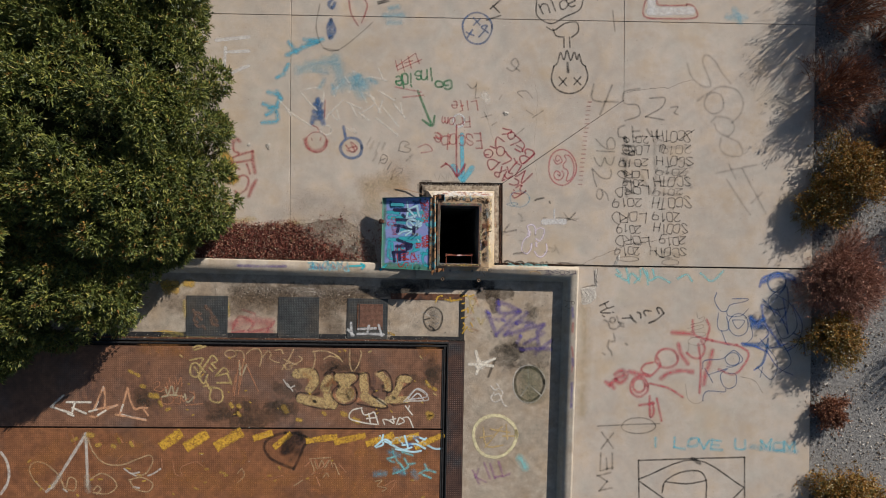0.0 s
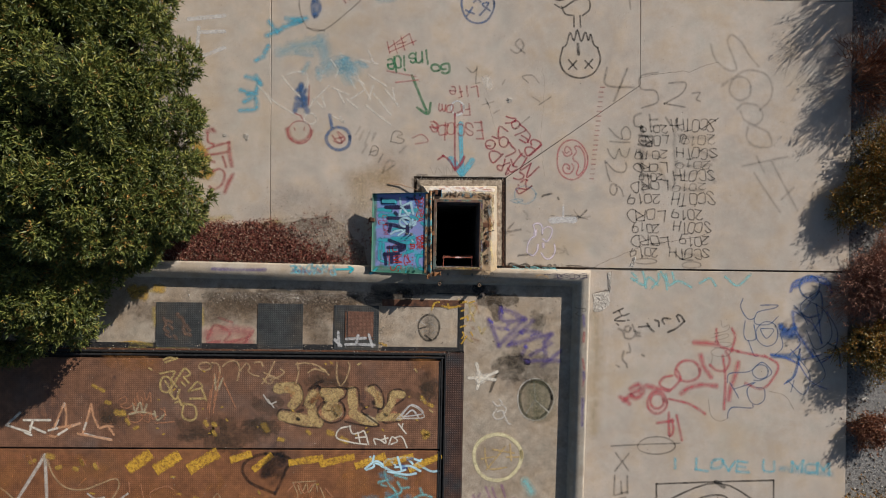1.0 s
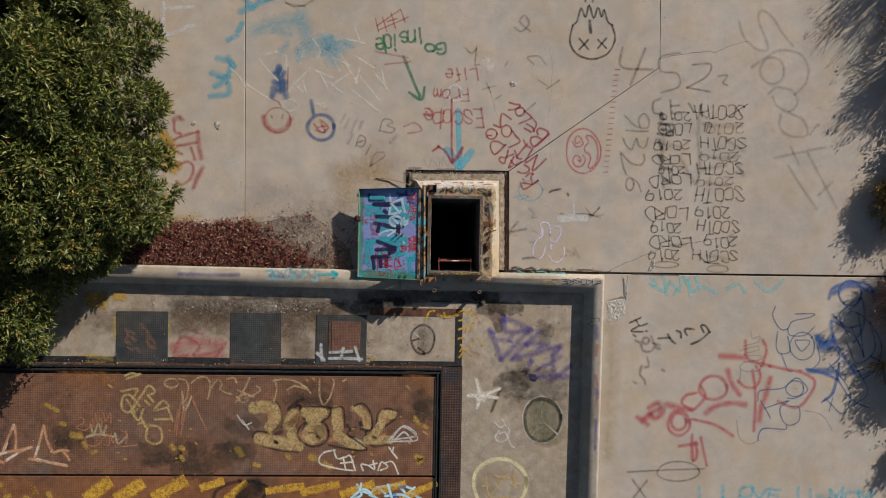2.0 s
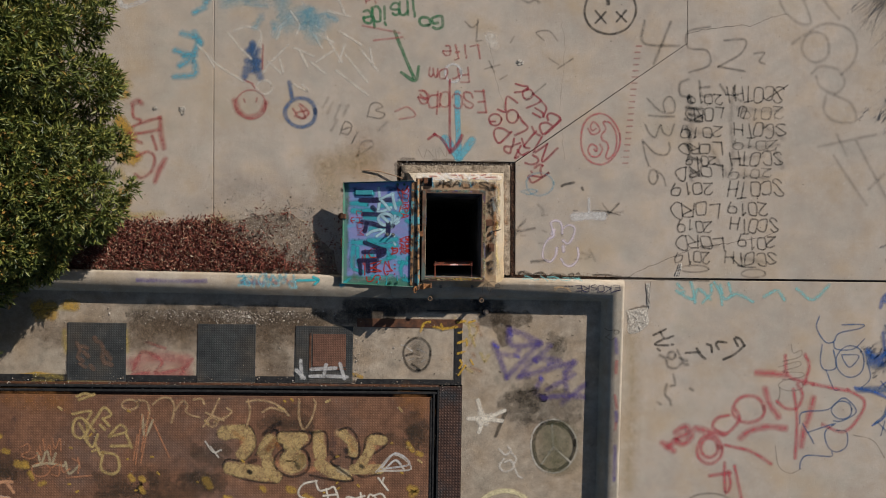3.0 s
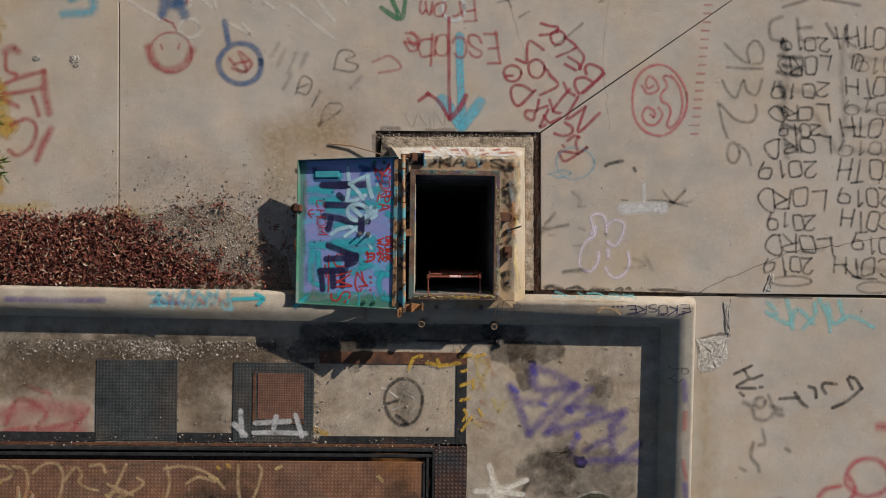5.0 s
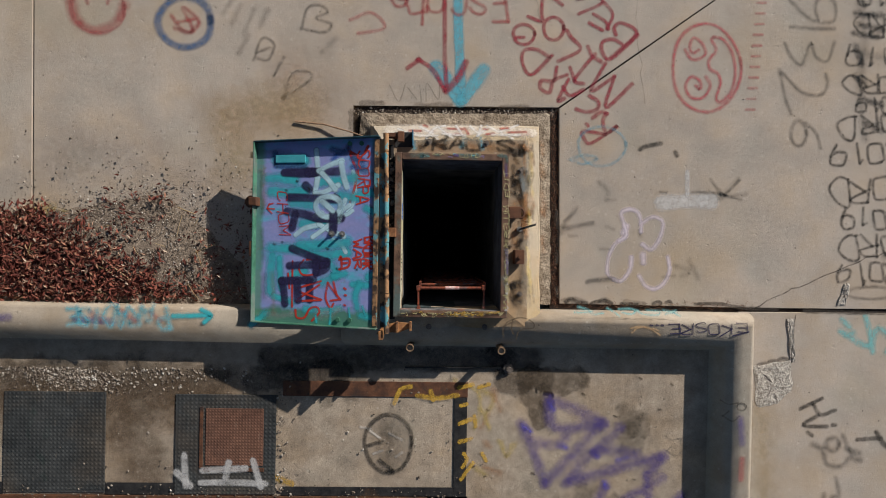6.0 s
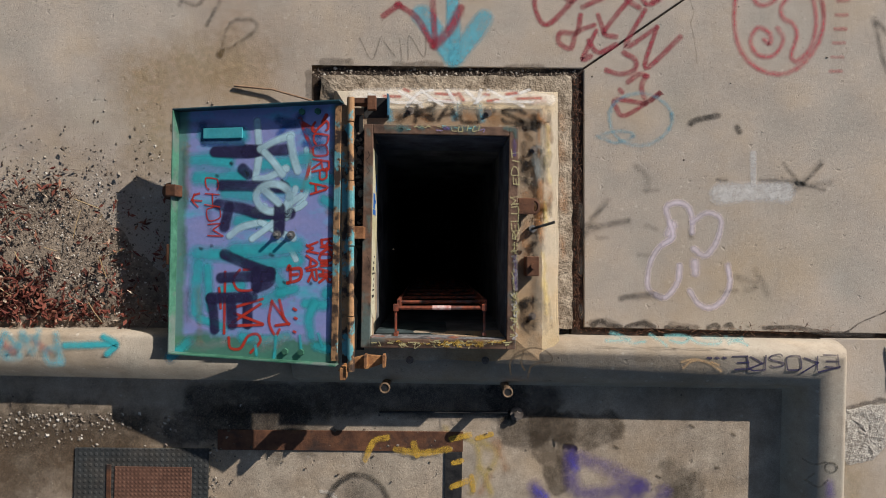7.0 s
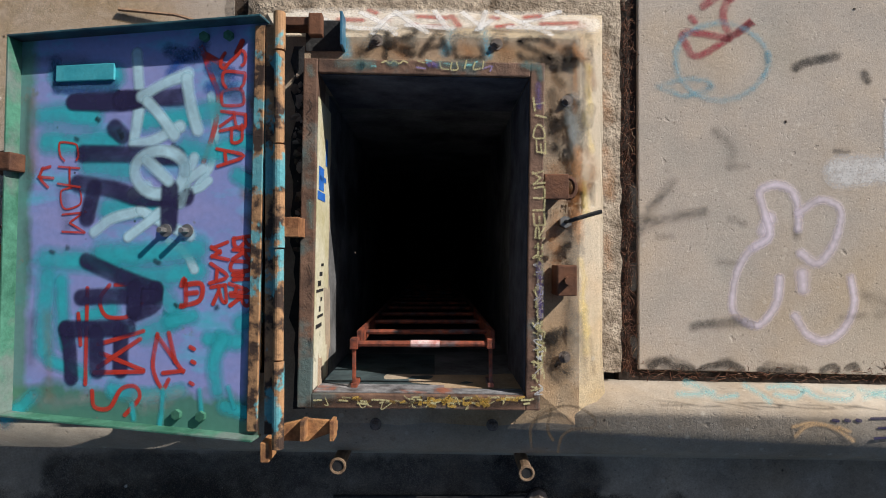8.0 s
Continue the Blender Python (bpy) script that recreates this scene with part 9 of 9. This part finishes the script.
draw('graffiti', 'yellow illegible marker lettering reduced to bars', P_STRAW, 0.007, '0.304,-0.488 0.314,-0.485 / 0.235,-0.480 0.255,-0.480 / -0.130,-0.494 -0.122,-0.492 / -0.037,-0.479 -0.014,-0.478 / -0.238,-0.478 -0.218,-0.479 / 0.076,-0.492 0.099,-0.495 / 0.113,-0.483 0.129,-0.481 / -0.321,-0.486 -0.301,-0.485 / -0.153,-0.485 -0.134,-0.485 / 0.067,-0.495 0.081,-0.496 / 0.256,-0.482 0.281,-0.482 / -0.244,-0.486 -0.226,-0.489 / -0.086,-0.488 -0.063,-0.493 / 0.281,-0.488 0.300,-0.487 / 0.136,-0.495 0.155,-0.497 / -0.192,-0.495 -0.166,-0.499 / 0.018,-0.495 0.030,-0.498 / 0.223,-0.486 0.233,-0.485 / 0.026,-0.495 0.042,-0.490 / 0.192,-0.480 0.215,-0.479 / -0.114,-0.494 -0.102,-0.492 / 0.003,-0.493 0.027,-0.495 / 0.281,-0.488 0.307,-0.487 / -0.186,-0.488 -0.172,-0.490 / 0.083,-0.489 0.106,-0.489 / -0.128,-0.485 -0.105,-0.488 / -0.195,-0.495 -0.169,-0.495 / 0.041,-0.483 0.058,-0.483 / 0.060,-0.480 0.087,-0.480 / -0.071,-0.494 -0.053,-0.494 / 0.116,-0.480 0.135,-0.480 / 0.289,-0.499 0.303,-0.497 / -0.247,-0.486 -0.225,-0.488 / -0.022,-0.484 -0.010,-0.486', 0.2765)
draw('graffiti', 'yellow illegible marker lettering reduced to bars', P_MUSTARD, 0.010, '0.267,-0.482 0.287,-0.479 / -0.204,-0.482 -0.186,-0.482 / -0.100,-0.490 -0.089,-0.493 / -0.249,-0.488 -0.237,-0.485 / 0.012,-0.487 0.027,-0.486 / 0.012,-0.481 0.024,-0.483 / 0.081,-0.489 0.103,-0.489 / 0.223,-0.483 0.243,-0.486 / 0.252,-0.485 0.267,-0.488 / -0.189,-0.497 -0.168,-0.495 / -0.174,-0.492 -0.161,-0.490 / 0.209,-0.488 0.228,-0.485 / -0.070,-0.493 -0.060,-0.490 / 0.112,-0.496 0.132,-0.495 / -0.004,-0.494 0.012,-0.494 / -0.207,-0.479 -0.195,-0.476 / 0.026,-0.489 0.044,-0.486 / -0.210,-0.482 -0.189,-0.485 / 0.269,-0.482 0.280,-0.483 / -0.031,-0.494 -0.017,-0.494', 0.2765)
draw('graffiti', 'small turquoise marks on the hatch frame', P_MINT, 0.008, '0.004,0.497 0.016,0.501 / 0.121,0.491 0.129,0.491 / 0.145,0.498 0.152,0.501 / 0.002,0.504 0.017,0.502 / 0.123,0.491 0.135,0.491 / 0.056,0.496 0.072,0.493 / -0.157,0.487 -0.145,0.486', 0.2765)
draw('graffiti', 'flaked yellow paint chips on the rusted door', P_MUSTARD, 0.034, '-2.04,-2.79 -2.03,-2.81 / -0.61,-2.74 -0.59,-2.75 / -1.34,-2.92 -1.32,-2.91 / -3.64,-2.91 -3.62,-2.91 / -0.72,-2.40 -0.71,-2.40 / -4.30,-2.92 -4.28,-2.91 / -3.46,-2.53 -3.44,-2.53 / -3.39,-2.71 -3.37,-2.73 / -1.95,-1.90 -1.94,-1.91 / -3.73,-2.55 -3.72,-2.55 / -2.11,-2.77 -2.09,-2.77 / -1.87,-1.88 -1.85,-1.90 / -3.72,-2.00 -3.70,-2.01 / -2.94,-2.82 -2.93,-2.83 / -1.54,-2.36 -1.52,-2.38 / -4.39,-2.83 -4.37,-2.83 / -1.50,-2.96 -1.49,-2.96 / -4.37,-2.41 -4.35,-2.42 / -2.43,-2.58 -2.41,-2.60 / -4.15,-2.28 -4.13,-2.26 / -1.35,-2.86 -1.34,-2.85 / -1.35,-2.55 -1.33,-2.55 / -1.11,-2.88 -1.09,-2.90', 0.0135)
draw('graffiti', 'flaked ochre paint chips on the rusted doors', P_MUSTARD, 0.040, '-4.18,-3.54 -4.13,-3.54 / -4.09,-3.79 -4.04,-3.79 / -3.81,-3.86 -3.78,-3.86 / -3.78,-3.90 -3.74,-3.89 / -2.99,-4.00 -2.97,-3.99 / -5.16,-3.86 -5.11,-3.88 / -6.54,-4.04 -6.53,-4.02 / -6.87,-3.64 -6.84,-3.61 / -0.60,-4.30 -0.56,-4.29 / -3.09,-3.91 -3.05,-3.91 / -6.11,-4.17 -6.09,-4.19 / -6.75,-3.95 -6.73,-3.96 / -5.90,-3.94 -5.87,-3.93 / -4.10,-4.01 -4.08,-4.00 / -4.26,-4.09 -4.21,-4.11 / -2.92,-3.77 -2.90,-3.80 / -3.86,-3.85 -3.84,-3.84 / -5.33,-3.76 -5.28,-3.77 / -0.49,-4.41 -0.48,-4.44 / -2.47,-3.97 -2.44,-3.96 / -5.08,-3.97 -5.04,-3.96 / -6.68,-4.09 -6.66,-4.06 / -2.07,-3.68 -2.05,-3.68 / -4.60,-4.18 -4.59,-4.19 / -0.77,-4.02 -0.73,-4.02 / -5.77,-3.93 -5.72,-3.93', 0.0135)
draw('stain', 'dark soot patches under the yellow chips on the door', P_STAIN, 0.220, '-4.02,-2.76 -3.80,-2.82 / -3.54,-2.72 -3.32,-2.77 / -3.06,-2.80 -2.68,-2.82 / -3.95,-2.91 -3.70,-2.93 / -5.09,-2.61 -5.12,-2.77 / -0.44,-2.23 -0.38,-2.28 / -2.93,-2.48 -2.71,-2.58', 0.0124)
draw('stain', 'reddish worn patch on the rusted door', P_BLOOM, 0.350, '-0.54,-1.85 -0.38,-1.98 / -4.58,-1.85 -4.46,-1.89 / -5.02,-1.81 -4.77,-1.85', 0.0135)
draw('graffiti', 'red and blue smears on the kerb', P_PINK, 0.050, '1.86,-1.44 1.85,-1.57 / 1.84,-1.83 1.86,-1.97 / 1.85,-2.15 1.84,-2.22', 0.1765)
draw('graffiti', 'violet smears on the kerb', P_PURPLE, 0.060, '1.85,-2.02 1.86,-2.12 / 1.85,-1.18 1.86,-1.34 / 1.84,-2.41 1.83,-2.80', 0.1765)
draw('stain', 'warm rusty bloom on the slab beside the kerb', P_SANDY, 0.280, '2.08,-1.21 2.10,-1.74 2.07,-2.27 2.05,-2.94', 0.0)
draw('stain', 'yellow dirt along the door frame', P_MUSTARD, 0.050, '-5.10,-1.65 -4.78,-1.61 -4.47,-1.64 / -4.97,-1.59 -4.72,-1.57 -4.53,-1.61 / -1.19,-1.59 -1.06,-1.64', 0.0)
draw('stain', "orange rust along the ledge's edge", P_BLOOM, 0.022, '0.456,0.590 0.459,0.459 0.457,0.372 / 0.459,0.302 0.455,0.146 0.458,-0.010', 0.2005)
draw('stain', 'dark rust rings round the bolts on the ledge', P_SOOT, 0.018, 'o 0.448,0.398 0.021,0.024 / o -0.141,0.601 0.021,0.021 / o 0.226,0.593 0.021,0.021', 0.2005)
draw('graffiti', 'dark brown sprayed blots on the ledge', P_SOOT, 0.035, '0.38,0.36 0.40,0.33 0.42,0.35 / 0.40,0.26 0.43,0.23 / 0.37,-0.31 0.40,-0.30 / 0.43,-0.04 0.41,-0.07 / 0.40,0.48 0.42,0.46', 0.2005)
draw('stain', 'brown dirt spread over the slab beside the lid', P_DIRT, 0.550, '-1.90,0.44 -1.60,0.31 / -2.53,0.63 -2.09,0.56 / -1.79,0.18 -1.49,0.29 / -2.75,0.41 -2.42,0.44', 0.0)
draw('stain', 'brown stain with a sharp edge on the pit floor', P_WET, 0.180, '0.371,-0.968 0.473,-0.976 / 0.613,-0.962 0.757,-0.978 0.841,-0.963 / 0.530,-0.946 0.606,-0.962', 0.0)
draw('stain', 'brown stain run on the pit floor', P_WET, 0.110, '0.492,-1.029 0.560,-1.143 0.590,-1.248 / 0.624,-1.030 0.635,-1.124', 0.0)
draw('graffiti', 'black scrawl on the kerb', P_BLACK, 0.012, 'o 1.855,-1.106 0.030,0.024 / 1.719,-1.062 1.773,-1.089 1.833,-1.079 / 1.729,-1.159 1.794,-1.197 1.838,-1.165 / 1.732,-1.164 1.773,-1.132', 0.1765)
draw('stain', 'orange rusty dust on the slab beside the lid', P_SANDY, 0.400, '-1.50,0.80 -1.40,0.46 / -1.28,0.88 -1.00,0.84', 0.0)
draw('graffiti', 'faint yellow rings on the pit floor', P_LEMON, 0.050, '0.11,-0.99 0.18,-1.05 0.19,-1.16 0.15,-1.28 / 0.02,-0.96 0.05,-1.01', 0.0)
draw('graffiti', 'ochre sprayed bubble letters on the rusted door', P_OCHRE, 0.170, '-2.63,-2.26 -2.49,-2.25 -2.39,-2.28 -2.35,-2.39 -2.42,-2.50 / -2.56,-2.67 -2.30,-2.72 -2.06,-2.77 / -2.18,-2.49 -2.12,-2.36', 0.0135)
draw('graffiti', 'ochre sprayed bubble letters on the rusted door', P_OCHRE, 0.150, 'o -1.85,-2.60 0.086,0.071 / -1.96,-2.33 -1.74,-2.34 / -1.89,-2.41 -1.81,-2.40 / -1.56,-2.31 -1.54,-2.53 / -1.54,-2.64 -1.40,-2.73 -1.24,-2.77 / -2.14,-2.59 -2.10,-2.74', 0.0135)
draw('graffiti', 'ochre sprayed bubble letters on the rusted door', P_OCHRE, 0.120, '-1.27,-2.29 -1.18,-2.39 -1.16,-2.51 / -0.93,-2.37 -0.99,-2.52 -1.08,-2.66 / -1.15,-2.70 -0.85,-2.70 / -0.94,-2.36 -0.82,-2.37', 0.0135)
draw('graffiti', 'orange shading in bubble letters on the door', P_BLOOM, 0.090, '-2.51,-2.27 -2.42,-2.33 / -2.07,-2.33 -2.01,-2.44 / -1.93,-2.55 -1.89,-2.67 / -1.57,-2.34 -1.55,-2.52 / -1.20,-2.36 -1.16,-2.48', 0.0135)
draw('graffiti', 'pale middle of bubble letters on the rusted door', P_TAN, 0.080, '-1.79,-2.57 -1.73,-2.65 / -1.23,-2.75 -1.32,-2.70', 0.0135)
draw('graffiti', 'orange shading in bubble letters on the door', P_DUST, 0.100, '-2.113,-2.333 -2.191,-2.411 / -1.956,-2.319 -1.839,-2.367 / -1.565,-2.306 -1.549,-2.559 / -1.329,-2.276 -1.211,-2.372 / -0.998,-2.374 -0.950,-2.485 / -1.995,-2.649 -1.878,-2.729 / -2.269,-2.725 -2.113,-2.743', 0.0135)
draw('graffiti', 'orange shading in bubble letters on the door', P_ORANGE, 0.085, '-1.988,-2.303 -1.862,-2.414 / -2.066,-2.365 -2.144,-2.459 / -2.019,-2.617 -1.909,-2.697 / -0.982,-2.390 -0.903,-2.454 / -1.674,-2.700 -1.564,-2.685 / -0.934,-2.644 -1.029,-2.690 / -2.425,-2.362 -2.386,-2.472', 0.0135)
draw('graffiti', 'dark specks and holes in bubble letters', P_BLACK, 0.050, '-1.815,-2.351 -1.784,-2.375 / -2.362,-2.709 -2.331,-2.725 / -1.076,-2.658 -1.045,-2.674 / -1.815,-2.651 -1.784,-2.683 / -1.391,-2.655 -1.328,-2.664', 0.0135)
draw('graffiti', 'black outline of bubble letters on the rusted door', P_BLACK, 0.034, '-2.712,-2.280 -2.533,-2.195 -2.354,-2.188 -2.276,-2.330 -2.307,-2.472 -2.416,-2.581 -2.603,-2.571 -2.626,-2.681 -2.416,-2.793 -2.065,-2.844 -1.979,-2.790 / -2.276,-2.519 -2.183,-2.363 -2.065,-2.238 -2.011,-2.301 / -2.026,-2.238 -1.979,-2.412 -1.831,-2.468 -1.666,-2.399 -1.643,-2.273 -1.831,-2.255 -2.011,-2.270 / o -1.854,-2.602 0.204,0.173 / -1.619,-2.273 -1.470,-2.274 -1.446,-2.527 / -1.650,-2.762 -1.320,-2.829 -1.155,-2.822 -1.281,-2.718 -1.415,-2.606 -1.305,-2.529 / -1.321,-2.244 -1.203,-2.221 -1.100,-2.364 -1.100,-2.562 -1.242,-2.553 / -1.147,-2.522 -1.171,-2.656 -1.068,-2.784 -0.831,-2.747 / -1.037,-2.531 -1.005,-2.341 -0.848,-2.287 -0.776,-2.407 -0.911,-2.516', 0.0135)
draw('graffiti', 'black shading between bubble letters', P_BLACK, 0.060, '-2.35,-2.61 -2.28,-2.58 / -1.95,-2.48 -1.98,-2.54 / -1.41,-2.50 -1.37,-2.56 / -1.24,-2.47 -1.23,-2.50 / -2.18,-2.28 -2.07,-2.19 -1.99,-2.16 / -2.35,-2.71 -2.34,-2.72 / -1.84,-2.37 -1.83,-2.38 / -1.79,-2.64 -1.78,-2.65 / -1.08,-2.69 -1.07,-2.70', 0.0135)
draw('graffiti', 'white sprayed triangle on the rusted door', P_WHITE, 0.028, '-0.831,-2.683 -0.673,-2.519 -0.507,-2.647 -0.816,-2.699 / -0.752,-2.660 -0.673,-2.598 -0.610,-2.646', 0.0135)
draw('stain', 'dark soot blots on the rusted door', P_STAIN, 0.140, '-3.46,-2.74 -3.41,-2.85 / -3.73,-2.93 -3.62,-2.89 / -2.96,-2.78 -2.84,-2.84 / -0.49,-2.24 -0.41,-2.28 / -5.11,-2.68 -5.00,-2.72 / -4.04,-2.96 -3.89,-2.99', 0.0124)
draw('graffiti', 'pale worn scuffs along the foot of the lid', P_SCUFF, 0.060, '-0.726,-0.520 -0.629,-0.526 -0.535,-0.502 / -0.387,-0.500 -0.297,-0.485 -0.226,-0.465 / -0.346,-0.524 -0.278,-0.504', "lid under")
draw('graffiti', 'turquoise runs down the foot of the lid', P_TEAL, 0.022, '-0.297,-0.469 -0.299,-0.526 -0.305,-0.575 / -0.182,-0.463 -0.175,-0.526 / -0.095,-0.450 -0.077,-0.505 / -0.395,-0.516 -0.389,-0.556', "lid")
# black stain, laid inside the kerb's shadow to deepen its shade
draw('stain', 'damp black stain and painted shade along the foot of the kerb', P_DAMP_SHADE, 0.190, '-1.2,-0.810 -0.6,-0.815 0.0,-0.820 0.35,-0.830 / 0.30,-0.800 0.52,-0.830 / -1.3,-0.95 -1.05,-0.93 -0.75,-0.90', 0.0)
draw('stain', 'dark stain patches on the pit floor', P_STAIN, 0.160, '0.679,-1.906 0.786,-1.882 / 1.223,-1.292 1.292,-1.276', 0.0)
draw('stain', 'orange rust bloom on the pit floor', P_BLOOM, 0.060, '0.226,-1.378 0.260,-1.412 / 0.192,-1.284 0.244,-1.200 / 0.278,-1.031 0.320,-1.158 / 0.213,-1.538 0.319,-1.581', 0.0)
draw('stain', 'small rusty chips on the pit floor', P_SOOT, 0.018, '1.087,-1.206 1.104,-1.215 / 1.386,-1.166 1.404,-1.170 / 1.259,-0.952 1.276,-0.961 / 0.874,-1.056 0.891,-1.065 / 1.473,-0.996 1.486,-1.005 / 0.235,-1.158 0.248,-1.166 / 0.531,-1.583 0.548,-1.592 / 1.213,-1.632 1.226,-1.636', 0.0)
CHAIN = random.Random(11)


def scrawl(x0, x1, y0, y1, count, size):
    """many small crooked marker strokes inside a strip"""
    lines = []
    for _ in range(count):
        x, y = CHAIN.uniform(x0, x1), CHAIN.uniform(y0, y1)
        lines.append(' '.join(f'{x + CHAIN.uniform(-size, size):.4f},{y + CHAIN.uniform(-size, size):.4f}' for _ in range(CHAIN.choice((3, 3, 4)))))
    return ' / '.join(lines)


draw('graffiti', 'pale yellow illegible marker scrawl on the hatch frame', P_STRAW, 0.0055, scrawl(0.322, 0.340, -0.46, -0.04, 46, 0.014), 0.2765)
draw('graffiti', 'white illegible marker scrawl on the hatch frame', P_WHITE, 0.0045, scrawl(0.322, 0.338, -0.47, -0.10, 22, 0.012), 0.2765)
draw('graffiti', 'yellow illegible marker scrawl on the hatch frame', P_MUSTARD, 0.010, scrawl(-0.02, 0.22, -0.500, -0.486, 16, 0.015), 0.2765)
draw('graffiti', 'pale illegible marker scrawl on the hatch frame', P_STRAW, 0.004, scrawl(-0.29, 0.28, -0.502, -0.480, 16, 0.015), 0.2765)
draw('stain', 'trodden brown earth between the plates in the pit', P_EARTH, 0.420, '-4.6,-1.12 -3.6,-1.15 -2.6,-1.14 -1.6,-1.14 / -2.15,-1.25 -2.02,-1.55 / -2.3,-0.98 -1.5,-1.02 / -3.5,-1.02 -2.7,-1.00', 0.0)
draw('graffiti', 'soft cream overspray along the ridge of the hatch base', P_CREAM, 0.070, '0.470,0.60 0.468,0.42 0.472,0.28 0.466,0.16 / 0.474,0.05 0.468,-0.08 / 0.47,-0.16 0.464,-0.30 0.47,-0.44 / -0.20,0.60 0.0,0.605 0.2,0.60 0.44,0.605', 0.2005)
draw('stain', 'orange rust run on the ledge beside the lock keeper', P_BLOOM, 0.050, '0.452,0.21 0.455,0.12 0.448,0.04 / 0.400,0.06 0.392,-0.04', 0.2008)
draw('graffiti', 'dark sprayed comma on the hatch ledge', P_SOOT, 0.034, '0.385,-0.318 0.400,-0.300 0.440,-0.302 / 0.378,-0.325 0.388,-0.332', 0.2008)
draw('stain', 'ochre dirt on the pit floor by the tree', P_MUSTARD, 0.150, '-4.745,-0.849 -4.663,-0.826 -4.570,-0.802 / -4.722,-0.909 -4.628,-0.886 -4.570,-0.910 / -4.405,-0.779 -4.323,-0.797 / -4.780,-0.802 -4.722,-0.778', 0.0)
draw('stain', 'ochre dirt along the doors beside the tree', P_LEMON, 0.080, '-4.761,-1.577 -4.615,-1.590 -4.468,-1.615 / -4.380,-1.628 -4.146,-1.642 / -4.087,-1.630 -3.910,-1.638 / -4.438,-1.089 -4.427,-1.329 / -3.744,-1.093 -3.733,-1.333 / -4.779,-1.660 -4.556,-1.668', 0.004)
draw('stain', 'orange rust on the hatch footing', P_BLOOM, 0.045, '0.598,0.286 0.609,0.220 0.616,0.126 / 0.595,0.466 0.606,0.381 / 0.599,0.618 0.606,0.542 / 0.601,-0.006 0.608,-0.100 / 0.590,0.182 0.601,0.145', 0.046)
draw('stain', "orange rust along the base's painted rim", P_BLOOM, 0.040, '0.477,0.599 0.488,0.555 / 0.469,0.246 0.480,0.211 / 0.497,0.250 0.504,0.163 0.490,0.128 / 0.462,0.128 0.479,0.093 / 0.514,0.232 0.521,0.180 / 0.508,0.494 0.515,0.459', 0.196)
draw('stain', "brown runs down the base's painted rim", P_STAIN, 0.030, '0.491,0.529 0.488,0.477 0.498,0.424 / 0.487,0.328 0.491,0.267 / 0.509,0.390 0.501,0.337 / 0.511,0.145 0.515,0.093 / 0.481,0.372 0.477,0.320 / 0.509,0.591 0.506,0.547', 0.194)
draw('stain', 'grey worn cement below a bolt', P_SCUFF, 0.040, '0.429,0.395 0.443,0.361 0.453,0.317 0.457,0.265 / 0.440,0.343 0.460,0.291 / 0.450,0.421 0.468,0.413', 0.2045)
draw('graffiti', 'brown-black sprayed letters fading over the ledge', P_SOOT, 0.030, '0.433,0.569 0.464,0.543 0.457,0.522 / 0.357,0.525 0.409,0.511 0.452,0.522 / 0.388,0.438 0.395,0.386 / 0.400,0.334 0.382,0.308 / 0.365,0.274 0.399,0.262', 0.2045)
